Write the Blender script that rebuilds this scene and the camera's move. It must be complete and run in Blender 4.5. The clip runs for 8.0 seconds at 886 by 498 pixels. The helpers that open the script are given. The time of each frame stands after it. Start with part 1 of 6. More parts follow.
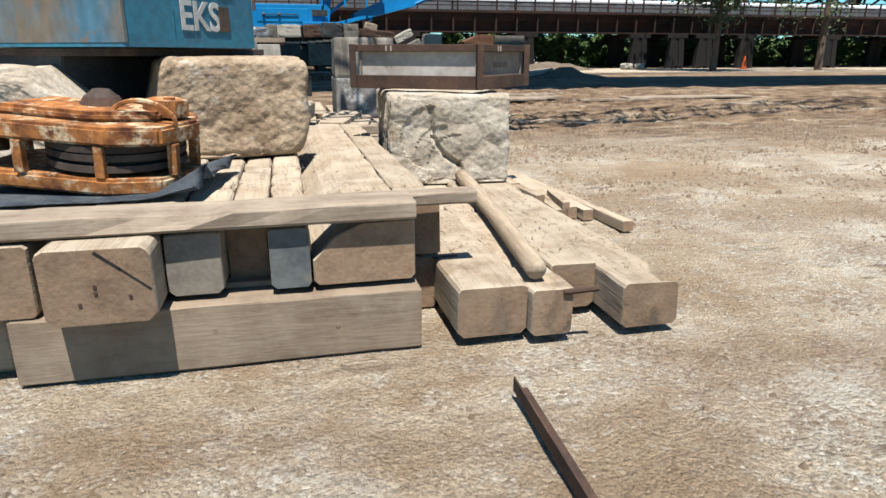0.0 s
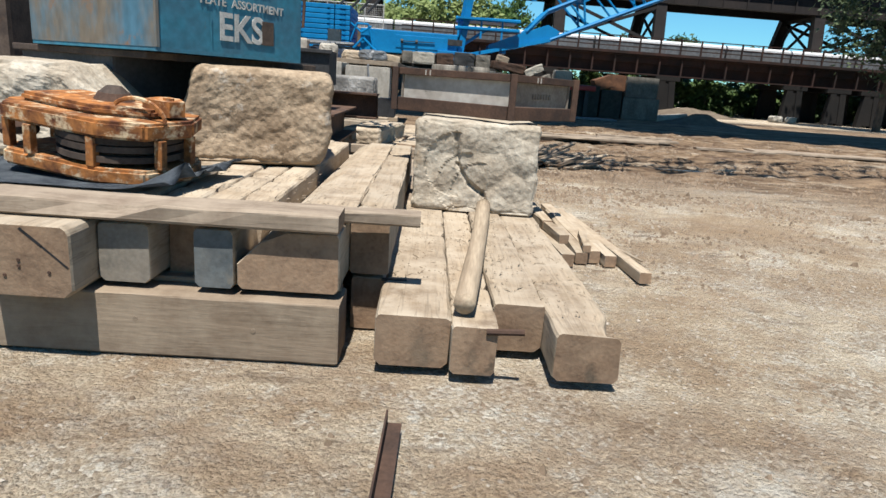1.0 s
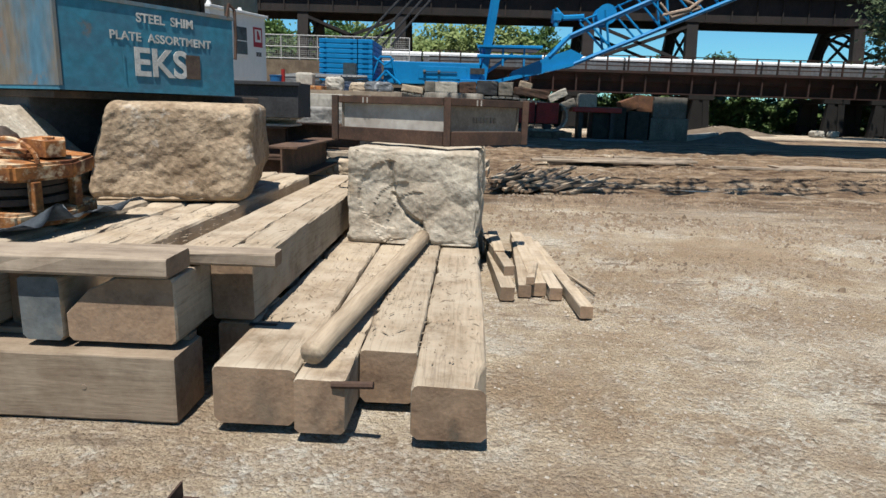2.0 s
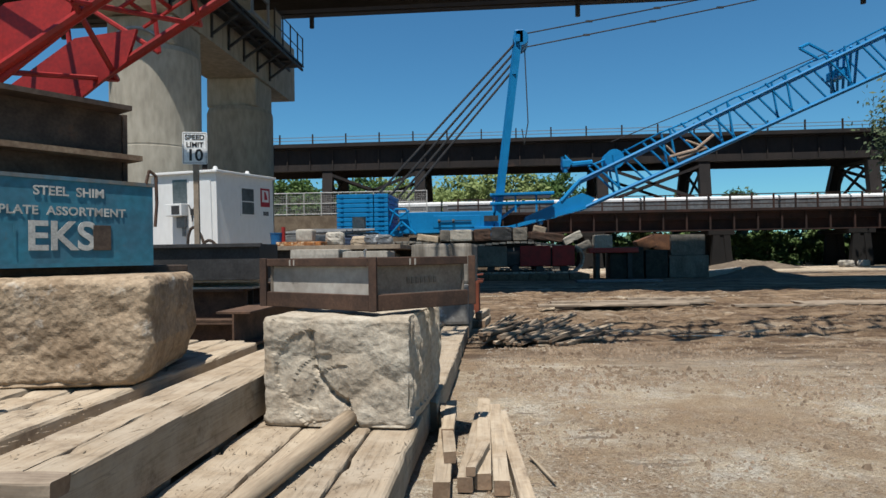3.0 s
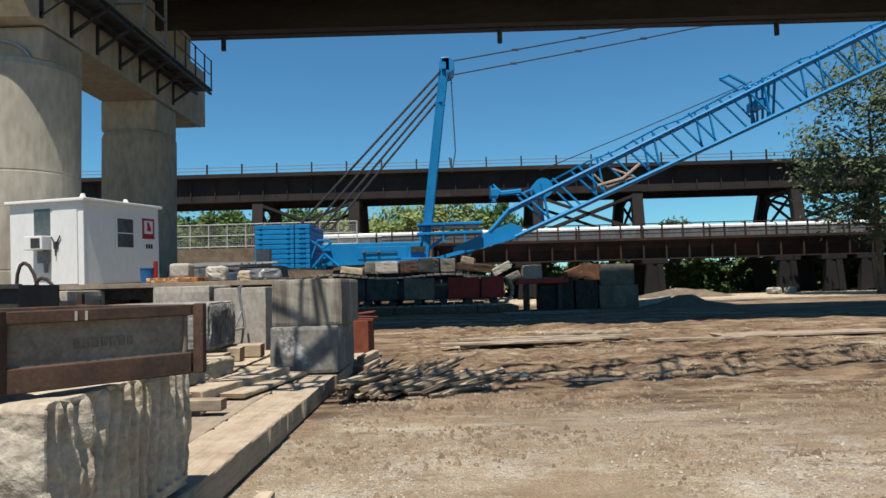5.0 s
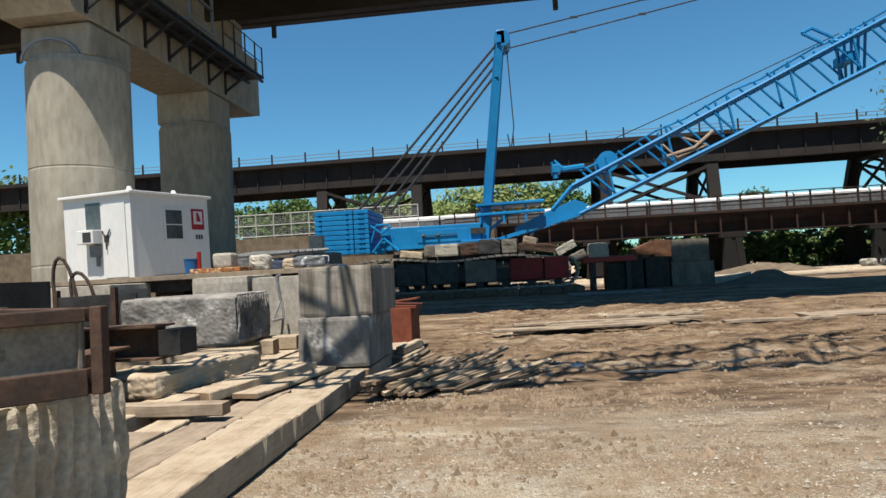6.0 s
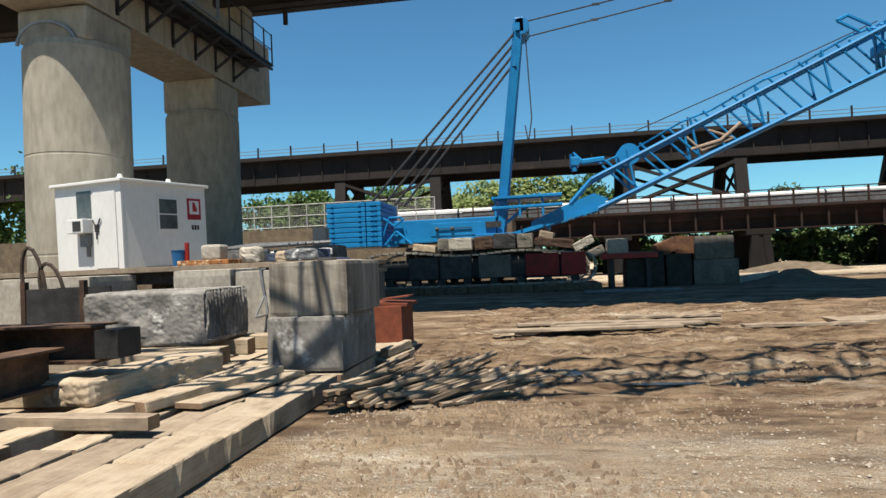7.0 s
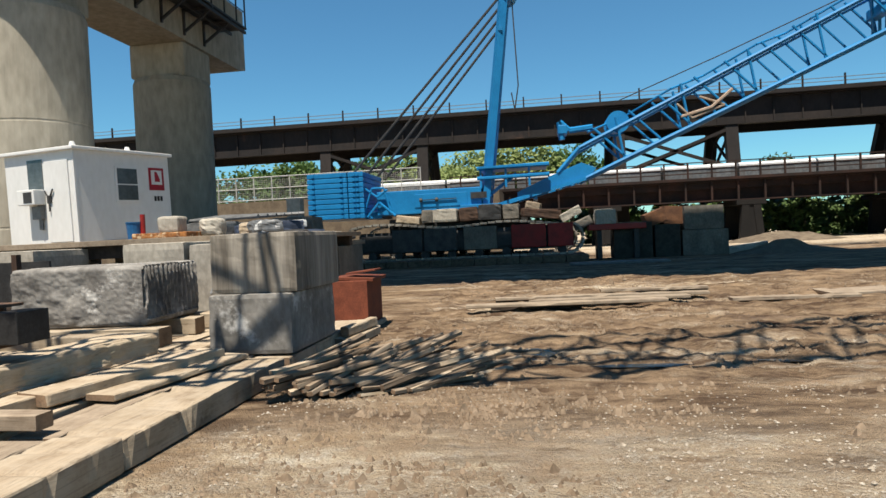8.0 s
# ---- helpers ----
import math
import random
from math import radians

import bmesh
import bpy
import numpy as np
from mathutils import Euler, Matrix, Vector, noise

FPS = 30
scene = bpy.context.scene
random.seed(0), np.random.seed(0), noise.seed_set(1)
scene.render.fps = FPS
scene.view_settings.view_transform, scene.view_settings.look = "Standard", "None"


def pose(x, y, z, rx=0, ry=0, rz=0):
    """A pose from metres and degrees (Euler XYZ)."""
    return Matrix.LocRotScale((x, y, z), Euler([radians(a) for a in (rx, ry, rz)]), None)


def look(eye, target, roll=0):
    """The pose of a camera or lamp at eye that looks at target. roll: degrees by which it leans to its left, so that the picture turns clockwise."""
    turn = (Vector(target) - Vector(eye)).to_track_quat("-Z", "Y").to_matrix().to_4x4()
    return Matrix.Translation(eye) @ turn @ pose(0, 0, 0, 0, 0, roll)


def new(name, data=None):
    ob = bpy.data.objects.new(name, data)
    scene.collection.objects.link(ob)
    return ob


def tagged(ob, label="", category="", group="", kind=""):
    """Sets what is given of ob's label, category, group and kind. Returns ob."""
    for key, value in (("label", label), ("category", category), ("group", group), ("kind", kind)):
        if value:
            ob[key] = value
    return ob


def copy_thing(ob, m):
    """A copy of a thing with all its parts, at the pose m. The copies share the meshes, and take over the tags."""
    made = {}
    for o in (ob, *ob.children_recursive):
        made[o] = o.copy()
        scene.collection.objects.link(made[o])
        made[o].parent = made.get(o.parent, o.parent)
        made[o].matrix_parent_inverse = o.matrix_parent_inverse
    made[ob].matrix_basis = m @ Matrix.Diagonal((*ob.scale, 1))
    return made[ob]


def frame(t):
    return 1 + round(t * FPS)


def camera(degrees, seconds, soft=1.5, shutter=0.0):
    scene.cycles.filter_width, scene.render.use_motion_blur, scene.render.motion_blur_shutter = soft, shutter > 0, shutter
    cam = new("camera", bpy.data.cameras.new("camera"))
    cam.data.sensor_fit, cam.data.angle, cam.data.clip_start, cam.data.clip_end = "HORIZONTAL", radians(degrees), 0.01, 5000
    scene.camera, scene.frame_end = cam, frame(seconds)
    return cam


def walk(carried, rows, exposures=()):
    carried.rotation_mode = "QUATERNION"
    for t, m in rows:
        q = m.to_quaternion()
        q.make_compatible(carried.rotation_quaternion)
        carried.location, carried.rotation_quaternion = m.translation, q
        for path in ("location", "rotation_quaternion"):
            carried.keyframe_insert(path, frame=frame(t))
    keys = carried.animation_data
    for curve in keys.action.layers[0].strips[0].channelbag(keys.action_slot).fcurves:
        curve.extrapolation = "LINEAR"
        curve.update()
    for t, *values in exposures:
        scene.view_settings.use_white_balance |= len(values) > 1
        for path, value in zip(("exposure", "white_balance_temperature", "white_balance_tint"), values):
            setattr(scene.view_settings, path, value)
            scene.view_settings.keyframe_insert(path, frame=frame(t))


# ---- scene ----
cam = camera(69.2, 8.0)
PATH = [
    (0, (0.112, 0.021, 1.515), (0.558, 1.881, 0.932), 0.1),
    (0.3, (0.431, -0.067, 1.499), (0.810, 1.844, 1.046), 2.4),
    (0.5, (0.661, -0.1, 1.487), (0.817, 1.828, 0.976), 2.7),
    (0.8, (0.929, -0.065, 1.507), (0.913, 1.890, 1.084), 1.6),
    (1, (1.137, -0.008, 1.493), (1.208, 1.926, 0.988), 4.3),
    (1.2, (1.316, 0.065, 1.52), (1.42, 1.997, 1.015), 1.5),
    (2.3, (2.325, 0.534, 1.501), (2.193, 2.499, 1.156), 1.2),
    (2.5, (2.469, 0.683, 1.559), (2.348, 2.663, 1.304), -2.1),
    (2.7, (2.592, 0.886, 1.593), (2.443, 2.877, 1.476), -3.7),
    (3, (2.822, 1.152, 1.615), (2.653, 3.145, 1.631), -0.8),
    (3.4, (3.044, 1.474, 1.661), (2.841, 3.464, 1.699), -0.6),
    (3.5, (3.111, 1.54, 1.637), (2.931, 3.531, 1.698), 0.1),
    (3.8, (3.321, 1.761, 1.643), (3.147, 3.754, 1.677), -1.5),
    (4, (3.46, 1.925, 1.649), (3.424, 3.924, 1.701), -2.5),
    (4.2, (3.613, 2.062, 1.628), (3.632, 4.059, 1.735), -1.5),
    (5.3, (4.256, 3.104, 1.685), (4.227, 5.101, 1.796), -1.1),
    (5.5, (4.371, 3.316, 1.68), (4.308, 5.312, 1.803), 0.6),
    (6, (4.587, 3.813, 1.684), (4.362, 5.799, 1.746), -3.2),
    (6.5, (4.773, 4.349, 1.687), (4.516, 6.331, 1.754), -3.3),
    (6.8, (4.941, 4.611, 1.663), (4.653, 6.590, 1.697), -0.6),
    (7, (5.064, 4.807, 1.705), (4.764, 6.784, 1.75), -2.4),
    (7.5, (5.249, 5.245, 1.678), (5.057, 7.235, 1.624), -2.2),
    (8, (5.357, 5.718, 1.673), (5.078, 7.698, 1.63), -2.7),
]
walk(cam, [(t, look(eye, target, roll)) for t, eye, target, roll in PATH],
     [(0, 0.92, 6200, 10), (1.0, 0.79, 6200, 10), (2.5, 0.54, 6250, 10), (3.5, 0.35, 6250, 10), (4.2, 0.45, 6350, 10), (5.5, 0.68, 6550, 10), (8, 0.8, 6850, 10)])

# ---- world, sun, exposure ----
SUN = Vector((-0.06, -0.38, 1.0)).normalized()
sun_el = math.asin(SUN.z)
sun_az = math.atan2(SUN.x, SUN.y)
world = bpy.data.worlds.new("sky")
scene.world = world
world.use_nodes = True
wn = world.node_tree
sky = wn.nodes.new("ShaderNodeTexSky")
sky.sky_type, sky.sun_disc = "NISHITA", False
sky.sun_elevation, sky.sun_rotation = sun_el, sun_az
sky.air_density, sky.dust_density, sky.ozone_density = 1.0, 0.0, 1.0
tint = wn.nodes.new("ShaderNodeMix")
tint.data_type, tint.blend_type = "RGBA", "MULTIPLY"
tint.inputs["Factor"].default_value = 1.0
tint.inputs["B"].default_value = (0.52, 1.04, 1.25, 1)
wn.links.new(sky.outputs[0], tint.inputs["A"])
wn.links.new(tint.outputs["Result"], wn.nodes["Background"].inputs[0])
wn.nodes["Background"].inputs[1].default_value = 0.06
sun_lamp = bpy.data.lights.new("sun", "SUN")
sun_lamp.energy, sun_lamp.angle, sun_lamp.color = 5.6, radians(0.53), (1.0, 0.935, 0.83)
sun_ob = new("sun", sun_lamp)
sun_ob.rotation_euler = SUN.to_track_quat("Z", "Y").to_euler()
sun_ob.location = (0, -20, 60)


# ---- materials ----
def mat(name, col, col2=None, rough=0.8, metal=0.0, scale=6.0, grain=60.0, bump=0.3, stretch=(1, 1, 1),
        stain=None, stain_amount=0.5, stain_scale=2.0, vary=0.15, dist=0.01, spec=0.3, grit=0.55, dust=None, dust_amount=0.6, cracks=0.0):
    """Two-scale noise between two colours, a stain on top, bump from both noises, a small shift per object."""
    m = bpy.data.materials.new(name)
    m.use_nodes = True
    nt = m.node_tree
    N, L = nt.nodes, nt.links
    bsdf = N["Principled BSDF"]
    bsdf.inputs["Metallic"].default_value = metal
    bsdf.inputs["Specular IOR Level"].default_value = spec
    tc = N.new("ShaderNodeTexCoord")
    info = N.new("ShaderNodeObjectInfo")
    mp = N.new("ShaderNodeMapping")
    mp.inputs["Scale"].default_value = stretch
    shift = N.new("ShaderNodeVectorMath")
    shift.operation = "MULTIPLY_ADD"
    shift.inputs[1].default_value = (37.0, 19.0, 53.0)
    L.new(info.outputs["Random"], shift.inputs[0])
    L.new(tc.outputs["Object"], shift.inputs[2])
    L.new(shift.outputs[0], mp.inputs["Vector"])
    n1 = N.new("ShaderNodeTexNoise")
    n1.inputs["Scale"].default_value, n1.inputs["Detail"].default_value = scale, 6.0
    n1.inputs["Roughness"].default_value = 0.65
    n2 = N.new("ShaderNodeTexNoise")
    n2.inputs["Scale"].default_value, n2.inputs["Detail"].default_value = grain, 4.0
    for n in (n1, n2):
        L.new(mp.outputs[0], n.inputs["Vector"])
    ramp = N.new("ShaderNodeValToRGB")
    ramp.color_ramp.elements[0].position, ramp.color_ramp.elements[1].position = 0.38, 0.62
    c2 = col2 or tuple(c * 0.6 for c in col)
    worn = 0.6 if max(col) > 0.2 else 0.88
    ramp.color_ramp.elements[0].color, ramp.color_ramp.elements[1].color = (*c2, 1), (*col, 1)
    L.new(n1.outputs["Fac"], ramp.inputs["Fac"])
    out = ramp.outputs["Color"]
    g = N.new("ShaderNodeMix")
    g.data_type, g.blend_type = "RGBA", "MULTIPLY"
    g.inputs["Factor"].default_value = grit
    gr = N.new("ShaderNodeValToRGB")
    gr.color_ramp.elements[0].position, gr.color_ramp.elements[1].position = 0.3, 0.7
    gr.color_ramp.elements[0].color = (0.55, 0.53, 0.5, 1)
    gr.color_ramp.elements[1].color = (1.15, 1.15, 1.15, 1)
    L.new(n2.outputs["Fac"], gr.inputs["Fac"])
    L.new(out, g.inputs["A"])
    L.new(gr.outputs["Color"], g.inputs["B"])
    out = g.outputs["Result"]
    if stain:
        n3 = N.new("ShaderNodeTexNoise")
        n3.inputs["Scale"].default_value, n3.inputs["Detail"].default_value = stain_scale, 8.0
        n3.inputs["Roughness"].default_value = 0.7
        L.new(shift.outputs[0], n3.inputs["Vector"])
        r3 = N.new("ShaderNodeValToRGB")
        a = 0.72 - 0.4 * stain_amount
        r3.color_ramp.elements[0].position, r3.color_ramp.elements[1].position = a, a + 0.1
        L.new(n3.outputs["Fac"], r3.inputs["Fac"])
        mx = N.new("ShaderNodeMix")
        mx.data_type = "RGBA"
        L.new(r3.outputs["Color"], mx.inputs["Factor"])
        L.new(out, mx.inputs["A"])
        mx.inputs["B"].default_value = (*stain, 1)
        out = mx.outputs["Result"]
    if dust:
        n4 = N.new("ShaderNodeTexNoise")
        n4.inputs["Scale"].default_value, n4.inputs["Detail"].default_value = 3.2, 9.0
        n4.inputs["Roughness"].default_value = 0.72
        L.new(shift.outputs[0], n4.inputs["Vector"])
        r4 = N.new("ShaderNodeMapRange")
        r4.inputs["From Min"].default_value, r4.inputs["From Max"].default_value = 0.38, 0.62
        r4.inputs["To Max"].default_value = dust_amount
        L.new(n4.outputs["Fac"], r4.inputs["Value"])
        md = N.new("ShaderNodeMix")
        md.data_type = "RGBA"
        L.new(r4.outputs[0], md.inputs["Factor"])
        L.new(out, md.inputs["A"])
        md.inputs["B"].default_value = (*dust, 1)
        out = md.outputs["Result"]
    if cracks:
        # drying splits along the grain
        n5 = N.new("ShaderNodeTexNoise")
        n5.inputs["Scale"].default_value, n5.inputs["Detail"].default_value = 19.0, 2.0
        mp5 = N.new("ShaderNodeMapping")
        mp5.inputs["Scale"].default_value = (1.0, 0.03, 1.0)
        L.new(shift.outputs[0], mp5.inputs["Vector"])
        L.new(mp5.outputs[0], n5.inputs["Vector"])
        r5 = N.new("ShaderNodeValToRGB")
        r5.color_ramp.elements[0].position, r5.color_ramp.elements[0].color = 0.482, (0, 0, 0, 1)
        r5.color_ramp.elements[1].position, r5.color_ramp.elements[1].color = 0.518, (0, 0, 0, 1)
        r5.color_ramp.elements.new(0.5).color = (1, 1, 1, 1)
        L.new(n5.outputs["Fac"], r5.inputs["Fac"])
        k5 = N.new("ShaderNodeMath")
        k5.operation = "MULTIPLY"
        k5.inputs[1].default_value = cracks
        L.new(r5.outputs["Color"], k5.inputs[0])
        m5 = N.new("ShaderNodeMix")
        m5.data_type = "RGBA"
        L.new(k5.outputs[0], m5.inputs["Factor"])
        L.new(out, m5.inputs["A"])
        m5.inputs["B"].default_value = (0.09, 0.065, 0.045, 1)
        out = m5.outputs["Result"]
    hs = N.new("ShaderNodeHueSaturation")
    mr = N.new("ShaderNodeMapRange")
    mr.inputs["To Min"].default_value, mr.inputs["To Max"].default_value = worn * (1 - vary), worn * (1 + vary)
    L.new(info.outputs["Random"], mr.inputs["Value"])
    L.new(mr.outputs[0], hs.inputs["Value"])
    L.new(out, hs.inputs["Color"])
    L.new(hs.outputs[0], bsdf.inputs["Base Color"])
    rr = N.new("ShaderNodeMapRange")
    rr.inputs["To Min"].default_value, rr.inputs["To Max"].default_value = max(0.05, rough - 0.12), min(1, rough + 0.12)
    L.new(n1.outputs["Fac"], rr.inputs["Value"])
    L.new(rr.outputs[0], bsdf.inputs["Roughness"])
    if bump:
        b = N.new("ShaderNodeBump")
        b.inputs["Strength"].default_value, b.inputs["Distance"].default_value = bump, dist
        ad = N.new("ShaderNodeMath")
        ad.operation = "MULTIPLY_ADD"
        ad.inputs[1].default_value = 0.5
        L.new(n2.outputs["Fac"], ad.inputs[0])
        L.new(n1.outputs["Fac"], ad.inputs[2])
        L.new(ad.outputs[0], b.inputs["Height"])
        L.new(b.outputs[0], bsdf.inputs["Normal"])
    return m


WOOD = mat("weathered_wood", (0.575, 0.46, 0.325), (0.39, 0.295, 0.2), 0.9, 0, 5, 48, 0.5, (1, 0.07, 1), (0.22, 0.155, 0.1), 0.4, 1.9, 0.12, 0.012, 0.3, 0.6, (0.59, 0.495, 0.375), 0.92, 0.32)
WOODX = mat("weathered_plank", (0.38, 0.3, 0.22), (0.27, 0.205, 0.15), 0.9, 0, 9, 70, 0.5, (1, 0.05, 1), (0.22, 0.17, 0.12), 0.2, 2.0, 0.1, 0.006, 0.3, 0.5, (0.5, 0.41, 0.31), 0.6, 0.35)
WOODEND = mat("sawn_timber_end", (0.38, 0.25, 0.158), (0.22, 0.14, 0.09), 0.95, 0, 7, 45, 0.6, (1, 1, 1), (0.11, 0.085, 0.06), 0.32, 3.0, 0.15, 0.01, 0.3, 0.6, (0.4, 0.285, 0.19), 0.7)
STICKDARK = mat("dark_split_wood", (0.22, 0.17, 0.125), (0.12, 0.09, 0.065), 0.92, 0, 6, 55, 0.6, (1, 0.12, 1))
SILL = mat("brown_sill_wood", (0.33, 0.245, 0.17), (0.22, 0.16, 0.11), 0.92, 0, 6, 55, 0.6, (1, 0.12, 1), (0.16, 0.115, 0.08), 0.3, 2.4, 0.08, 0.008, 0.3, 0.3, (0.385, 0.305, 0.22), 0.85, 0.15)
GREYEND = mat("grey_timber_end", (0.3, 0.27, 0.225), (0.19, 0.175, 0.15), 0.9, 0, 6, 40, 0.5, (1, 1, 1), (0.14, 0.15, 0.15), 0.35, 3.0, 0.1, 0.006, 0.3, 0.5, (0.36, 0.3, 0.23), 0.5)
BLUEEND = mat("blue_grey_timber_end", (0.1, 0.115, 0.12), (0.06, 0.07, 0.075), 0.9, 0, 6, 40, 0.5, (1, 1, 1), (0.16, 0.135, 0.1), 0.25, 4.0, 0.1, 0.006, 0.3, 0.5, (0.16, 0.155, 0.14), 0.5)
POLE = mat("pale_pole_wood", (0.52, 0.42, 0.3), (0.36, 0.275, 0.19), 0.8, 0, 8, 60, 0.3, (1, 0.08, 1))
STONE = mat("pale_limestone", (0.68, 0.61, 0.5), (0.5, 0.42, 0.32), 0.95, 0, 3, 26, 1.0, (1, 1, 1), (0.42, 0.33, 0.23), 0.36, 2.2, 0.04, 0.02)
STONETAN = mat("tan_limestone", (0.58, 0.445, 0.305), (0.39, 0.28, 0.18), 0.95, 0, 3, 24, 1.0, (1, 1, 1), (0.72, 0.66, 0.57), 0.4, 2.0, 0.05, 0.02)
STONEGREY = mat("grey_stone", (0.4, 0.385, 0.36), (0.19, 0.18, 0.17), 0.9, 0, 2.2, 10, 0.5, (1, 1, 1), (0.82, 0.8, 0.76), 0.36, 1.7, 0.05, 0.015)
CONC = mat("concrete", (0.5, 0.46, 0.375), (0.42, 0.385, 0.315), 0.9, 0, 0.8, 5, 0.06, (1, 1, 0.35), (0.38, 0.35, 0.3), 0.14, 0.5, 0.05, 0.01)
# block grey taken darker, in place of shade missing on the stacks
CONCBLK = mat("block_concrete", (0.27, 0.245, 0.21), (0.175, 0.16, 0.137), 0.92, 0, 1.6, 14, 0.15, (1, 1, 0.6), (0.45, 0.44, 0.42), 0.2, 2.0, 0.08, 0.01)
CONCWASH = mat("whitewashed_concrete", (0.36, 0.345, 0.32), (0.2, 0.19, 0.175), 0.92, 0, 1.8, 14, 0.12, (1, 1, 0.6), (0.72, 0.71, 0.68), 0.42, 1.5, 0.05, 0.01)
# pale upright streaks paint sunlight falling through the boom's lattice
CONCSUN = mat("sun_streaked_concrete", (0.46, 0.42, 0.36), (0.2, 0.175, 0.145), 0.92, 0, 2.4, 14, 0.12, (1.6, 1.6, 0.1), (0.17, 0.15, 0.125), 0.3, 1.2, 0.05, 0.01)
CONCPALE = mat("pale_concrete", (0.6, 0.56, 0.48), (0.47, 0.43, 0.37), 0.92, 0, 1.6, 14, 0.12, (1, 1, 0.6), (0.33, 0.31, 0.28), 0.2, 2.0, 0.08, 0.01)
RUST = mat("brown_rust", (0.1, 0.058, 0.04), (0.05, 0.032, 0.025), 0.85, 0.2, 4, 50, 0.4, (1, 1, 1), (0.2, 0.115, 0.07), 0.2, 3.0, 0.12, 0.006)
RUSTDARK = mat("dark_rusty_steel", (0.115, 0.085, 0.067), (0.05, 0.038, 0.032), 0.8, 0.3, 3, 40, 0.3, (1, 1, 1), (0.16, 0.085, 0.05), 0.2, 2.0, 0.15, 0.006)
RUSTORANGE = mat("orange_rusty_paint", (0.6, 0.24, 0.065), (0.13, 0.042, 0.018), 0.75, 0.0, 6, 30, 0.6, (1, 1, 1), (0.78, 0.6, 0.38), 0.5, 7.0, 0.08, 0.008)
RUSTRED = mat("red_rust", (0.3, 0.085, 0.045), (0.2, 0.055, 0.03), 0.8, 0.1, 4, 40, 0.3)
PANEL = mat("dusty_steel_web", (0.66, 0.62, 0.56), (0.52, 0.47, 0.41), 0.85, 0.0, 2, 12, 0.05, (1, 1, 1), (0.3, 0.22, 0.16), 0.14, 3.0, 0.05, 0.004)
BLUEBOX = mat("worn_blue_paint", (0.05, 0.275, 0.4), (0.07, 0.22, 0.32), 0.6, 0, 2.5, 14, 0.06, (1, 1, 1), (0.22, 0.15, 0.1), 0.24, 2.2, 0.04, 0.004)
BLUERUST = mat("rust_stained_blue_paint", (0.1, 0.24, 0.34), (0.24, 0.2, 0.15), 0.7, 0, 2.2, 14, 0.06, (1, 1, 0.5), (0.3, 0.17, 0.09), 0.38, 2.2, 0.04, 0.004)
CRANEBLUE = mat("crane_blue_paint", (0.006, 0.29, 0.7), (0.006, 0.25, 0.62), 0.45, 0, 1.0, 12, 0.05, (1, 1, 1), (0.03, 0.17, 0.36), 0.1, 1.0, 0.06, 0.004, 0.3, 0.25)
CRANERED = mat("crane_red_paint", (0.47, 0.017, 0.012), (0.33, 0.014, 0.01), 0.5, 0, 2.0, 20, 0.1, (1, 1, 1), (0.2, 0.04, 0.03), 0.2, 2.0, 0.08, 0.004, 0.4)
REDDARK = mat("dull_red_paint", (0.55, 0.04, 0.035), (0.36, 0.03, 0.025), 0.6, 0, 2, 20, 0.1)
FENCEGREY = mat("dull_galvanised_wire", (0.6, 0.6, 0.58), (0.48, 0.48, 0.47), 0.7, 0, 4, 30, 0.05)
STEELDARK = mat("dark_steel", (0.06, 0.06, 0.062), (0.035, 0.035, 0.036), 0.6, 0.4, 3, 30, 0.2)
STEELGREY = mat("galvanised_steel", (0.5, 0.5, 0.5), (0.4, 0.4, 0.41), 0.5, 0.6, 6, 40, 0.1)
BRIDGE = mat("weathered_bridge_steel", (0.028, 0.022, 0.02), (0.015, 0.013, 0.013), 0.85, 0.1, 0.35, 5, 0.1, (1, 1, 0.4), (0.058, 0.034, 0.025), 0.18, 0.2, 0.1, 0.02)
GIRDER = mat("dark_girder_paint", (0.05, 0.045, 0.042), (0.032, 0.029, 0.028), 0.7, 0.1, 0.6, 6, 0.1, (0.3, 1, 1))
TRESTLE = mat("rusty_trestle_steel", (0.046, 0.022, 0.017), (0.018, 0.012, 0.011), 0.9, 0.1, 0.5, 6, 0.1)
WHITE = mat("white_paint", (1.0, 1.0, 0.985), (0.97, 0.97, 0.95), 0.5, 0, 2.0, 8, 0.02, (1, 1, 0.4), (0.62, 0.58, 0.52), 0.05, 1.5, 0.03, 0.003, 0.3, 0.12)
WHITETRAIN = mat("white_train_roof", (0.95, 0.96, 0.97), (0.8, 0.81, 0.82), 0.5, 0, 0.7, 8, 0.05)
BLACK = mat("black_paint", (0.02, 0.02, 0.022), (0.012, 0.012, 0.013), 0.6, 0, 8, 60, 0.05)
RUBBER = mat("grey_rubber_mat", (0.2, 0.23, 0.26), (0.09, 0.11, 0.14), 0.75, 0, 6, 40, 0.3, (1, 1, 1), (0.25, 0.26, 0.26), 0.2, 4.0, 0.05, 0.01)
ALU = mat("aluminium_sign", (1.0, 1.0, 0.98), (0.9, 0.9, 0.89), 0.4, 0.0, 4, 30, 0.02)
REDSIGN = mat("red_sign_print", (0.6, 0.03, 0.05), (0.5, 0.025, 0.045), 0.5, 0, 8, 40, 0.02)
WINDOW = mat("dark_glass", (0.1, 0.11, 0.12), (0.06, 0.065, 0.07), 0.15, 0.0, 2, 12, 0.0, spec=0.6)
BARK = mat("bark", (0.15, 0.115, 0.085), (0.08, 0.06, 0.045), 0.95, 0, 6, 40, 0.6, (1, 1, 0.3))
ORANGEBIN = mat("orange_plastic", (0.6, 0.2, 0.03), (0.45, 0.15, 0.03), 0.6)
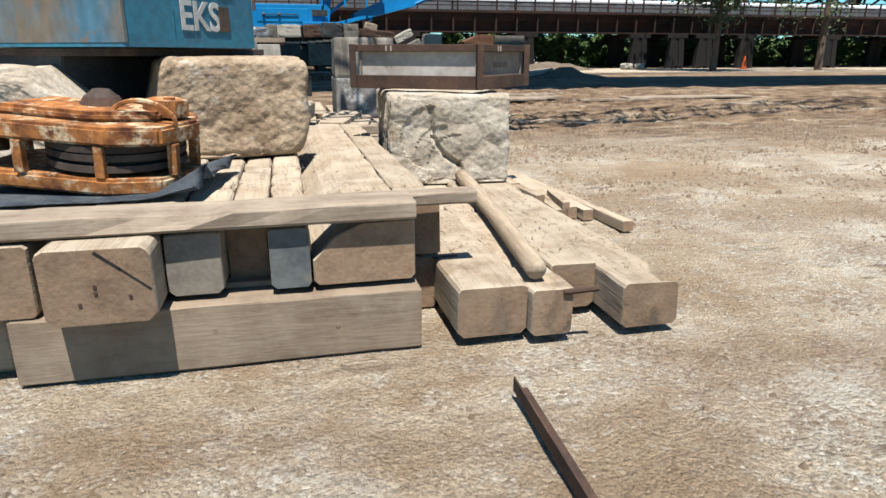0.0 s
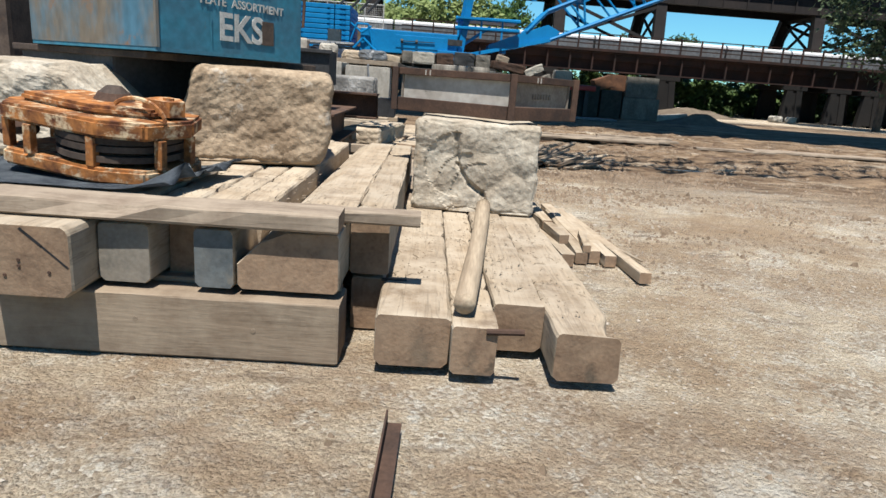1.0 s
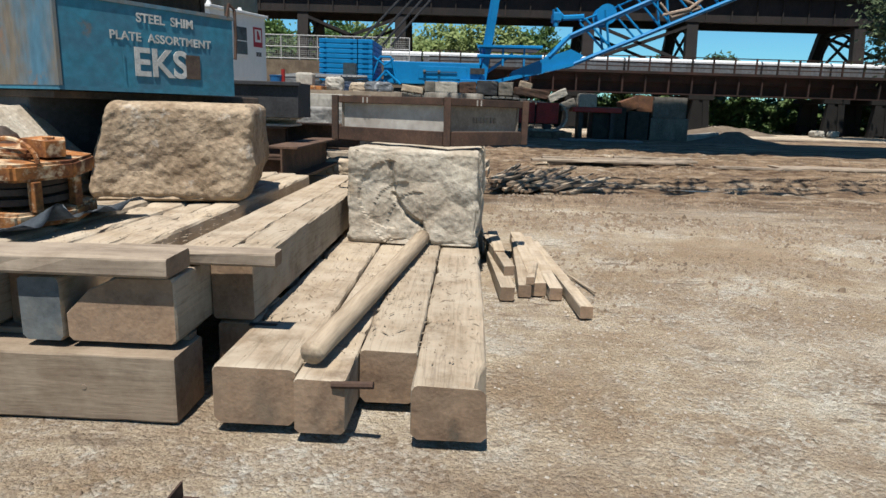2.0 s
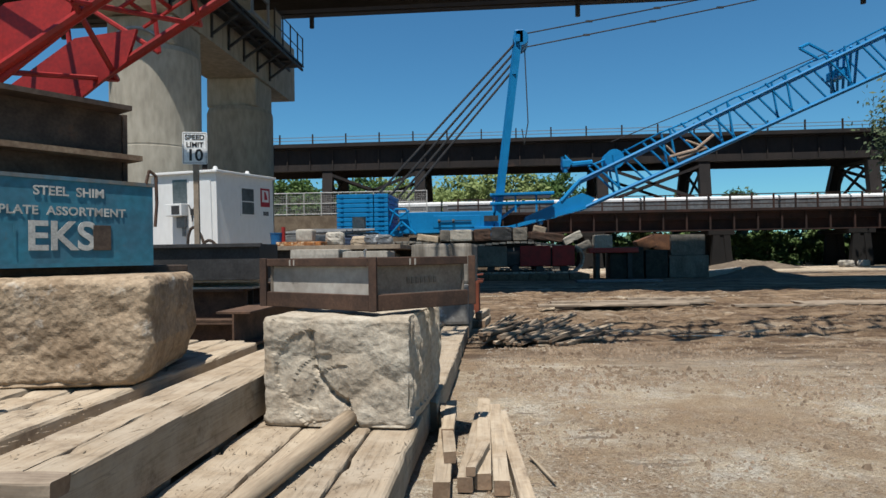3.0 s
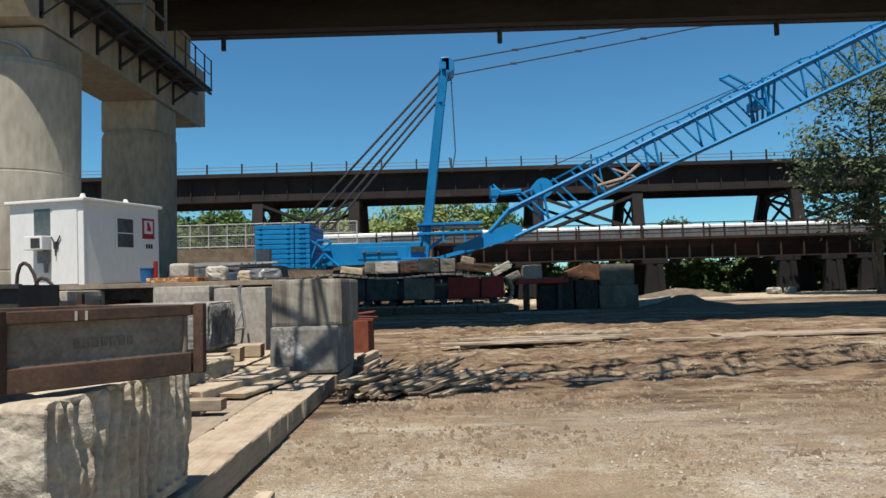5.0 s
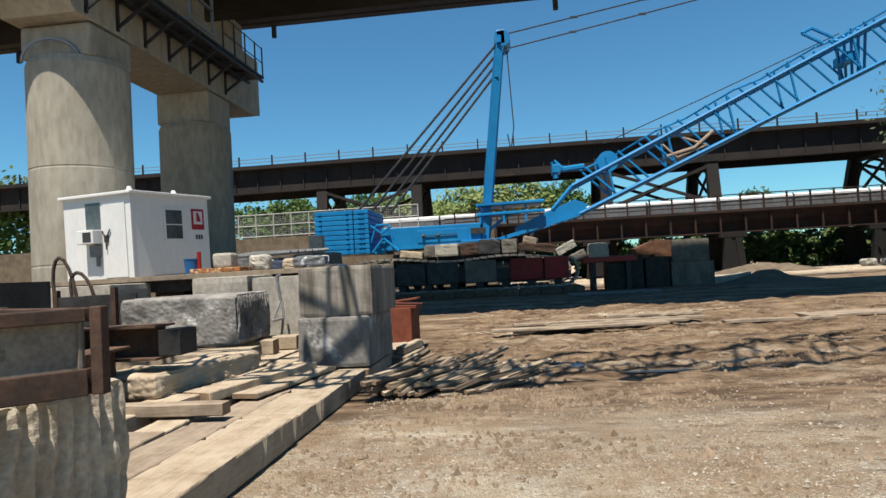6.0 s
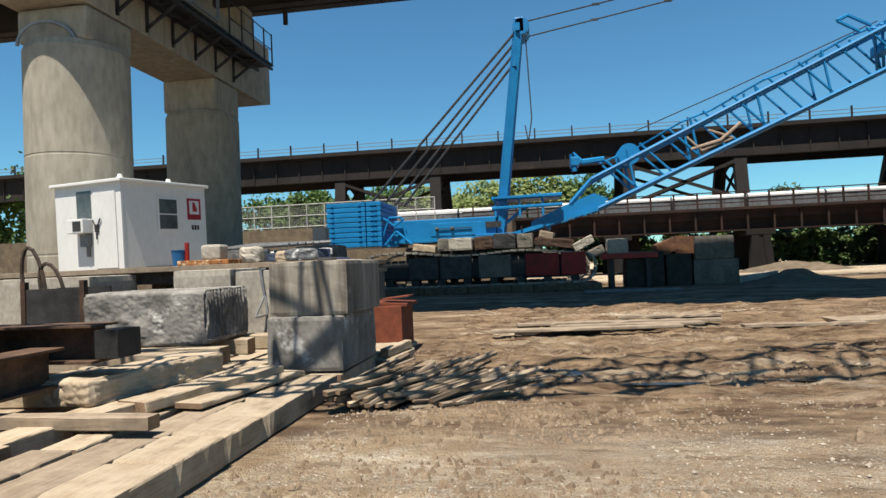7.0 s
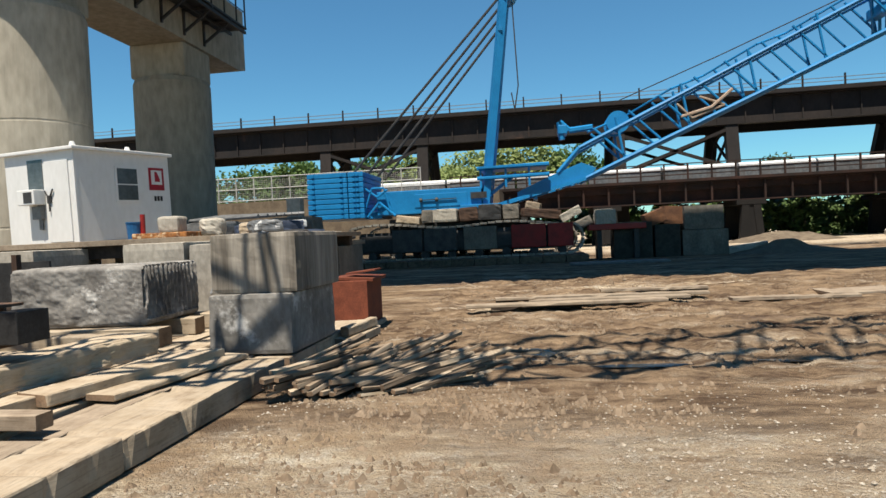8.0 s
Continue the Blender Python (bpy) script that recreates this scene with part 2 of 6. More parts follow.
BLUEBUCKET = mat("blue_plastic", (0.02, 0.16, 0.4), (0.02, 0.13, 0.34), 0.5)
TARP = mat("dark_blue_tarp", (0.05, 0.07, 0.12), (0.03, 0.045, 0.08), 0.6, 0, 5, 30, 0.3)
GREYSTUFF = mat("grey_sheet_metal", (0.3, 0.31, 0.32), (0.18, 0.19, 0.2), 0.5, 0.4, 4, 30, 0.1)
SHOE = mat("worn_track_shoe", (0.52, 0.48, 0.42), (0.3, 0.27, 0.23), 0.5, 0.1, 3, 20, 0.1)
BLUEGREY = mat("dark_grey_steel", (0.075, 0.075, 0.075), (0.04, 0.042, 0.045), 0.85, 0.0, 2, 20, 0.1)
RUSTCRATE = mat("rusty_crate", (0.26, 0.12, 0.06), (0.15, 0.07, 0.04), 0.85, 0, 2, 20, 0.2)
# trestle steel blackened to hold the shade under the deck
PIERSHADE = mat("shaded_trestle_pier", (0.014, 0.012, 0.011), (0.008, 0.007, 0.007), 0.9, 0, 0.5, 6, 0.1)
DUSTYFLANGE = mat("dusty_flange", (0.42, 0.31, 0.21), (0.2, 0.12, 0.08), 0.9, 0, 4, 40, 0.2)
BEAMBROWN = mat("brown_beam_rust", (0.21, 0.125, 0.085), (0.11, 0.068, 0.048), 0.85, 0.1, 4, 40, 0.3, (1, 1, 1), (0.3, 0.22, 0.16), 0.2, 3.0)
CARGREY = mat("grey_car_side", (0.2, 0.2, 0.205), (0.14, 0.14, 0.145), 0.6, 0, 0.7, 8, 0.05)
TARPDARK = mat("dark_canvas", (0.05, 0.05, 0.043), (0.028, 0.028, 0.025), 0.95, 0, 3, 30, 0.3)
CONE = mat("cone_orange", (0.7, 0.13, 0.03), (0.6, 0.11, 0.03), 0.6)


def leaf_mat(name, c, c2):
    m = bpy.data.materials.new(name)
    m.use_nodes = True
    N, L = m.node_tree.nodes, m.node_tree.links
    geo = N.new("ShaderNodeNewGeometry")
    r = N.new("ShaderNodeValToRGB")
    r.color_ramp.elements[0].color, r.color_ramp.elements[1].color = (*c, 1), (*c2, 1)
    L.new(geo.outputs["Random Per Island"], r.inputs["Fac"])
    L.new(r.outputs["Color"], N["Principled BSDF"].inputs["Base Color"])
    N["Principled BSDF"].inputs["Roughness"].default_value = 0.6
    N["Principled BSDF"].inputs["Specular IOR Level"].default_value = 0.2
    tr = N.new("ShaderNodeBsdfTranslucent")
    L.new(r.outputs["Color"], tr.inputs["Color"])
    mx = N.new("ShaderNodeMixShader")
    mx.inputs[0].default_value = 0.3
    L.new(N["Principled BSDF"].outputs[0], mx.inputs[1])
    L.new(tr.outputs[0], mx.inputs[2])
    L.new(mx.outputs[0], N["Material Output"].inputs["Surface"])
    return m


LEAF = leaf_mat("leaves", (0.035, 0.075, 0.02), (0.09, 0.15, 0.04))
LEAFPALE = leaf_mat("pale_leaves", (0.13, 0.18, 0.06), (0.22, 0.27, 0.1))
LEAFBUSH = leaf_mat("scrub_leaves", (0.045, 0.08, 0.025), (0.12, 0.18, 0.06))
LEAFGREY = leaf_mat("grey_green_leaves", (0.05, 0.075, 0.035), (0.11, 0.14, 0.07))
LEAFDARK = leaf_mat("dark_leaves", (0.02, 0.045, 0.015), (0.05, 0.085, 0.03))


def ground_mat():
    m = bpy.data.materials.new("crushed_limestone_and_mud")
    m.use_nodes = True
    N, L = m.node_tree.nodes, m.node_tree.links
    b = N["Principled BSDF"]
    b.inputs["Specular IOR Level"].default_value = 0.25
    geo = N.new("ShaderNodeNewGeometry")

    def noise(scale, detail=6.0, rough=0.6, vec=None):
        n = N.new("ShaderNodeTexNoise")
        n.inputs["Scale"].default_value, n.inputs["Detail"].default_value, n.inputs["Roughness"].default_value = scale, detail, rough
        L.new(vec or geo.outputs["Position"], n.inputs["Vector"])
        return n.outputs["Fac"]

    def ramp(fac, a, c0, e, c1):
        r = N.new("ShaderNodeValToRGB")
        r.color_ramp.elements[0].position, r.color_ramp.elements[1].position = a, e
        r.color_ramp.elements[0].color, r.color_ramp.elements[1].color = c0, c1
        L.new(fac, r.inputs["Fac"])
        return r.outputs["Color"]

    def mix(fac, a, c, kind="MIX"):
        x = N.new("ShaderNodeMix")
        x.data_type, x.blend_type = "RGBA", kind
        if isinstance(fac, float):
            x.inputs["Factor"].default_value = fac
        else:
            L.new(fac, x.inputs["Factor"])
        for s, v in (("A", a), ("B", c)):
            if isinstance(v, tuple):
                x.inputs[s].default_value = v
            else:
                L.new(v, x.inputs[s])
        return x.outputs["Result"]

    def math_(op, a, c):
        x = N.new("ShaderNodeMath")
        x.operation = op
        for i, v in enumerate((a, c)):
            if isinstance(v, float):
                x.inputs[i].default_value = v
            else:
                L.new(v, x.inputs[i])
        return x.outputs[0]

    W, K = (1, 1, 1, 1), (0, 0, 0, 1)

    def voronoi(scale, vec=None):
        v = N.new("ShaderNodeTexVoronoi")
        v.inputs["Scale"].default_value = scale
        L.new(vec or geo.outputs["Position"], v.inputs["Vector"])
        return v.outputs["Distance"], v.outputs["Color"]

    mp = N.new("ShaderNodeMapping")
    mp.inputs["Scale"].default_value = (0.28, 1.0, 1.0)
    mp.inputs["Rotation"].default_value = (0, 0, 0.12)
    L.new(geo.outputs["Position"], mp.inputs["Vector"])
    dirt = N.new("ShaderNodeValToRGB")
    cr = dirt.color_ramp
    cr.elements[0].position, cr.elements[0].color = 0.38, (0.5, 0.365, 0.24, 1)
    cr.elements[1].position, cr.elements[1].color = 0.58, (0.82, 0.71, 0.55, 1)
    e = cr.elements.new(0.49)
    e.color = (0.72, 0.595, 0.435, 1)
    L.new(math_("ADD", math_("MULTIPLY", noise(0.7, 9.0, 0.75), 0.55), math_("MULTIPLY", noise(1.9, 9.0, 0.75, mp.outputs[0]), 0.45)), dirt.inputs["Fac"])
    col = dirt.outputs["Color"]
    # crushed stone: every cell its own tone
    d1, c1 = voronoi(38.0)
    d3, c3 = voronoi(95.0)
    peb = ramp(c1, 0.15, (0.42, 0.32, 0.22, 1), 0.8, (0.93, 0.87, 0.75, 1))
    where = math_("ADD", math_("MULTIPLY", noise(0.8, 8.0, 0.78), 0.6), math_("MULTIPLY", noise(5.0, 5.0, 0.7), 0.4))
    col = mix(math_("MULTIPLY", ramp(where, 0.48, K, 0.56, W), 0.85), col, peb)
    fine = ramp(c3, 0.1, (0.56, 0.5, 0.43, 1), 0.9, (1.48, 1.48, 1.48, 1))
    col = mix(0.62, col, fine, "MULTIPLY")
    # pale stones lying singly in patches, brown earth showing through between them
    d2, c2 = voronoi(24.0)
    stones = math_("MULTIPLY", math_("MULTIPLY", ramp(c2, 0.62, K, 0.66, W), ramp(d2, 0.3, W, 0.4, K)), ramp(noise(1.1, 5.0, 0.7), 0.46, K, 0.56, W))
    earth = math_("MULTIPLY", ramp(noise(2.1, 10.0, 0.8, mp.outputs[0]), 0.5, K, 0.58, W), ramp(noise(9.0, 6.0, 0.75), 0.4, K, 0.6, W))
    col = mix(math_("MULTIPLY", earth, 0.5), col, (0.37, 0.262, 0.18, 1))
    swept = ramp(noise(0.55, 7.0, 0.72, mp.outputs[0]), 0.47, K, 0.6, W)
    col = mix(math_("MULTIPLY", swept, 0.26), col, (0.47, 0.345, 0.245, 1))
    pale = math_("MULTIPLY", ramp(noise(0.7, 8.0, 0.75), 0.53, K, 0.62, W), ramp(noise(6.0, 6.0, 0.8), 0.4, K, 0.6, W))
    col = mix(math_("MULTIPLY", pale, 0.55), col, (0.88, 0.83, 0.74, 1))
    col = mix(math_("MULTIPLY", stones, 0.45), col, (0.93, 0.89, 0.8, 1))
    broad = ramp(math_("ADD", math_("MULTIPLY", noise(0.22, 3.0, 0.6), 0.5), math_("MULTIPLY", noise(0.9, 6.0, 0.7), 0.5)), 0.43, (0.76, 0.65, 0.53, 1), 0.53, (1.16, 1.15, 1.11, 1))
    col = mix(0.8, col, broad, "MULTIPLY")
    clod = ramp(noise(4.5, 7.0, 0.78, mp.outputs[0]), 0.54, K, 0.58, W)
    lumps = ramp(noise(0.45, 5.0, 0.65), 0.5, K, 0.6, W)
    col = mix(math_("MULTIPLY", math_("MULTIPLY", clod, lumps), 0.75), col, (0.2, 0.13, 0.08, 1))
    sep = N.new("ShaderNodeSeparateXYZ")
    L.new(geo.outputs["Position"], sep.inputs[0])
    # a churned wet belt across the yard, dug by vehicles; far out it paints shade
    streak = noise(0.8, 9.0, 0.75, mp.outputs[0])
    r1 = N.new("ShaderNodeMapRange")
    r1.inputs["From Min"].default_value, r1.inputs["From Max"].default_value = 9.6, 13.0
    L.new(math_("ADD", sep.outputs["Y"], math_("MULTIPLY", noise(0.5, 4.0), 2.0)), r1.inputs["Value"])
    # carries the dark brown on past the mud, to deepen the bridge's shadow
    r2 = N.new("ShaderNodeMapRange")
    r2.inputs["From Min"].default_value, r2.inputs["From Max"].default_value = 54.0, 47.0
    L.new(sep.outputs["Y"], r2.inputs["Value"])
    belt = math_("MULTIPLY", r1.outputs[0], r2.outputs[0])
    mud_shade_col = ramp(noise(2.6, 9.0, 0.78, mp.outputs[0]), 0.42, (0.125, 0.07, 0.038, 1), 0.6, (0.5, 0.345, 0.21, 1))
    col = mix(math_("MULTIPLY", belt, ramp(streak, 0.36, K, 0.48, W)), col, mud_shade_col)
    red = ramp(noise(0.6, 8.0, 0.75), 0.52, K, 0.6, W)
    col = mix(math_("MULTIPLY", red, 0.4), col, (0.5, 0.34, 0.21, 1))
    col = mix(1.0, col, (0.625, 0.64, 0.662, 1), "MULTIPLY")
    L.new(col, b.inputs["Base Color"])
    wet = math_("MULTIPLY", belt, ramp(noise(0.9, 4.0, 0.5, mp.outputs[0]), 0.6, K, 0.68, W))
    L.new(math_("SUBTRACT", 0.95, math_("MULTIPLY", wet, 0.45)), b.inputs["Roughness"])
    bp = N.new("ShaderNodeBump")
    bp.inputs["Strength"].default_value, bp.inputs["Distance"].default_value = 1.0, 0.06
    hgt = math_("ADD", math_("MULTIPLY", d1, -0.5), math_("ADD", math_("MULTIPLY", noise(4.0, 9.0, 0.78), 2.0), math_("MULTIPLY", d3, -0.25)))
    L.new(hgt, bp.inputs["Height"])
    L.new(bp.outputs[0], b.inputs["Normal"])
    return m


GROUND = ground_mat()
PEBBLE = mat("pebble", (0.66, 0.59, 0.49), (0.48, 0.4, 0.31), 0.9, 0, 12, 60, 0.2)
CLOD = mat("dry_mud", (0.38, 0.285, 0.2), (0.23, 0.165, 0.11), 0.95, 0, 1.5, 25, 0.3)
ROCKWHITE = mat("white_rubble", (0.62, 0.59, 0.53), (0.45, 0.42, 0.37), 0.9, 0, 3, 30, 0.4)
MOUND = mat("sand_pile", (0.26, 0.205, 0.145), (0.16, 0.12, 0.085), 0.95, 0, 2, 25, 0.4)
WATER = mat("puddle_water", (0.05, 0.05, 0.05), (0.035, 0.035, 0.03), 0.06, 0, 2, 20, 0.0, spec=0.5)


# ---- building helpers ----
def finish(bm, name, material, smooth=False):
    me = bpy.data.meshes.new(name)
    bmesh.ops.recalc_face_normals(bm, faces=bm.faces)
    bm.to_mesh(me)
    bm.free()
    for m in material if isinstance(material, (list, tuple)) else (material,):
        me.materials.append(m)
    if smooth:
        me.shade_smooth()
    return me


def part(name, bm, material, parent, label="", smooth=False):
    """Links a bmesh as one mesh object under a thing or under a part."""
    ob = new(name, finish(bm, name, material, smooth))
    ob.parent = parent
    return tagged(ob, label)


def thing(name, m, label, category, group="", kind=""):
    """An Empty at a thing's base, for its parts to hang on."""
    ob = new(name)
    ob.empty_display_size = 0.1
    ob.matrix_world = m
    return tagged(ob, label, category, group, kind)


def single(name, bm, material, m, label, category, group="", kind="", smooth=False):
    """A thing that is one mesh."""
    ob = new(name, finish(bm, name, material, smooth))
    ob.matrix_world = m
    return tagged(ob, label, category, group, kind)


def box(bm, x0, x1, y0, y1, z0, z1, bevel=0.0, m=None, mi=0):
    r = bmesh.ops.create_cube(bm, size=1)
    t = Matrix.Translation(((x0 + x1) / 2, (y0 + y1) / 2, (z0 + z1) / 2)) @ Matrix.Diagonal((x1 - x0, y1 - y0, z1 - z0, 1))
    bmesh.ops.transform(bm, matrix=(m @ t) if m else t, verts=r["verts"])
    faces = list({f for v in r["verts"] for f in v.link_faces})
    for f in faces:
        f.material_index = mi
    if bevel:
        edges = list({e for v in r["verts"] for e in v.link_edges})
        bmesh.ops.bevel(bm, geom=edges, offset=bevel, segments=2, affect="EDGES", profile=0.6)
    return bm


def bar(bm, a, b, w, h=None, up=(0, 0, 1)):
    """A square bar between two points."""
    a, b = Vector(a), Vector(b)
    d = b - a
    q = d.to_track_quat("Y", "Z")
    r = bmesh.ops.create_cube(bm, size=1)
    bmesh.ops.transform(bm, matrix=Matrix.Translation((a + b) / 2) @ q.to_matrix().to_4x4() @ Matrix.Diagonal((w, d.length, h or w, 1)), verts=r["verts"])
    return bm


def rod(bm, a, b, r, sides=8, r2=None):
    """A round bar between two points."""
    a, b = Vector(a), Vector(b)
    d = b - a
    g = bmesh.ops.create_cone(bm, cap_ends=True, segments=sides, radius1=r, radius2=r if r2 is None else r2, depth=d.length)
    bmesh.ops.transform(bm, matrix=Matrix.Translation((a + b) / 2) @ d.to_track_quat("Z", "Y").to_matrix().to_4x4(), verts=g["verts"])
    return bm


def path_rod(bm, pts, r, sides=6):
    for a, b in zip(pts, pts[1:]):
        rod(bm, a, b, r, sides)
    return bm


def prism(bm, outline, z0, z1, m=None):
    """An outline in x and y, raised from z0 to z1."""
    lo = [bm.verts.new((m @ Vector((x, y, z0))) if m else (x, y, z0)) for x, y in outline]
    hi = [bm.verts.new((m @ Vector((x, y, z1))) if m else (x, y, z1)) for x, y in outline]
    n = len(outline)
    bm.faces.new(lo[::-1])
    bm.faces.new(hi)
    for i in range(n):
        bm.faces.new((lo[i], lo[(i + 1) % n], hi[(i + 1) % n], hi[i]))
    return bm


def rough_block(w, d, h, cuts, amount, seed, rounding=0.06, grooves=0.0, crack=()):
    """A rough block, base at z = 0, centred in x and y: uneven faces, worn corners."""
    bm = bmesh.new()
    bmesh.ops.create_cube(bm, size=1)
    bmesh.ops.subdivide_edges(bm, edges=bm.edges[:], cuts=cuts, use_grid_fill=True)
    rnd = random.Random(seed)
    off = Vector((rnd.uniform(0, 90), rnd.uniform(0, 90), rnd.uniform(0, 90)))
    half = Vector((w / 2, d / 2, h / 2))
    for v in bm.verts:
        p = Vector((v.co.x * w, v.co.y * d, v.co.z * h))
        inner = Vector([max(-a + rounding, min(a - rounding, c)) for a, c in zip(half, p)])
        out = p - inner
        if out.length > 1e-6:
            n = out.normalized()
            p = inner + n * rounding
        else:
            n = Vector((0, 0, 1))
        big = noise.noise(p * 1.5 + off)
        v1 = noise.voronoi(p * 3.3 + off + 0.35 * Vector((big, -big, big)))[0]
        v2 = noise.voronoi(p * 9 - off)[0]
        fine = noise.noise(p * 20 + off)
        smooth = max(0.0, min(1.0, 0.5 + 2.2 * noise.noise(p * 1.2 - off)))
        k = amount * (0.9 * big + smooth * (0.9 * (v1[1] - v1[0]) - 0.9 * v1[0]) + 0.3 * (v2[1] - v2[0]) + 0.16 * fine)
        if n.z > 0.9:
            k *= 0.35
        if n.z < -0.7:
            k = 0
        if grooves and abs(n.x) > 0.7 and p.z > -h * 0.4:
            k -= grooves * abs(math.cos(p.y * 27 + 1.6 * noise.noise(p * 3 + off))) ** 3
        for (ax, az), (bx, bz) in zip(crack, crack[1:]):
            if n.y < -0.7:
                s = max(0.0, min(1.0, ((p.x - ax) * (bx - ax) + (p.z - az) * (bz - az)) / ((bx - ax) ** 2 + (bz - az) ** 2)))
                e = math.hypot(p.x - ax - s * (bx - ax), p.z - az - s * (bz - az))
                k -= 0.035 * max(0.0, 1 - e / 0.03)
                if p.x < ax + s * (bx - ax) + 0.02 and e < 0.3:
                    k -= 0.012
        p = p + n * k
        v.co = p + Vector((0, 0, h / 2))
    return bm


def timber(w, length, h, seed, wane=0.012, cuts=14, cut_corner=0.0):
    """A sawn timber along y, one end at y = 0, resting on z = 0, with worn edges, slight bends and splits; its ends take the second material."""
    rnd = random.Random(seed)
    bm = bmesh.new()
    c = min(wane * rnd.uniform(0.8, 1.6), w * 0.2)
    b = c * rnd.uniform(0.7, 1.5)
    u = min(1.2 * c, 0.05, w * 0.2, h * 0.2)
    prof = [(-w / 2, u), (-w / 2 + u, 0), (w / 2 - u, 0), (w / 2, u), (w / 2, h - b), (w / 2 - b * 0.3, h - b * 0.3), (w / 2 - b, h),
            (-w / 2 + c, h), (-w / 2 + c * 0.3, h - c * 0.3), (-w / 2, h - c)]
    if cut_corner:
        prof = prof[:7] + [(-w / 2 + cut_corner, h), (-w / 2 + cut_corner * 0.45, h * 0.8), (-w / 2, h * 0.42)]
    o = rnd.uniform(0, 80)
    rings = []
    steps = [0.0, 0.015] + [length * (i + 1) / (cuts + 1) for i in range(cuts)] + [length - 0.015, length]
    for y in steps:
        s = 0.975 if y in (0.0, length) else 1.0
        ring = []
        for i, (x, z) in enumerate(prof):
            j = 0.007 * noise.noise(Vector((o + i * 1.7, y * 1.3, 0))) + 0.006 * noise.noise(Vector((o + i * 3.1, y * 6, 4)))
            zz = z + (j if z > h / 2 else 0.25 * abs(j))
            if w > 0.18 and z > h * 0.7:
                chip = 0.12 * max(0.0, noise.noise(Vector((o + (7 if x > 0 else 0), y * 5.2, 2))) - 0.28)
                zz -= chip * 0.6
                x -= chip * (1 if x > 0 else -1) * (1 if abs(x) > w * 0.4 else 0.2)
            ring.append(bm.verts.new((x * s + j, y, max(0, h / 2 + (zz - h / 2) * s))))
        rings.append(ring)
    n = len(prof)
    for a, b in zip(rings, rings[1:]):
        for i in range(n):
            bm.faces.new((a[i], a[(i + 1) % n], b[(i + 1) % n], b[i]))
    for f in (bm.faces.new(rings[0]), bm.faces.new(rings[-1][::-1])):
        f.material_index = 1
    return bm


def lay_timber(x0, x1, y0, y1, z0, z1, seed, label="weathered grey-brown square timber lying in the stack", group="stacked timbers", end=None, top=None, turn=0.0, wane=0.012, name="timber", cuts=46, cut_corner=0.0):
    ob = single(name, timber(x1 - x0, y1 - y0, z1 - z0, seed, wane, cuts, cut_corner), (top or WOOD, end or WOODEND),
                pose((x0 + x1) / 2, y0, z0, 0, 0, turn), label, "timber", group)
    return ob


def lay_cross(x0, x1, y0, y1, z0, z1, seed, label, group="cross timbers", top=None, turn=0.0, name="timber", wane=0.01):
    """A timber along x."""
    return single(name, timber(y1 - y0, x1 - x0, z1 - z0, seed, wane), (top or WOOD, WOODEND),
                  pose(x1, (y0 + y1) / 2, z0, 0, 0, 90 + turn), label, "timber", group)


def letters(text, size, m, parent, material, depth=0.002, align="CENTER", space=1.0):
    """Lettering in the built-in font, every letter a mesh of its own under its thing."""
    cu = bpy.data.curves.new("lettering", "FONT")
    cu.body, cu.size, cu.extrude, cu.align_x, cu.align_y, cu.space_character = text, size, depth, align, "CENTER", space
    cu.offset = size * 0.022
    tmp = bpy.data.objects.new("lettering", cu)
    me = bpy.data.meshes.new_from_object(tmp)
    bpy.data.objects.remove(tmp)
    whole = bmesh.new()
    whole.from_mesh(me)
    bmesh.ops.remove_doubles(whole, verts=whole.verts, dist=1e-5)
    left = set(whole.verts)
    while left:
        island, queue = set(), [left.pop()]
        while queue:
            v = queue.pop()
            island.add(v)
            for e in v.link_edges:
                o = e.other_vert(v)
                if o in left:
                    left.discard(o)
                    queue.append(o)
        one = bmesh.new()
        twin = {v: one.verts.new(v.co) for v in island}
        for f in {f for v in island for f in v.link_faces}:
            one.faces.new([twin[v] for v in f.verts])
        part("letter", one, material, parent).matrix_local = m
    whole.free()


def crown(bm, centre, radius, leaves, size, rnd, flat=0.8):
    """Small leaf cards in clumps inside an uneven ball."""
    clumps = []
    for _ in range(max(6, leaves // 45)):
        d = Vector((rnd.gauss(0, 1), rnd.gauss(0, 1), rnd.gauss(0, 1))).normalized() * rnd.uniform(0.35, 1.0) ** 0.6
        clumps.append((Vector(centre) + Vector((d.x * radius, d.y * radius, d.z * radius * flat)), radius * rnd.uniform(0.16, 0.34)))
    for _ in range(leaves):
        c, r = rnd.choice(clumps)
        p = c + Vector((rnd.gauss(0, 0.5), rnd.gauss(0, 0.5), rnd.gauss(0, 0.42))) * r
        u = Vector((rnd.gauss(0, 1), rnd.gauss(0, 1), rnd.gauss(0, 1))).normalized()
        w = u.orthogonal().normalized()
        s = size * rnd.uniform(0.6, 1.3)
        vs = [bm.verts.new(p + u * s), bm.verts.new(p + w * s * 0.55), bm.verts.new(p - u * s), bm.verts.new(p - w * s * 0.55)]
        bm.faces.new(vs)
    return bm


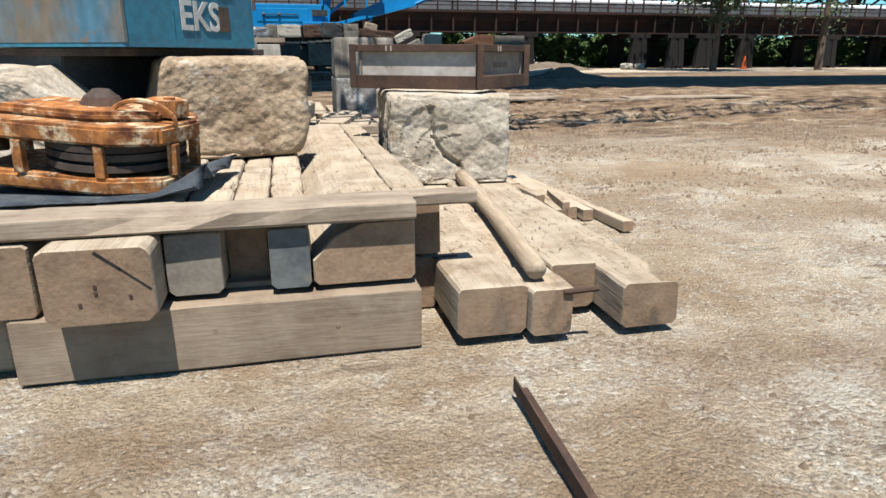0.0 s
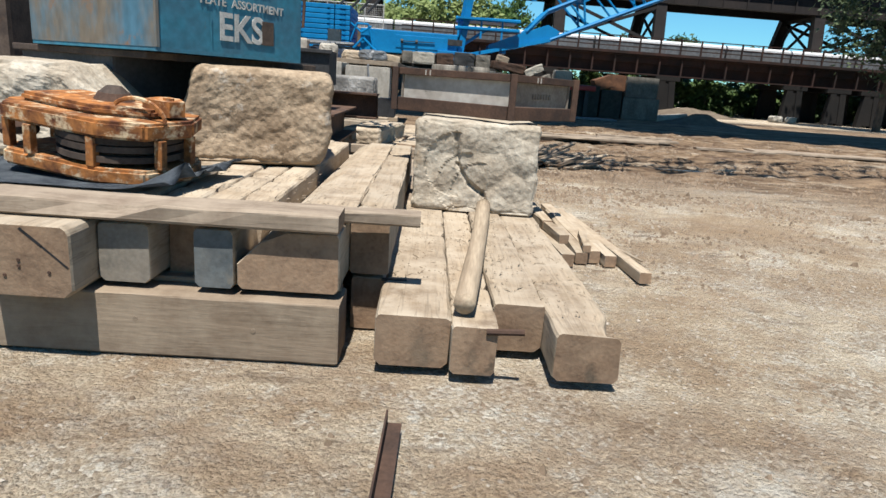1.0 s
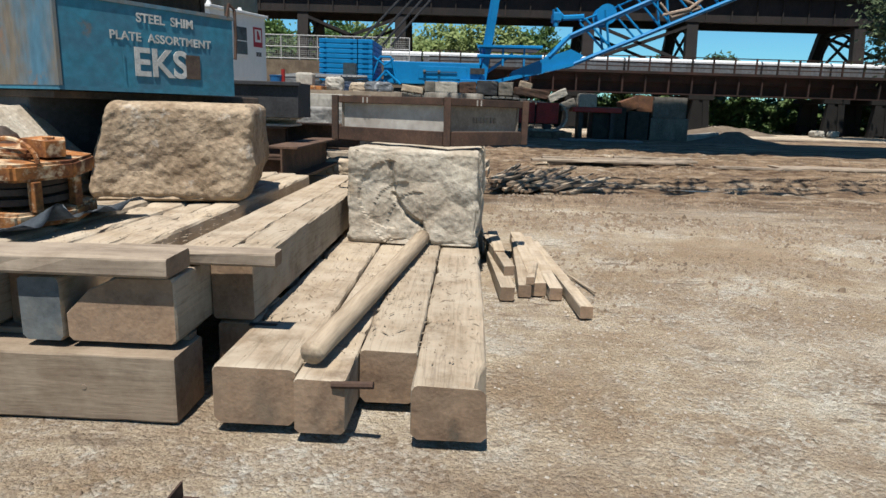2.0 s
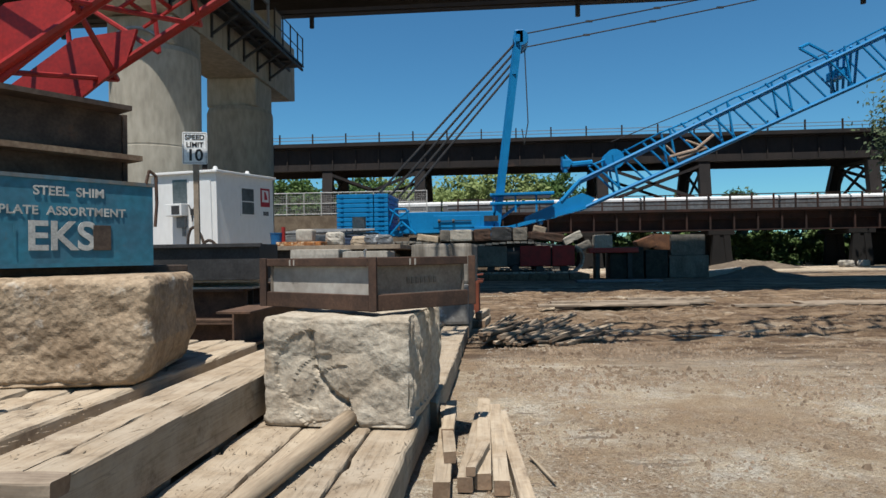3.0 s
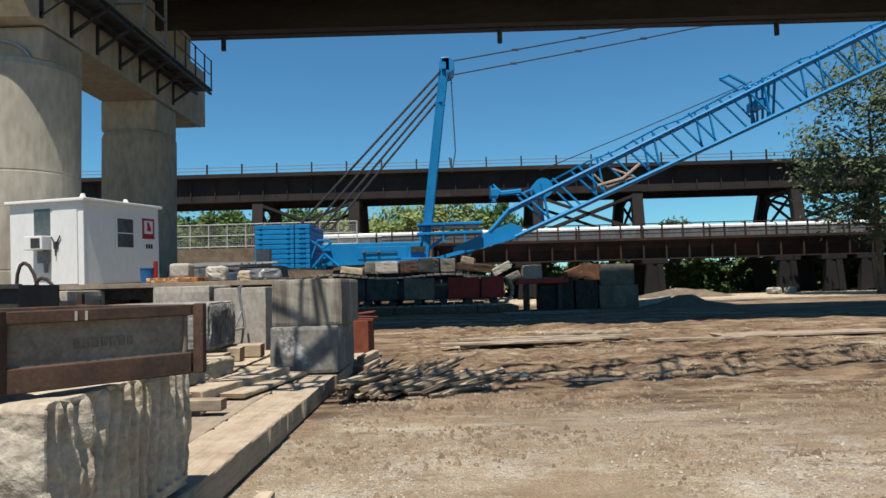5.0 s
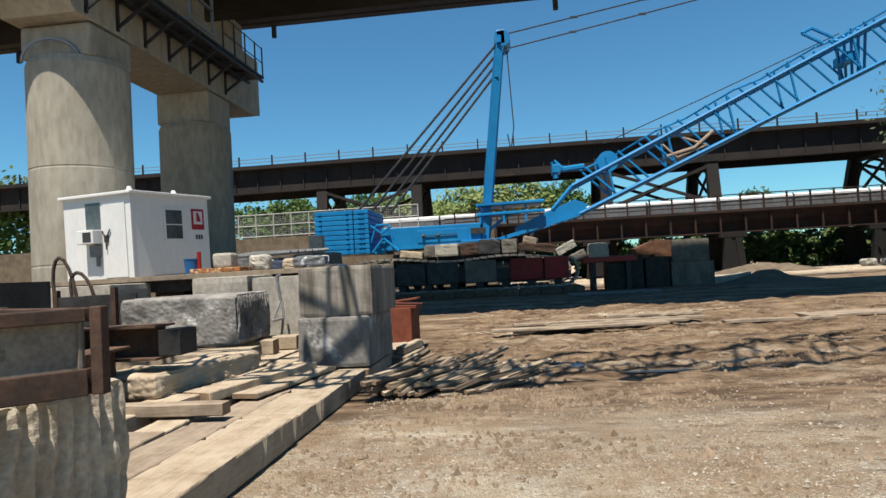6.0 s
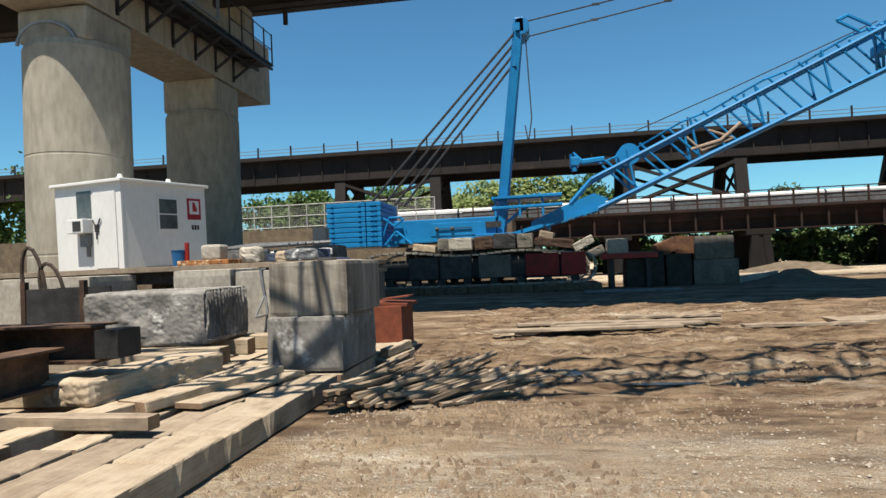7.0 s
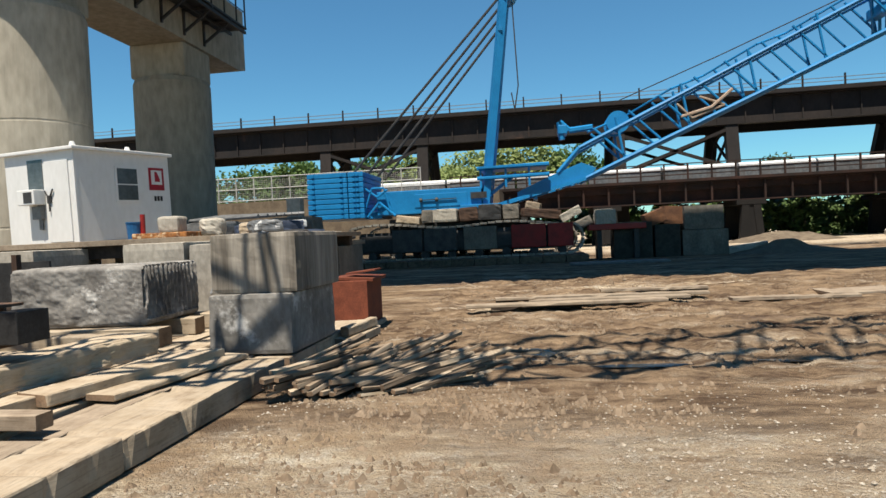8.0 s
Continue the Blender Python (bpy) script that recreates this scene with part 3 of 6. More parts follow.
def tree(x, y, height, radius, seed, leaf=None, leaves=2600, size=0.3, label="broad green tree in leaf far behind the bridge", group="", trunk_r=0.3, zbase=0.0, bottom=0.35):
    rnd = random.Random(seed)
    t = thing("tree", pose(x, y, zbase), label, "tree", group)
    bm = bmesh.new()
    top = Vector((rnd.uniform(-0.4, 0.4), rnd.uniform(-0.4, 0.4), height * 0.75))
    mid = Vector((rnd.uniform(-0.2, 0.2), 0, height * 0.35))
    rod(bm, (0, 0, -0.1), mid, trunk_r, 8, trunk_r * 0.7)
    rod(bm, mid, top, trunk_r * 0.7, 8, trunk_r * 0.2)
    for i in range(9):
        f = rnd.uniform(0.25, 1.0)
        a = rnd.uniform(0, 6.28)
        s = mid.lerp(top, f)
        e = s + Vector((math.cos(a), math.sin(a), rnd.uniform(0.3, 0.9))) * radius * rnd.uniform(0.4, 0.8)
        rod(bm, s, e, trunk_r * 0.3, 6, trunk_r * 0.07)
    part("trunk", bm, BARK, t)
    bm = bmesh.new()
    crown(bm, (0, 0, height * (1 + bottom) / 2), radius, leaves, size, rnd, flat=height * (1 - bottom) / 2 / radius)
    part("crown", bm, leaf or LEAF, t)
    return t


# ---- ground ----
def spaced(lo, hi, near_lo, near_hi, step, grow=1.18):
    """Coordinates that lie close together between near_lo and near_hi and widen outwards."""
    v = list(np.arange(near_lo, near_hi + step / 2, step))
    s, p = step, near_hi
    while p < hi:
        s *= grow
        p += s
        v.append(p)
    s, p = step, near_lo
    while p > lo:
        s *= grow
        p -= s
        v.insert(0, p)
    return v


def ground_height(x, y):
    p = Vector((x, y, 0))
    z = 0.02 * noise.noise(p * 0.6) + 0.012 * noise.noise(p * 2.3) + 0.01 * noise.noise(p * 5) - 0.028 * max(0.0, noise.noise(p * 2.9 + Vector((5, 2, 0))) - 0.12)
    belt = max(0, min(1, (y - 11.5) / 3)) * max(0, min(1, (34 - y) / 6))
    z += belt * (0.07 * noise.noise(Vector((x * 0.3, y * 1.3, 3))) + 0.075 * noise.noise(Vector((x * 1.1, y * 3.2, 9))) + 0.05 * noise.noise(Vector((x * 3.3, y * 5, 1))) + 0.05 * noise.noise(p * 2.6) + 0.045 * abs(noise.noise(p * 5.5)))
    rough = max(0.0, 0.35 + 1.5 * noise.noise(p * 0.7 + Vector((3, 8, 0))))
    z += rough * (0.02 * noise.noise(p * 7) + 0.018 * abs(noise.noise(p * 11)))
    calm = 1.0 if (x > 2.9 or y < 2.6) else 0.25
    return z * calm - 0.012


xs, ys = spaced(-700, 900, -2.5, 10, 0.06, 1.1), spaced(-300, 2500, 0.4, 24, 0.065, 1.08)
verts = [(x, y, ground_height(x, y)) for y in ys for x in xs]
nx = len(xs)
faces = [(j * nx + i, j * nx + i + 1, (j + 1) * nx + i + 1, (j + 1) * nx + i) for j in range(len(ys) - 1) for i in range(nx - 1)]
gm = bpy.data.meshes.new("ground")
gm.from_pydata(verts, [], faces)
gm.materials.append(GROUND)
gm.shade_smooth()
tagged(new("ground", gm), "dusty crushed limestone yard with a muddy rutted belt", "ground", "", "structure")

# gravel lying loose on the yard
rnd = random.Random(5)
gv, gf = [], []
for i in range(17000):
    if i < 11500:
        x, y = rnd.uniform(-2.5, 7), rnd.uniform(0.8, 9.5)
    else:
        x, y = rnd.uniform(2.6, 11), rnd.uniform(7, 12.8)
    if noise.noise(Vector((x * 0.5, y * 0.5, 7))) + 0.5 * noise.noise(Vector((x * 1.7, y * 1.7, 2))) < rnd.uniform(-0.35, 0.4):
        continue
    s = rnd.uniform(0.006, 0.014) * (1.0 if rnd.random() < 0.95 else 1.8) * (1.0 if i < 11500 else 1.3)
    z = ground_height(x, y)
    a = rnd.uniform(0, 6.28)
    k = len(gv)
    ca, sa = math.cos(a) * s, math.sin(a) * s
    for px, py, pz in ((1, 0, 0.2), (-0.2, 0.9, 0.1), (-1.1, -0.1, 0.2), (0.1, -0.8, 0.15), (0.1, 0.1, 0.75)):
        gv.append((x + px * ca - py * sa, y + px * sa + py * ca, z + pz * s))
    gf += [(k, k + 1, k + 4), (k + 1, k + 2, k + 4), (k + 2, k + 3, k + 4), (k + 3, k, k + 4)]
pm = bpy.data.meshes.new("gravel")
pm.from_pydata(gv, [], gf)
pm.materials.append(PEBBLE)
tagged(new("gravel", pm), "pale crushed limestone gravel strewn over the yard", "gravel", "", "stuff")

# clods of dry mud thrown up by wheels
rnd = random.Random(9)
gv, gf = [], []
for i in range(27500):
    x, y = (rnd.uniform(4.2, 11.5), rnd.uniform(6.5, 12.3)) if i >= 24000 else (rnd.uniform(2.6, 17), rnd.uniform(11, 26)) if i < 11000 else (rnd.uniform(2.4, 11), rnd.uniform(4.0, 12.5)) if i < 22000 else (rnd.uniform(-2.5, 8), rnd.uniform(1.0, 8))
    if noise.noise(Vector((x * 0.35, y * 0.8, 17))) + 0.6 * noise.noise(Vector((x * 0.9, y * 2.2, 5))) < rnd.uniform(-0.25, 0.75):
        continue
    if y < 8.2 and -1.3 < x < 2.3 and y > 2.9:
        continue
    s = rnd.uniform(0.012, 0.04) * (1.0 if rnd.random() < 0.9 else 1.8) * (0.55 if y < 8 else 0.8 if y < 11.5 else 1.0)
    z, a, k = ground_height(x, y), rnd.uniform(0, 6.28), len(gv)
    ca, sa = math.cos(a) * s, math.sin(a) * s
    for px, py, pz in ((1, 0, -0.1), (0.3, 0.8, -0.1), (-0.6, 0.7, -0.1), (-1.1, -0.1, -0.1), (-0.3, -0.8, -0.1), (0.6, -0.6, -0.1), (0.4, 0.2, 0.8), (-0.4, 0.1, 1.0)):
        j = rnd.uniform(0.75, 1.25)
        gv.append((x + (px * ca - py * sa) * j, y + (px * sa + py * ca) * j, z + pz * s * j))
    gf += [(k, k + 1, k + 6), (k + 1, k + 2, k + 7, k + 6), (k + 2, k + 3, k + 7), (k + 3, k + 4, k + 7), (k + 4, k + 5, k + 6, k + 7), (k + 5, k, k + 6)]
cm = bpy.data.meshes.new("clods")
cm.from_pydata(gv, [], gf)
cm.materials.append(CLOD)
tagged(new("mud_clods", cm), "dry brown clods of mud strewn over the yard", "mud clods", "", "stuff")

# ---- overhead road bridge on its concrete pier ----
deck = thing("road_bridge", pose(0, 28, 0), "new road bridge with dark girders on a concrete pier", "bridge", "", "structure")
for gy in (-5.7, -1.7, 2.4, 6.4):
    bm = bmesh.new()
    w = 0.25
    box(bm, -90, 140, gy - 0.02, gy + 0.02, 14.65, 16.9)
    box(bm, -90, 140, gy - w, gy + w, 14.6, 14.65)
    box(bm, -90, 140, gy - w, gy + w, 16.9, 16.95)
    part("girder", bm, GIRDER, deck)
part("fascia_beam", box(bmesh.new(), -90, 140, 6.85, 7.35, 14.6, 15.2), GIRDER, deck)
bm = bmesh.new()
box(bm, -90, 140, -5.95, 7.05, 16.96, 17.25)
part("deck_slab", bm, GIRDER, deck, "dark underside of the deck slab")
for py in (-5.8, 6.5):
    bm = bmesh.new()
    box(bm, -90, 140, py, py + 0.18, 17.26, 17.5)
    part("parapet", bm, CONC, deck)
for i in range(-5, 8):
    bm = bmesh.new()
    rod(bm, (7.2 + 14.25 * i, 7.25, 14.0), (7.2 + 14.25 * i, 7.25, 14.75), 0.13, 8)
    part("drain_pipe", bm, STEELDARK, deck)

pier = thing("bridge_pier", pose(-9.4, 23.4, 0), "tall round concrete bridge pier with two shafts and a cap beam", "bridge pier", "", "structure")
PIERX = Matrix(((0, 0, 1, 0), (1, 0, 0, 0), (0, 1, 0, 0), (0, 0, 0, 1)))


def shaft(cx, cy, r, top):
    """A round column with cast joints, a chamfered shoulder and a narrower neck up to the cap."""
    bm = bmesh.new()
    n = 56
    rings = []
    for z, k in ((-0.2, 1.0), (2.4, 1.0), (2.42, 0.994), (2.46, 0.994), (2.48, 1.0), (5.45, 1.0), (5.47, 0.993), (5.51, 0.993), (5.53, 1.0), (top - 0.2, 1.0), (top, 0.95)):
        rings.append([bm.verts.new((cx + r * k * math.cos(6.2832 * i / n), cy + r * k * math.sin(6.2832 * i / n), z)) for i in range(n)])
    for a, b in zip(rings, rings[1:]):
        for i in range(n):
            bm.faces.new((a[i], a[(i + 1) % n], b[(i + 1) % n], b[i]))
    bm.faces.new(rings[-1])
    part("shaft", bm, CONC, pier)
    part("neck", box(bmesh.new(), cx - r * 0.78, cx + r * 0.78, cy - r * 0.72, cy + r * 0.72, top, 10.04, 0.12), CONC, pier)


shaft(0.0, 0.0, 1.53, 9.0)
shaft(-0.1, 7.9, 1.53, 8.65)
bm = bmesh.new()
prism(bm, [(-1.7, 10.1), (-2.4, 10.7), (-2.4, 13.0), (12.3, 13.0), (12.3, 10.15), (11.6, 10.0)], -1.3, 1.2, PIERX)
part("cap_beam", bm, CONC, pier)
for py in (-1.1, 2.9, 7.0, 11.0):
    part("bearing_pedestal", box(bmesh.new(), -0.7, 0.8, py - 0.45, py + 0.45, 13.0, 14.6, 0.03), CONC, pier)
walkway = part("walkway", box(bmesh.new(), 1.22, 2.5, -1.5, 9.8, 11.25, 11.33), STEELDARK, pier, "dark steel access platform hung on the cap beam")
for y in np.arange(-1.3, 9.9, 1.6):
    bm = bmesh.new()
    bar(bm, (1.2, y, 11.18), (2.5, y, 11.2), 0.11)
    bar(bm, (1.2, y, 10.3), (2.45, y, 11.15), 0.09)
    bar(bm, (1.24, y, 10.2), (1.24, y, 11.2), 0.09)
    part("bracket", bm, STEELDARK, walkway)
for x in (1.75, 2.42):
    part("joist", bar(bmesh.new(), (x, -1.5, 11.12), (x, 9.8, 11.12), 0.09, 0.12), STEELDARK, walkway)
for y in (5.6, 6.7, 7.8, 8.9, 9.75):
    part("post", rod(bmesh.new(), (2.46, y, 11.3), (2.46, y, 12.75), 0.035, 6), STEELDARK, walkway)
bm = bmesh.new()
for z in (12.0, 12.7):
    rod(bm, (2.46, 5.6, z), (2.46, 9.75, z), 0.025, 6)
part("handrail", bm, STEELDARK, walkway)
bm = bmesh.new()
for a, b in (((1.5, 2.6, 11.4), (2.6, 2.6, 11.4)), ((1.5, 2.6, 11.35), (1.5, 2.6, 13.4)), ((2.6, 2.6, 11.35), (2.6, 2.6, 13.4)), ((1.5, 2.6, 12.4), (2.6, 2.6, 12.4)), ((2.6, 2.6, 11.4), (2.6, 4.4, 11.4)), ((2.6, 4.4, 11.35), (2.6, 4.4, 13.4)), ((2.6, 2.6, 12.4), (2.6, 4.4, 12.4))):
    bar(bm, a, b, 0.09)
part("ladder_frame", bm, STEELGREY, walkway, "pale steel frame")
bm = bmesh.new()
path_rod(bm, [(0.05 + 0.8 * math.cos(a), -1.35 + 0.25 * math.cos(a), 8.75 + 0.75 * math.sin(a)) for a in np.linspace(math.pi, 0.0, 14)], 0.055)
path_rod(bm, [(0.85 + 0.35 * f, -1.1 + 0.7 * f, 8.75 - 0.4 * f - 3.2 * f * f) for f in np.linspace(0, 1, 8)], 0.055)
path_rod(bm, [(0.65 + 0.6 * f, -1.2 + 0.75 * f, 8.8 - 0.3 * f - 2.4 * f * f) for f in np.linspace(0, 1, 8)], 0.045)
part("hose", bm, STEELGREY, pier, "pale hose looped over the shaft")

# ---- old steel viaduct far behind ----
viaduct = thing("steel_viaduct", pose(0, 72, 0), "long weathered brown steel viaduct on braced trestle towers", "bridge", "", "structure")
bm = bmesh.new()
box(bm, -150, 240, -0.3, 0, 11.15, 13.6)
box(bm, -150, 240, -0.55, 0.2, 11.1, 11.2)
box(bm, -150, 240, -0.6, 0.2, 13.55, 13.7)
part("girder", bm, BRIDGE, viaduct)
for x in np.arange(-148, 240, 2.6):
    part("stiffener", box(bmesh.new(), x - 0.06, x + 0.06, -0.45, -0.3, 11.2, 13.55), BRIDGE, viaduct)
bm = bmesh.new()
box(bm, -150, 240, 6.6, 6.9, 11.15, 13.6)
part("girder", bm, BRIDGE, viaduct)
bm = bmesh.new()
box(bm, -150, 240, -1.0, 8.2, 13.7, 14.1)
part("deck_slab", bm, BRIDGE, viaduct)
bm = bmesh.new()
for z in (14.45, 14.8):
    box(bm, -150, 240, -0.95, -0.88, z - 0.03, z + 0.03)
part("rail", bm, STEELGREY, viaduct, "pale rail along the deck's edge")
for x in np.arange(-70, 150, 3.75):
    part("post", box(bmesh.new(), x - 0.07, x + 0.07, -1.0, -0.85, 14.1, 15.15), BRIDGE, viaduct)


def tower(xa, xb):
    for x in (xa, xb):
        for y0, y1 in ((-1.0, 0.0), (7.6, 6.6)):
            bm = bmesh.new()
            a, b = Vector((x, y0 * 1.6, -0.3)), Vector((x, y1, 11.15))
            bar(bm, a, b, 1.15, 0.8)
            for f in (0.2, 0.4, 0.6, 0.8):
                p = a.lerp(b, f)
                box(bm, p.x - 0.52, p.x + 0.52, p.y - 0.4, p.y + 0.4, p.z - 0.08, p.z + 0.08)
            part("leg", bm, BRIDGE, viaduct)
        bm = bmesh.new()
        for z in (6.8, 10.9):
            bar(bm, (x, -0.3, z), (x, 6.9, z), 0.35)
        bar(bm, (x, -0.4, 6.9), (x, 6.7, 10.8), 0.22)
        bar(bm, (x, 6.9, 6.9), (x, -0.1, 10.8), 0.22)
        path_rod(bm, [(x, 3.3 + 3.2 * math.cos(a), 8.0 + 2.6 * math.sin(a)) for a in np.linspace(0, math.pi, 10)], 0.16, 6)
        part("cross_frame", bm, BRIDGE, viaduct)
    bm = bmesh.new()
    for y in (-0.3, 6.8):
        bar(bm, (xa, y, 6.9), (xb, y, 10.8), 0.3)
        bar(bm, (xb, y, 6.9), (xa, y, 10.8), 0.3)
        bar(bm, (xa, y, 6.8), (xb, y, 6.8), 0.3)
    part("bracing", bm, BRIDGE, viaduct)


for xa, xb in ((-76, -65.4), (-46, -35.4), (-16, -5.6), (14.2, 24.9), (42.0, 54.0), (66.8, 78.5), (104, 114)):
    tower(xa, xb)

trestle = thing("rail_trestle", pose(0, 65, 0), "low rusty railway trestle with a railing in front of the viaduct", "bridge", "", "structure")
bm = bmesh.new()
box(bm, -2, 230, -0.2, 0.1, 4.6, 5.3)
box(bm, -2, 230, -0.45, 0.3, 5.2, 5.35)
box(bm, -2, 230, -0.45, 0.3, 3.5, 3.62)
for x in np.arange(-1, 230, 2.2):
    box(bm, x - 0.08, x + 0.08, -0.4, -0.2, 3.6, 5.2)
box(bm, -2, 230, 0.12, 0.2, 3.5, 5.2)
part("girder", bm, TRESTLE, trestle)
bm = bmesh.new()
box(bm, -2, 230, -0.6, 5.0, 5.36, 5.6)
part("deck_slab", bm, TRESTLE, trestle)
bm = bmesh.new()
for z in (6.0, 6.4, 6.95):
    box(bm, -2, 230, -0.55, -0.48, z - 0.045, z + 0.045)
part("railing", bm, TRESTLE, trestle)
for x in np.arange(-1, 150, 2.0):
    part("post", box(bmesh.new(), x - 0.07, x + 0.07, -0.58, -0.44, 5.6, 7.0), TRESTLE, trestle)
bm = bmesh.new()
box(bm, -2, 230, 4.6, 4.9, 3.6, 5.3)
part("girder", bm, TRESTLE, trestle)
for x in (12, 24.1, 36.8, 41.2, 44.6, 49.8, 60.8, 72, 84, 96):
    bm = bmesh.new()
    for py in (-0.5, 4.3):
        bar(bm, (x - 0.75, py, -0.3), (x - 0.45, py, 3.2), 0.55, 0.6)
        bar(bm, (x + 0.75, py, -0.3), (x + 0.45, py, 3.2), 0.55, 0.6)
        box(bm, x - 0.5, x + 0.5, py - 0.2, py + 0.2, 0.2, 3.1)
    box(bm, x - 1.2, x + 1.2, -0.8, 5.2, 3.1, 3.5)
    part("pier", bm, PIERSHADE, trestle)

# a row of pale cars on the trestle's far track
for i in range(24):
    x0 = -10 + i * 7.0
    t = thing("rail_car", pose(x0, 71.0, 5.3), "long white-roofed rail car standing behind the trestle", "rail car", "rail cars in a row")
    bm = bmesh.new()
    box(bm, 0, 6.8, -0.9, 0.9, 0.5, 1.5, 0.05)
    part("body", bm, CARGREY, t, "grey car side")
    bm = bmesh.new()
    prism(bm, [(-0.95, 1.5), (0.95, 1.5), (0.95, 1.75), (0.6, 1.95), (-0.6, 1.95), (-0.95, 1.75)], 0, 6.8, Matrix(((0, 0, 1, 0), (1, 0, 0, 0), (0, 1, 0, 0), (0, 0, 0, 1))))
    part("roof", bm, WHITETRAIN, t, "white curved roof")
    for k in range(3):
        bm = bmesh.new()
        box(bm, 0.5 + k * 2.2, 1.8 + k * 2.2, -0.93, -0.9, 0.65, 1.4)
        part("panel", bm, GREYSTUFF, t)
    for wx in (1.2, 5.6):
        part("wheel", rod(bmesh.new(), (wx, -0.7, 0.4), (wx, 0.7, 0.4), 0.4, 12), STEELDARK, t)

# ---- trees and scrub ----
for i, (x, y, h, r) in enumerate(((-34, 92, 13, 6), (-25, 88, 12, 5.5), (-17, 95, 13.5, 6), (-10.5, 90, 12.5, 5), (-3, 92, 12.5, 5.5), (4.5, 88, 13.4, 5.2), (10.5, 92, 13.2, 5), (-44, 90, 14, 7), (-58, 80, 16, 8), (-7, 86, 10.5, 4.5), (1, 85, 11, 4.5), (-14, 86, 10.5, 4.5), (-21, 87, 10.5, 4.8))):
    tree(x, y, h, r, 40 + i, LEAFPALE if i in (3, 4, 5, 9, 10) else LEAF, 4200, 0.36, group="far trees", bottom=0.15)
for i, x in enumerate((30, 38, 66, 47, 83)):
    tree(x * 1.5, 150, 14.5 + 2 * (i % 3), 4.5, 70 + i, LEAFDARK, 900, 0.5, "small dark tree beyond the railway", "far trees")
tree(38.6, 54, 20.0, 5.6, 91, LEAFGREY, 9500, 0.25, "tall open-crowned tree with grey-green leaves", trunk_r=0.32, bottom=0.2)
tree(51, 55, 19.0, 5.5, 92, LEAFGREY, 3000, 0.2, "tall open-crowned tree with grey-green leaves", trunk_r=0.36, bottom=0.2)
tree(-27.5, 34, 9, 3.6, 93, LEAFDARK, 2200, 0.2, "dark leafy tree beside the pier", bottom=0.05)
rnd = random.Random(12)
for i in range(80):
    x = 14 + (i % 50) * 2.1 + rnd.uniform(-1, 1)
    t = thing("bush", pose(x * (1 if i < 50 else 1.35), rnd.uniform(73.6, 75.2) if i < 50 else rnd.uniform(88, 100), 0), "dense green scrub under the railway trestle", "bush", "bushes under the trestle")
    bm = bmesh.new()
    crown(bm, (0, 0, 1.8), 2.7, 760, 0.34, rnd, 0.8)
    part("foliage", bm, LEAFBUSH, t)
    part("stem", rod(bmesh.new(), (0, 0, -0.1), (0, 0, 1.8), 0.08, 6, 0.03), BARK, t)
rnd = random.Random(31)
bm = bmesh.new()
for i in range(60):
    crown(bm, (-150 + i * 8 + rnd.uniform(-2, 2), 190 + rnd.uniform(-8, 8), 3.0), 5.5, 260, 0.7, rnd, 0.75)
tagged(new("far_woods", finish(bm, "far_woods", LEAFDARK)), "low line of distant dark woods", "woods", "", "stuff")

bm = bmesh.new()
rnd = random.Random(32)
for i in range(70):
    crown(bm, (6 + i * 1.9 + rnd.uniform(-1, 1), 79 + rnd.uniform(-2, 2), 1.7), 2.6, 420, 0.42, rnd, 0.8)
tagged(new("scrub", finish(bm, "scrub", LEAFDARK)), "thicket of dark green scrub beyond the trestle", "scrub", "", "stuff")

# bank and mesh fence behind the crane
bm = bmesh.new()
prism(bm, [(-45, 54), (3, 54), (3, 62), (-45, 62)], -0.3, 5.0)
tagged(new("embankment", finish(bm, "embankment", MOUND)), "bare brown earth embankment behind the crane", "embankment", "", "structure")
fence = thing("mesh_fence", pose(-17, 54.5, 5.0), "grey galvanised mesh fence on the embankment", "fence")
for i in range(13):
    part("post", rod(bmesh.new(), (i * 1.5 - 4, 0, -0.05), (i * 1.5 - 4, 0, 2.0), 0.05, 6), FENCEGREY, fence)
bm = bmesh.new()
for z in (0.15, 1.05, 1.95):
    rod(bm, (-4, 0, z), (14, 0, z), 0.05, 5)
part("rail", bm, FENCEGREY, fence)
bm = bmesh.new()
for i in range(120):
    bar(bm, (-4 + i * 0.15, 0.03, 0.1), (-4 + i * 0.15, 0.03, 1.95), 0.014)
for i in range(12):
    bar(bm, (-4, 0.03, 0.15 + i * 0.155), (14, 0.03, 0.15 + i * 0.155), 0.014)
part("mesh", bm, FENCEGREY, fence)

# ---- blue crawler crane ----
crane = thing("crawler_crane", pose(0, 43.3, 0), "bright blue lattice boom crawler crane parked in the yard", "crane")
for cx, w in ((-7.3, 2.35), (-4.9, 0.9)):
    for i in range(9):
        bm = bmesh.new()
        box(bm, cx, cx + w, -2.2, 2.2, 2.85 + i * 0.295, 2.85 + i * 0.295 + 0.265, 0.03)
        for k in (0.28, w - 0.42):
            box(bm, cx + k, cx + k + 0.16, -2.26, -2.2, 2.9 + i * 0.295, 3.07 + i * 0.295)
        part("counterweight_slab", bm, CRANEBLUE, crane)
bm = bmesh.new()
box(bm, -3.4, 2.6, -1.6, 1.6, 2.95, 4.3, 0.05)
box(bm, -1.2, 1.8, -1.64, -1.5, 3.3, 4.05, 0.02)
box(bm, -4.2, -3.2, -1.4, 1.4, 2.8, 3.2, 0.03)
box(bm, 1.4, 3.6, -1.9, 1.9, 2.7, 3.3, 0.03)
part("upper_body", bm, CRANEBLUE, crane)
bm = bmesh.new()
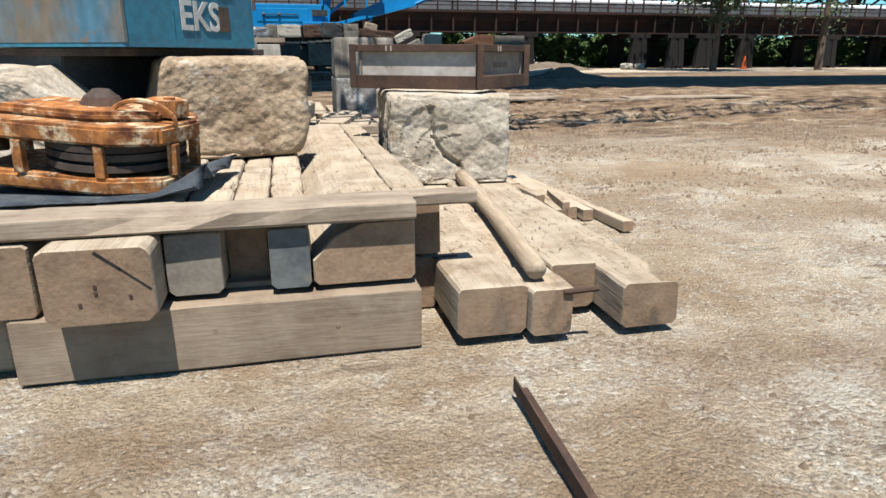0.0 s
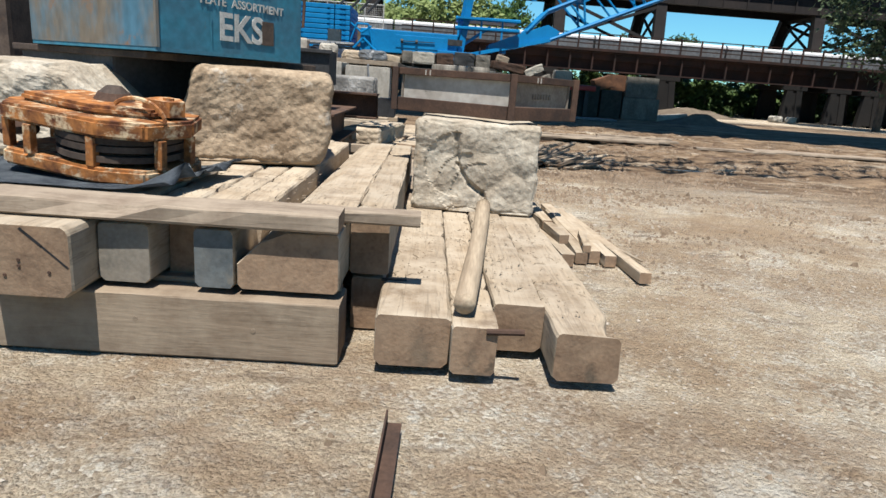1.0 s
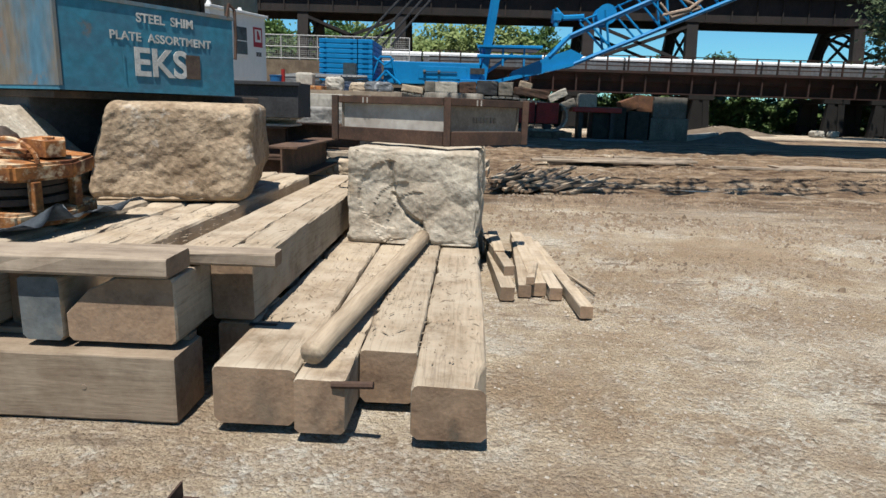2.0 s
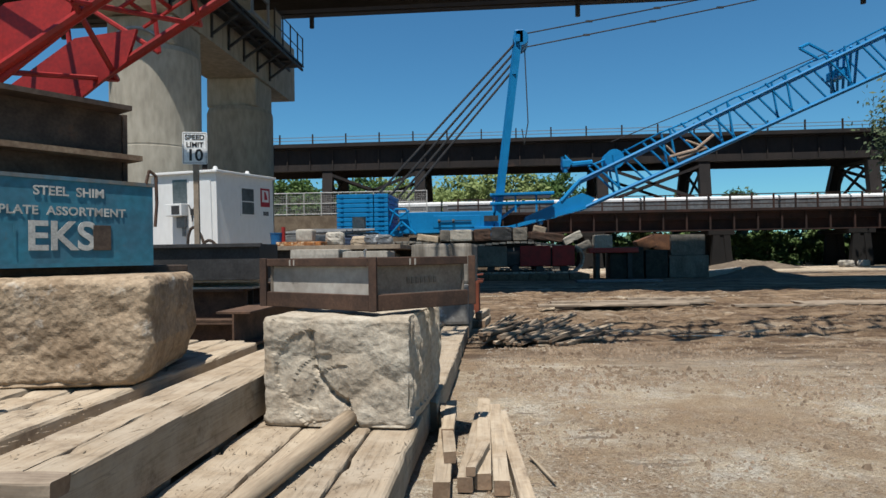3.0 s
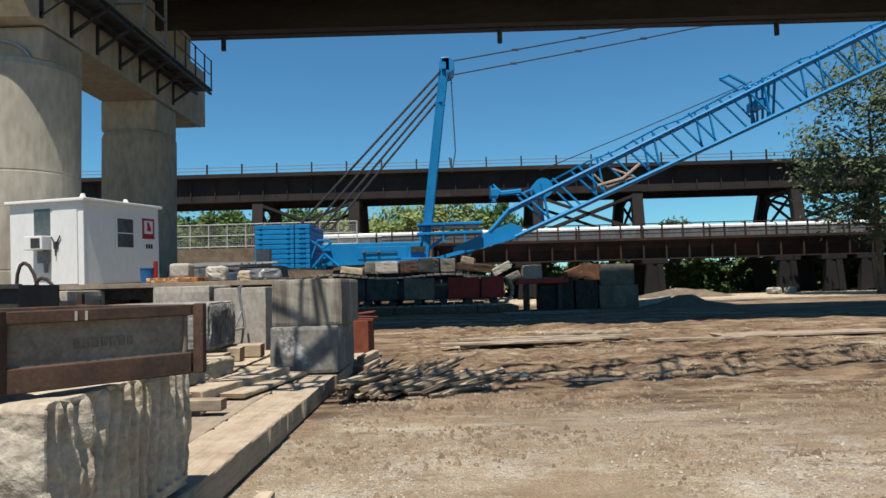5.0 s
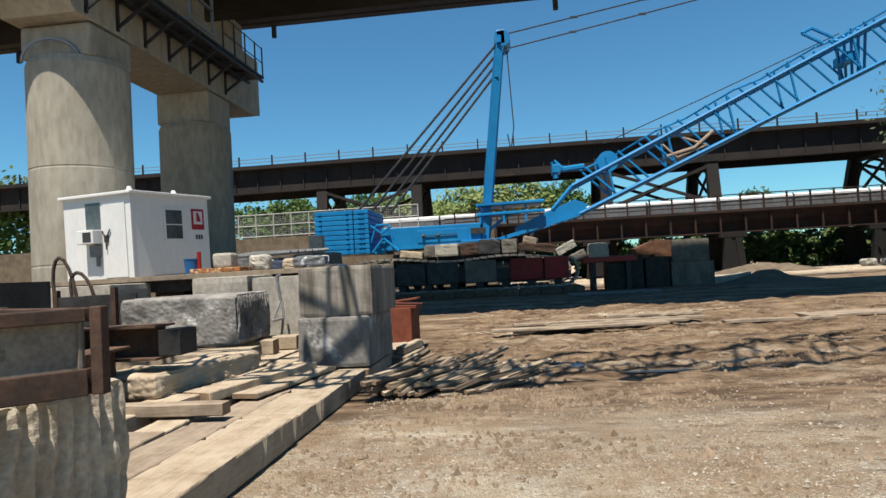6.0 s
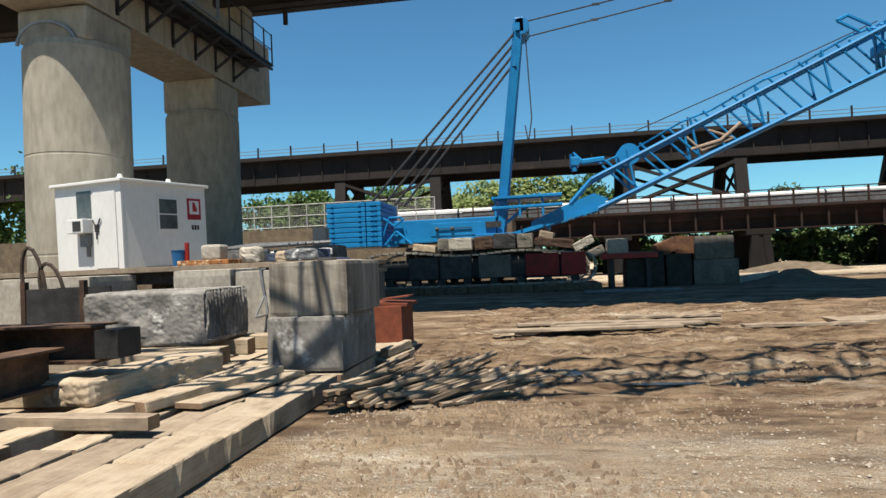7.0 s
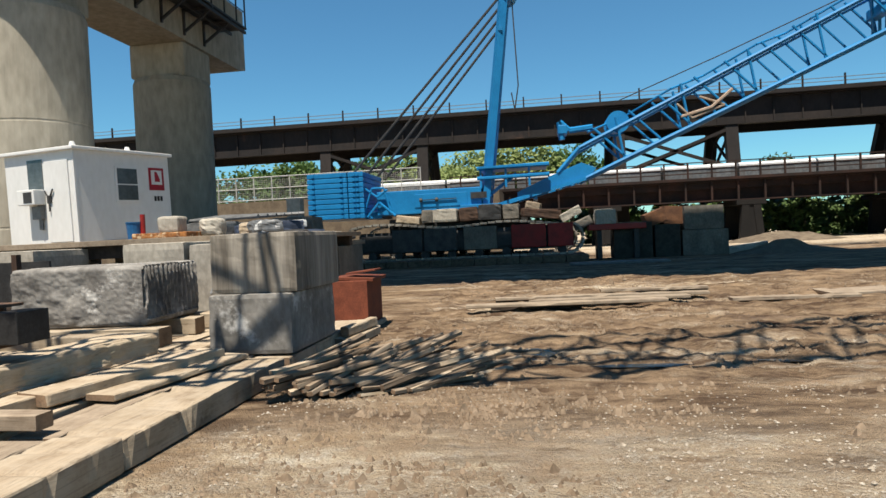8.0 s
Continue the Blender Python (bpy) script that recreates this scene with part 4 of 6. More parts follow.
for x in (-0.9, 0.0):
    rod(bm, (x, -1.7, 3.7), (x + 0.15, -1.7, 3.7), 0.12, 8)
bar(bm, (-0.8, -1.7, 3.7), (1.2, -1.7, 3.72), 0.05)
box(bm, 2.0, 2.9, -1.72, -1.6, 3.65, 4.0)
part("vent", bm, STEELDARK, crane)
bm = bmesh.new()
path_rod(bm, [(-4.1, -1.9, 3.1), (-3.6, -1.9, 4.5), (-2.9, -1.9, 4.5), (-2.6, -1.9, 3.3)], 0.06)
path_rod(bm, [(-4.1, -1.9, 4.6), (-3.3, -1.9, 4.0), (-2.7, -1.9, 4.4)], 0.06)
path_rod(bm, [(-3.9, -1.9, 2.9), (-3.2, -1.9, 3.7), (-2.3, -1.9, 2.9)], 0.07)
part("ladder", bm, CRANEBLUE, crane)
bm = bmesh.new()
for y in (-1.2, 1.2):
    bar(bm, (2.75, y, 3.3), (4.35, y * 0.55, 15.6), 0.52, 0.4)
for f in (0.1, 0.35, 0.6, 0.8, 0.97):
    p = Vector((2.75, 0, 3.3)).lerp(Vector((4.35, 0, 15.6)), f)
    bar(bm, (p.x, -1.1, p.z), (p.x, 1.1, p.z), 0.25)
box(bm, 4.1, 4.75, -0.9, 0.9, 15.0, 15.95, 0.1)
rod(bm, (4.5, -0.9, 15.4), (4.5, 0.9, 15.4), 0.5, 14)
part("mast", bm, CRANEBLUE, crane)
for i, (dx, dz) in enumerate(((0, 0), (0.75, 0.1), (1.3, 0.1), (1.75, 0.0))):
    part("backstay", rod(bmesh.new(), (-5.0 + dx, -1.0 + 0.6 * i, 5.4), (4.2, -0.6 + 0.4 * i, 15.2 - 0.42 * i), 0.075, 6), STEELDARK, crane)
for i, y in enumerate((-0.6, 0.6)):
    bm = bmesh.new()
    a, b = Vector((4.6, y, 15.7 - i * 0.5)), Vector((60, y, 26.2))
    pts = [a.lerp(b, f) + Vector((0, 0, -1.1 * math.sin(math.pi * f) * 0.6)) for f in np.linspace(0, 1, 14)]
    path_rod(bm, pts, 0.045)
    pendant = part("pendant", bm, STEELDARK, crane)
    for p in pts[1:6]:
        part("clamp", box(bmesh.new(), p.x - 0.22, p.x + 0.22, p.y - 0.05, p.y + 0.05, p.z - 0.06, p.z + 0.06), STEELDARK, pendant)
part("hanging_rope", path_rod(bmesh.new(), [(4.75, -0.6, 14.7), (4.9, -0.6, 10), (4.65, -0.6, 8.6), (4.5, -0.6, 9.6)], 0.035), STEELDARK, crane)

# boom: four chords from the heel to the far end, with lacing
def lo(x):
    return 5.22 + 0.434 * (x - 10.16)


def hi(x):
    return 7.72 + 0.449 * (x - 10.16)


bw = 1.0
for y in (-bw, bw):
    part("lower_chord", rod(bmesh.new(), (8.2, y, lo(8.2)), (62, y, lo(62)), 0.13, 8), CRANEBLUE, crane)
    part("upper_chord", path_rod(bmesh.new(), [(6.9, y, 4.85), (8.1, y, 6.15), (62, y, hi(62))], 0.13, 8), CRANEBLUE, crane)
    n, x = 0, 8.6
    while x < 60:
        step = 1.75
        a, b = x, x + step
        if n % 2 == 0:
            part("lacing_bar", rod(bmesh.new(), (a + 0.35, y, hi(a + 0.35)), (b + 0.35, y, lo(b + 0.35)), 0.075, 6), CRANEBLUE, crane)
        else:
            part("lacing_bar", rod(bmesh.new(), (a + 0.2, y, lo(a + 0.2)), (a - 0.2, y, hi(a - 0.2)), 0.075, 6), CRANEBLUE, crane)
            part("lacing_bar", rod(bmesh.new(), (a + 0.5, y, hi(a + 0.5)), (b + 0.5, y, lo(b + 0.5)), 0.07, 6), CRANEBLUE, crane)
        x += step
        n += 1
x, n = 8.6, 0
while x < 60:
    s = 1 if n % 2 else -1
    part("lacing_bar", rod(bmesh.new(), (x, -bw * s, lo(x)), (x + 2.25, bw * s, lo(x + 2.25)), 0.06, 6), CRANEBLUE, crane)
    part("lacing_bar", rod(bmesh.new(), (x, bw * s, hi(x)), (x + 2.25, -bw * s, hi(x + 2.25)), 0.06, 6), CRANEBLUE, crane)
    x += 2.25
    n += 1
bm = bmesh.new()
for y in (-bw - 0.06, bw - 0.06):
    prism(bm, [(4.6, 3.4), (8.5, lo(8.5) - 0.1), (9.0, lo(9.0) + 0.28), (8.2, 5.35), (6.5, 4.72), (4.6, 3.9)], y, y + 0.12, Matrix(((1, 0, 0, 0), (0, 0, 1, 0), (0, 1, 0, 0), (0, 0, 0, 1))))
bar(bm, (2.2, -1.1, 3.2), (4.6, -1.1, 4.95), 0.18)
bar(bm, (2.6, -1.1, 3.0), (8.4, -1.1, lo(8.4)), 0.22)
for x in (5.6, 6.9, 8.0):
    bar(bm, (x, -1.0, lo(x) + 0.3), (x, 1.0, lo(x) + 0.3), 0.22)
part("boom_heel", bm, CRANEBLUE, crane)
bm = bmesh.new()
for z in (5.3, 4.75):
    rod(bm, (2.4, -1.5, z), (6.4, -1.5, z + 0.05), 0.11, 6)
box(bm, 2.5, 6.3, -1.7, 1.2, 5.28, 5.4)
for x in (2.6, 4.0, 5.3):
    bar(bm, (x, -1.5, 4.2), (x, -1.5, 5.3), 0.12)
part("boom_stop", bm, CRANEBLUE, crane)
bm = bmesh.new()
rod(bm, (10.3, -0.7, 7.5), (10.3, 0.7, 7.5), 0.5, 24)
for y in (-0.75, 0.7):
    rod(bm, (10.3, y, 7.5), (10.3, y + 0.05, 7.5), 0.62, 24)
part("winch_drum", bm, CRANEBLUE, crane)
bm = bmesh.new()
path_rod(bm, [(8.9, -0.8, 7.3), (7.6, -0.8, 7.2), (7.1, -0.8, 7.7), (7.2, -0.8, 6.7)], 0.17)
box(bm, 7.0, 7.5, -1, 0.2, 7.0, 7.5, 0.05)
part("rope_guide", bm, CRANEBLUE, crane)
bm = bmesh.new()
path_rod(bm, [(13.6, -1.0, 7.5), (15.2, -1.05, 7.9), (16.3, -1.05, 8.8)], 0.09)
path_rod(bm, [(13.4, -1.05, 8.2), (14.2, -1.0, 7.4), (15.9, -1.0, 8.0), (14.6, -1.05, 8.5)], 0.07)
part("rigging", bm, mat("faded_rigging", (0.6, 0.5, 0.42), (0.45, 0.3, 0.22)), crane, "faded pink and yellow rigging tied in the boom")
bm = bmesh.new()
x0 = 21.8
path_rod(bm, [(x0 + 0.9, -0.8, hi(x0 + 0.9)), (x0 - 0.2, -0.8, hi(x0) + 1.1), (x0 + 0.35, -0.8, hi(x0) + 1.35), (x0 + 1.5, -0.8, hi(x0 + 1.5))], 0.1)
for k in range(5):
    rod(bm, (x0 + 1.6 + 0.4 * k, -0.9, hi(x0 + 1.4 + 0.4 * k) - 0.1), (x0 + 2.5 + 0.35 * k, 0.9, lo(x0 + 2.6 + 0.3 * k) + 0.2), 0.09, 6)
box(bm, x0 + 2.1, x0 + 2.7, -0.8, 0.8, lo(x0 + 2.4) + 0.9, lo(x0 + 2.4) + 1.5, 0.1)
part("jib_sheave_frame", bm, CRANEBLUE, crane)
part("hoist_rope", path_rod(bmesh.new(), [(10.2, 0, 8.7), (16, 0, hi(16) + 0.55), (24, 0, hi(24) + 0.15)], 0.03), STEELDARK, crane)


def track(y):
    t = part("track", box(bmesh.new(), -4.4, 7.2, y - 0.35, y + 0.35, 0.75, 1.95, 0.2), STEELDARK, crane, "dark crawler track frame")
    pts = []
    for a in np.linspace(math.pi / 2, 3 * math.pi / 2, 9):
        pts.append((-4.4 + 0.95 * math.cos(a), 1.35 + 0.95 * math.sin(a)))
    for a in np.linspace(-math.pi / 2, math.pi / 2, 9):
        pts.append((7.2 + 0.85 * math.cos(a), 1.25 + 0.85 * math.sin(a)))
    dense = []
    for (xa, za), (xb, zb) in zip(pts, pts[1:] + pts[:1]):
        k = max(1, int(math.hypot(xb - xa, zb - za) / 0.42))
        dense += [(xa + (xb - xa) * j / k, za + (zb - za) * j / k) for j in range(k)]
    for (xa, za), (xb, zb) in zip(dense, dense[1:] + dense[:1]):
        bm = bmesh.new()
        sag = 0.12 * math.sin((xa + 4.4) * 0.9) if za > 2 else 0
        bar(bm, (xa, y, za + sag), (xa + (xb - xa) * 0.88, y, za + (zb - za) * 0.88 + sag), 1.1, 0.12)
        part("shoe", bm, SHOE, t)
    for x in np.arange(-3.6, 7, 1.5):
        part("roller", rod(bmesh.new(), (x, y - 0.45, 0.62), (x, y + 0.45, 0.62), 0.24, 12), STEELDARK, t)


# mats added to carry the tracks and blacken the shade below them
for k in range(12):
    mat_ob = single("crane_mat", timber(1.15, 4.4, 0.36, 560 + k, 0.02, 4), (STICKDARK, STICKDARK), pose(-5.4 + 1.18 * k, 39.1, 0.0, 0, 0, 0.6 * (k % 3 - 1)), "added dark timber mat that holds the tracks and fills their shade", "crane mat", "crane mats")
    copy_thing(mat_ob, pose(-5.4 + 1.18 * k, 44.6, 0.0))
track(-2.0)
track(3.4)
for x0, x1, m_, lab in ((-2.4, -0.7, BLUEGREY, "dark blue-grey panel on the track frame"), (-0.6, 1.2, BLUEGREY, "dark blue-grey panel on the track frame"), (1.6, 3.4, CONCBLK, "grey panel on the track frame"), (4.2, 6.05, REDDARK, "dull red panel on the track frame"), (6.15, 7.5, REDDARK, "dull red panel on the track frame")):
    part("side_panel", box(bmesh.new(), x0, x1, -2.62, -2.36, 0.8, 2.05, 0.05), m_, crane, lab)
bm = bmesh.new()
box(bm, -2.8, 5.2, -1.4, 2.8, 1.2, 2.7, 0.1)
part("carbody", bm, STEELDARK, crane)


def mound(w, d, h, seed):
    """A low heap with a soft uneven outline, base at z = 0."""
    bm = bmesh.new()
    n = 26
    off = Vector((seed, seed * 0.7, 0))
    for j in range(n):
        for i in range(n):
            u, v = 2 * i / (n - 1) - 1, 2 * j / (n - 1) - 1
            r = math.hypot(u, v) * (1 + 0.25 * noise.noise(Vector((u, v, 0)) * 1.5 + off))
            z = h * max(0.0, 1 - r) ** 1.1 * (1 + 0.3 * noise.noise(Vector((u, v, 0)) * 4 + off)) - 0.05
            bm.verts.new((u * w / 2, v * d / 2, z))
    bm.verts.ensure_lookup_table()
    for j in range(n - 1):
        for i in range(n - 1):
            bm.faces.new((bm.verts[j * n + i], bm.verts[j * n + i + 1], bm.verts[(j + 1) * n + i + 1], bm.verts[(j + 1) * n + i]))
    return bm


# things heaped on and beside the crane's tracks
rnd = random.Random(8)
HEAP = ((-1.5, 2.4, 1.35, 0.42, 8, WOOD, "pale tan slab tilted on the crane's track"), (-0.45, 2.4, 0.65, 0.72, 0, CONCBLK, "grey block standing on the crane's track"),
        (0.6, 2.4, 1.4, 0.72, 0, CONCPALE, "pale grey block lying on the crane's track"), (1.9, 2.4, 1.05, 0.75, -3, RUST, "brown rusty block lying on the crane's track"),
        (3.1, 2.4, 1.3, 0.85, 2, STEELDARK, "black steel block lying on the crane's track"), (4.25, 2.4, 0.9, 0.8, 0, CONCBLK, "grey block standing on the crane's track"),
        (5.8, 2.36, 2.1, 0.5, 6, RUST, "low brown heap of scrap on the crane's track"), (5.4, 2.84, 0.8, 0.42, 14, WOODX, "tan wooden crate tilted on scrap"),
        (7.5, 2.3, 1.2, 0.45, -26, CONCPALE, "white slab leaning on the track's end"), (8.15, 1.75, 1.0, 0.5, -22, CONCBLK, "grey slab leaning on the track's end"))
for i, (x, z, w, h, tilt, m_, label) in enumerate(HEAP):
    single("block", rough_block(w, 0.9, h, 5, 0.04, 300 + i), m_, pose(x, 41.3, z, 0, tilt, rnd.uniform(-8, 8)), label, "block", "blocks on the crane track")
for i, (x, y, z, w, h, tilt) in enumerate(((11.9, 41.3, 1.75, 1.1, 0.7, -20), (12.7, 41.4, 1.7, 1.1, 0.95, 3))):
    single("crate", rough_block(w, 0.9, h, 4, 0.03, 320 + i, 0.03), RUSTCRATE, pose(x, y, z, 0, tilt, 5), "rusty orange-brown crate on a dark skip", "crate", "rusty crates")
for i, (x, y, w) in enumerate(((33.4, 60.5, 1.2), (35.0, 60.8, 0.9))):
    single("sack", rough_block(w, 0.8, 0.6, 6, 0.1, 325 + i, 0.2), CONCPALE, pose(x, y, 0.0, 0, 0, 15), "white sack lying beside the far road", "sack", "white sacks")
for i, (x0, x1, z1, m_, lab) in enumerate(((9.6, 11.6, 1.9, TARPDARK, "dark canvas-covered skip in the crane's shade"), (11.7, 13.0, 1.7, TARPDARK, "dark canvas-covered skip in the crane's shade"), (13.1, 15.4, 1.35, CONCBLK, "large dark concrete block at the foot of a stack"), (13.2, 15.2, 2.6, CONCBLK, "large dark concrete block on top of a stack"))):
    z0 = 0.0 if i < 3 else 1.35
    single("concrete_block" if i > 1 else "skip", rough_block(x1 - x0, 1.8, z1 - z0, 6, 0.02, 330 + i, 0.04), m_, pose((x0 + x1) / 2, 41.6, z0), lab, "block" if i > 1 else "skip")
red = thing("red_trailer", pose(8.3, 41.0, 0), "low red steel trailer frame with clutter on it", "trailer")
part("frame", box(bmesh.new(), 0, 2.9, -0.8, 0.8, 1.55, 1.85, 0.04), CRANERED, red)
part("load", rough_block(1.1, 1.0, 0.8, 4, 0.06, 77), CONCPALE, red, "pale grey block").location = (0.9, 0, 1.85)
for x in (0.4, 2.3):
    part("leg", box(bmesh.new(), x, x + 0.25, -0.6, 0.6, 0, 1.55), STEELDARK, red)
single("sand_mound", mound(6.0, 3.0, 0.75, 4), MOUND, pose(18.2, 40.9, 0), "low pale sand pile at the shadow's edge", "sand pile", smooth=True)
single("rubble", rough_block(2.6, 0.9, 0.45, 8, 0.12, 411, 0.15), ROCKWHITE, pose(16.2, 41.4, 0, 0, -6, 4), "broken white slab leaning on a sand pile", "rubble")
single("earth_mound", mound(10, 6, 0.9, 8), MOUND, pose(25, 60, 0), "bare earth mound under the trestle", "mound", smooth=True)
cone = thing("traffic_cone", pose(46.5, 60, 0), "small orange traffic cone by the far road", "traffic cone")
part("cone", rod(bmesh.new(), (0, 0, 0.05), (0, 0, 1.3), 0.28, 12, 0.06), CONE, cone)
part("base", box(bmesh.new(), -0.35, 0.35, -0.35, 0.35, 0, 0.06), CONE, cone)

# long boards lying in the mud
for i, (x0, x1, y, z, tn, w) in enumerate(((3.9, 8.0, 19.3, 0.12, 3, 0.32), (5.2, 8.6, 20.0, 0.1, 2, 0.3), (5.6, 9.2, 20.8, 0.08, -1, 0.3), (9.4, 11.9, 19.9, 0.02, 1, 0.3), (4.4, 6.2, 21.1, 0.06, 6, 0.25), (7.0, 9.6, 22.5, 0.04, 0, 0.3), (11.5, 16.5, 21.0, 0.01, 3, 0.9))):
    lay_cross(x0, x1, y - w / 2, y + w / 2, z, z + 0.07, 500 + i, "long pale board lying in the churned mud", "boards in the mud", WOODX, tn, "board")
single("steel_plate", box(bmesh.new(), -2.2, 2.2, -0.5, 0.5, 0, 0.12, 0.02), GREYSTUFF, pose(9.2, 36.0, 0), "long grey steel plate in the bridge's shade", "steel plate")
for i, (x0, x1, y) in enumerate(((4.4, 6.3, 19.5), (5.6, 7.5, 20.4))):
    lay_cross(x0, x1, y - 0.15, y + 0.15, 0, 0.12, 520 + i, "dark rotten board under others in the mud", "boards in the mud", RUSTDARK, 0, "board")

# shallow puddles in the ruts
for i, (x, y, a, b) in enumerate(((5.3, 14.6, 0.3, 0.45), (6.6, 13.5, 0.6, 0.12), (8.4, 13.9, 0.5, 0.1))):
    bm = bmesh.new()
    rnd = random.Random(i)
    prism(bm, [(a * math.cos(k / 3) * rnd.uniform(0.7, 1.1), b * math.sin(k / 3) * rnd.uniform(0.7, 1.1)) for k in range(18)], 0, 0.006)
    single("puddle", bm, WATER, pose(x, y, ground_height(x, y) + 0.018), "small muddy puddle in a rut", "puddle", "puddles", "structure")

# ---- red crane boom over the yard ----
redcrane = thing("red_crane_boom", pose(-4.4, 9.85, 3.75), "bright red lattice crane boom rising over the stack", "crane boom")
dirb = Vector((1.0, 0.05, 0.62)).normalized()
side = Vector((0, 1, 0))
upb = dirb.cross(side).normalized() * -1
if upb.z < 0:
    upb = -upb


def bp(s, u, v):
    return dirb * s + side * u + upb * v


E1, D1 = 1.05, 1.7
for u in (-E1, E1):
    for v in (0, D1):
        part("chord", rod(bmesh.new(), bp(-0.2 if v == 0 else 0.9, u * (0.7 if v == 0 else 1), v), bp(30, u, v), 0.075, 8), CRANERED, redcrane)
for k in range(18):
    s = 0.6 + k * 1.6
    for e in (-E1, E1):
        part("lacing_bar", rod(bmesh.new(), bp(s, e, 0), bp(s + 0.8, e, D1), 0.04, 6), CRANERED, redcrane)
        part("lacing_bar", rod(bmesh.new(), bp(s + 0.8, e, D1), bp(s + 1.6, e, 0), 0.04, 6), CRANERED, redcrane)
    for v in (0, D1):
        part("lacing_bar", rod(bmesh.new(), bp(s, -E1, v), bp(s + 0.8, E1, v), 0.04, 6), CRANERED, redcrane)
        part("lacing_bar", rod(bmesh.new(), bp(s + 0.8, E1, v), bp(s + 1.6, -E1, v), 0.04, 6), CRANERED, redcrane)
for u in (-E1 * 0.7, E1 * 0.7 - 0.06):
    bm = bmesh.new()
    loop = [(-1.2, -0.45), (0.0, -0.2), (1.8, -0.05), (2.2, 0.3), (1.3, 0.72), (-1.2, 0.6)]
    vs1 = [bm.verts.new(bp(s, u, v)) for s, v in loop]
    vs2 = [bm.verts.new(bp(s, u + 0.06, v)) for s, v in loop]
    bm.faces.new(vs1)
    bm.faces.new(vs2[::-1])
    for i in range(len(loop)):
        j = (i + 1) % len(loop)
        bm.faces.new((vs1[i], vs2[i], vs2[j], vs1[j]))
    part("heel_plate", bm, CRANERED, redcrane)
# slats and rails added to thicken the shadow the boom throws
for k in range(34):
    part("walkway_batten", bar(bmesh.new(), bp(2.6 + 0.3 * k, -0.34, 0.07), bp(2.6 + 0.3 * k, 0.34, 0.07), 0.07, 0.03), CRANERED, redcrane)
for u in (-0.34, 0.34):
    part("walkway_rail", rod(bmesh.new(), bp(2.4, u, 0.05), bp(12.8, u, 0.05), 0.03, 6), CRANERED, redcrane)
part("heel_pin", rod(bmesh.new(), bp(-0.3, -1.0, 0.1), bp(-0.3, 1.0, 0.1), 0.14, 12), STEELDARK, redcrane)
# the crane's own body behind the stack carries the boom
bm = bmesh.new()
box(bm, -4.5, 0.1, -1.1, 1.3, -2.6, -0.05, 0.08)
part("body", bm, RUSTDARK, redcrane, "dark machine body under the boom")
bm = bmesh.new()
box(bm, -4.6, 0.0, -1.3, 1.5, -3.75, -2.6, 0.1)
part("crawler", bm, STEELDARK, redcrane)

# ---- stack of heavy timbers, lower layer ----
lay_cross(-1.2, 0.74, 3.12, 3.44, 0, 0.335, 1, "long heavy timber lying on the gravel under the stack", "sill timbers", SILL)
lay_cross(-3.4, -1.27, 3.3, 3.62, 0, 0.335, 2, "long heavy timber lying on the gravel under the stack", "sill timbers")
for i, (y, a, b) in enumerate(((5.2, -3, 0.74), (7.2, -3.2, 0.7), (9.3, -3, 0.6), (11.2, -3.0, 0.55))):
    lay_cross(a, b, y, y + 0.32, 0, 0.335, 4 + i, "long heavy timber lying on the gravel under the stack", "sill timbers")
# upper layer, ends to the front
UPPER = "weathered square timber in the upper layer of a stack"
lay_timber(-1.5, -1.06, 3.12, 8.2, 0.34, 0.69, 10, UPPER, "upper timbers")
lay_timber(-0.985, -0.515, 2.96, 8.1, 0.345, 0.7, 11, "broad upper timber with a diagonal split across its sawn end", "upper timbers", wane=0.028)
lay_timber(-0.505, -0.245, 3.2, 8.2, 0.365, 0.68, 13, "upper timber with a rounded grey weathered end", "upper timbers", GREYEND, wane=0.022)
lay_timber(-0.235, -0.03, 3.43, 8.2, 0.34, 0.67, 17, UPPER, "upper timbers")
lay_timber(-0.02, 0.185, 3.19, 8.0, 0.365, 0.68, 14, "narrow upper timber with a dark blue-grey end", "upper timbers", BLUEEND, wane=0.022)
lay_timber(0.195, 0.725, 3.2, 8.1, 0.365, 0.688, 15, "broad upper timber with a broken sloping corner", "upper timbers", cut_corner=0.26)
lay_timber(0.73, 0.96, 3.62, 8.0, 0.36, 0.69, 18, UPPER, "upper timbers")
for i, x in enumerate((-2.0, -2.5, -3.0)):
    lay_timber(x, x + 0.46, 3.1 + 0.1 * i, 8.2, 0.34, 0.69, 20 + i, UPPER, "upper timbers")
for i, (x0, x1, y) in enumerate(((-0.5, 0.72, 3.34), (-0.5, 0.72, 5.3))):
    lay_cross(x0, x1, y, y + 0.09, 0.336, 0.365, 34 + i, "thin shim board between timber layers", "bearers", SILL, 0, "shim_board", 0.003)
single("packing_timber", timber(0.2, 0.5, 0.33, 30), (WOOD, WOODEND), pose(0.84, 3.66, 0.0, 0, 0, 0), "short packing timber under the upper layer", "timber", "packing pieces")
single("packing_timber", timber(0.2, 0.5, 0.36, 31), (WOOD, WOODEND), pose(0.8, 5.3, 0.0, 0, 0, 4), "short packing timber under the upper layer", "timber", "packing pieces")
single("packing_timber", timber(0.16, 0.5, 0.36, 32), (WOOD, WOODEND), pose(0.85, 7.1, 0.0, 0, 0, -4), "short packing timber under the upper layer", "timber", "packing pieces")
single("board", timber(0.09, 0.45, 0.28, 33), (WOOD, WOODEND), pose(0.86, 4.3, 0.33, -12, 0, 0), "short board wedged between the timber stacks", "board")
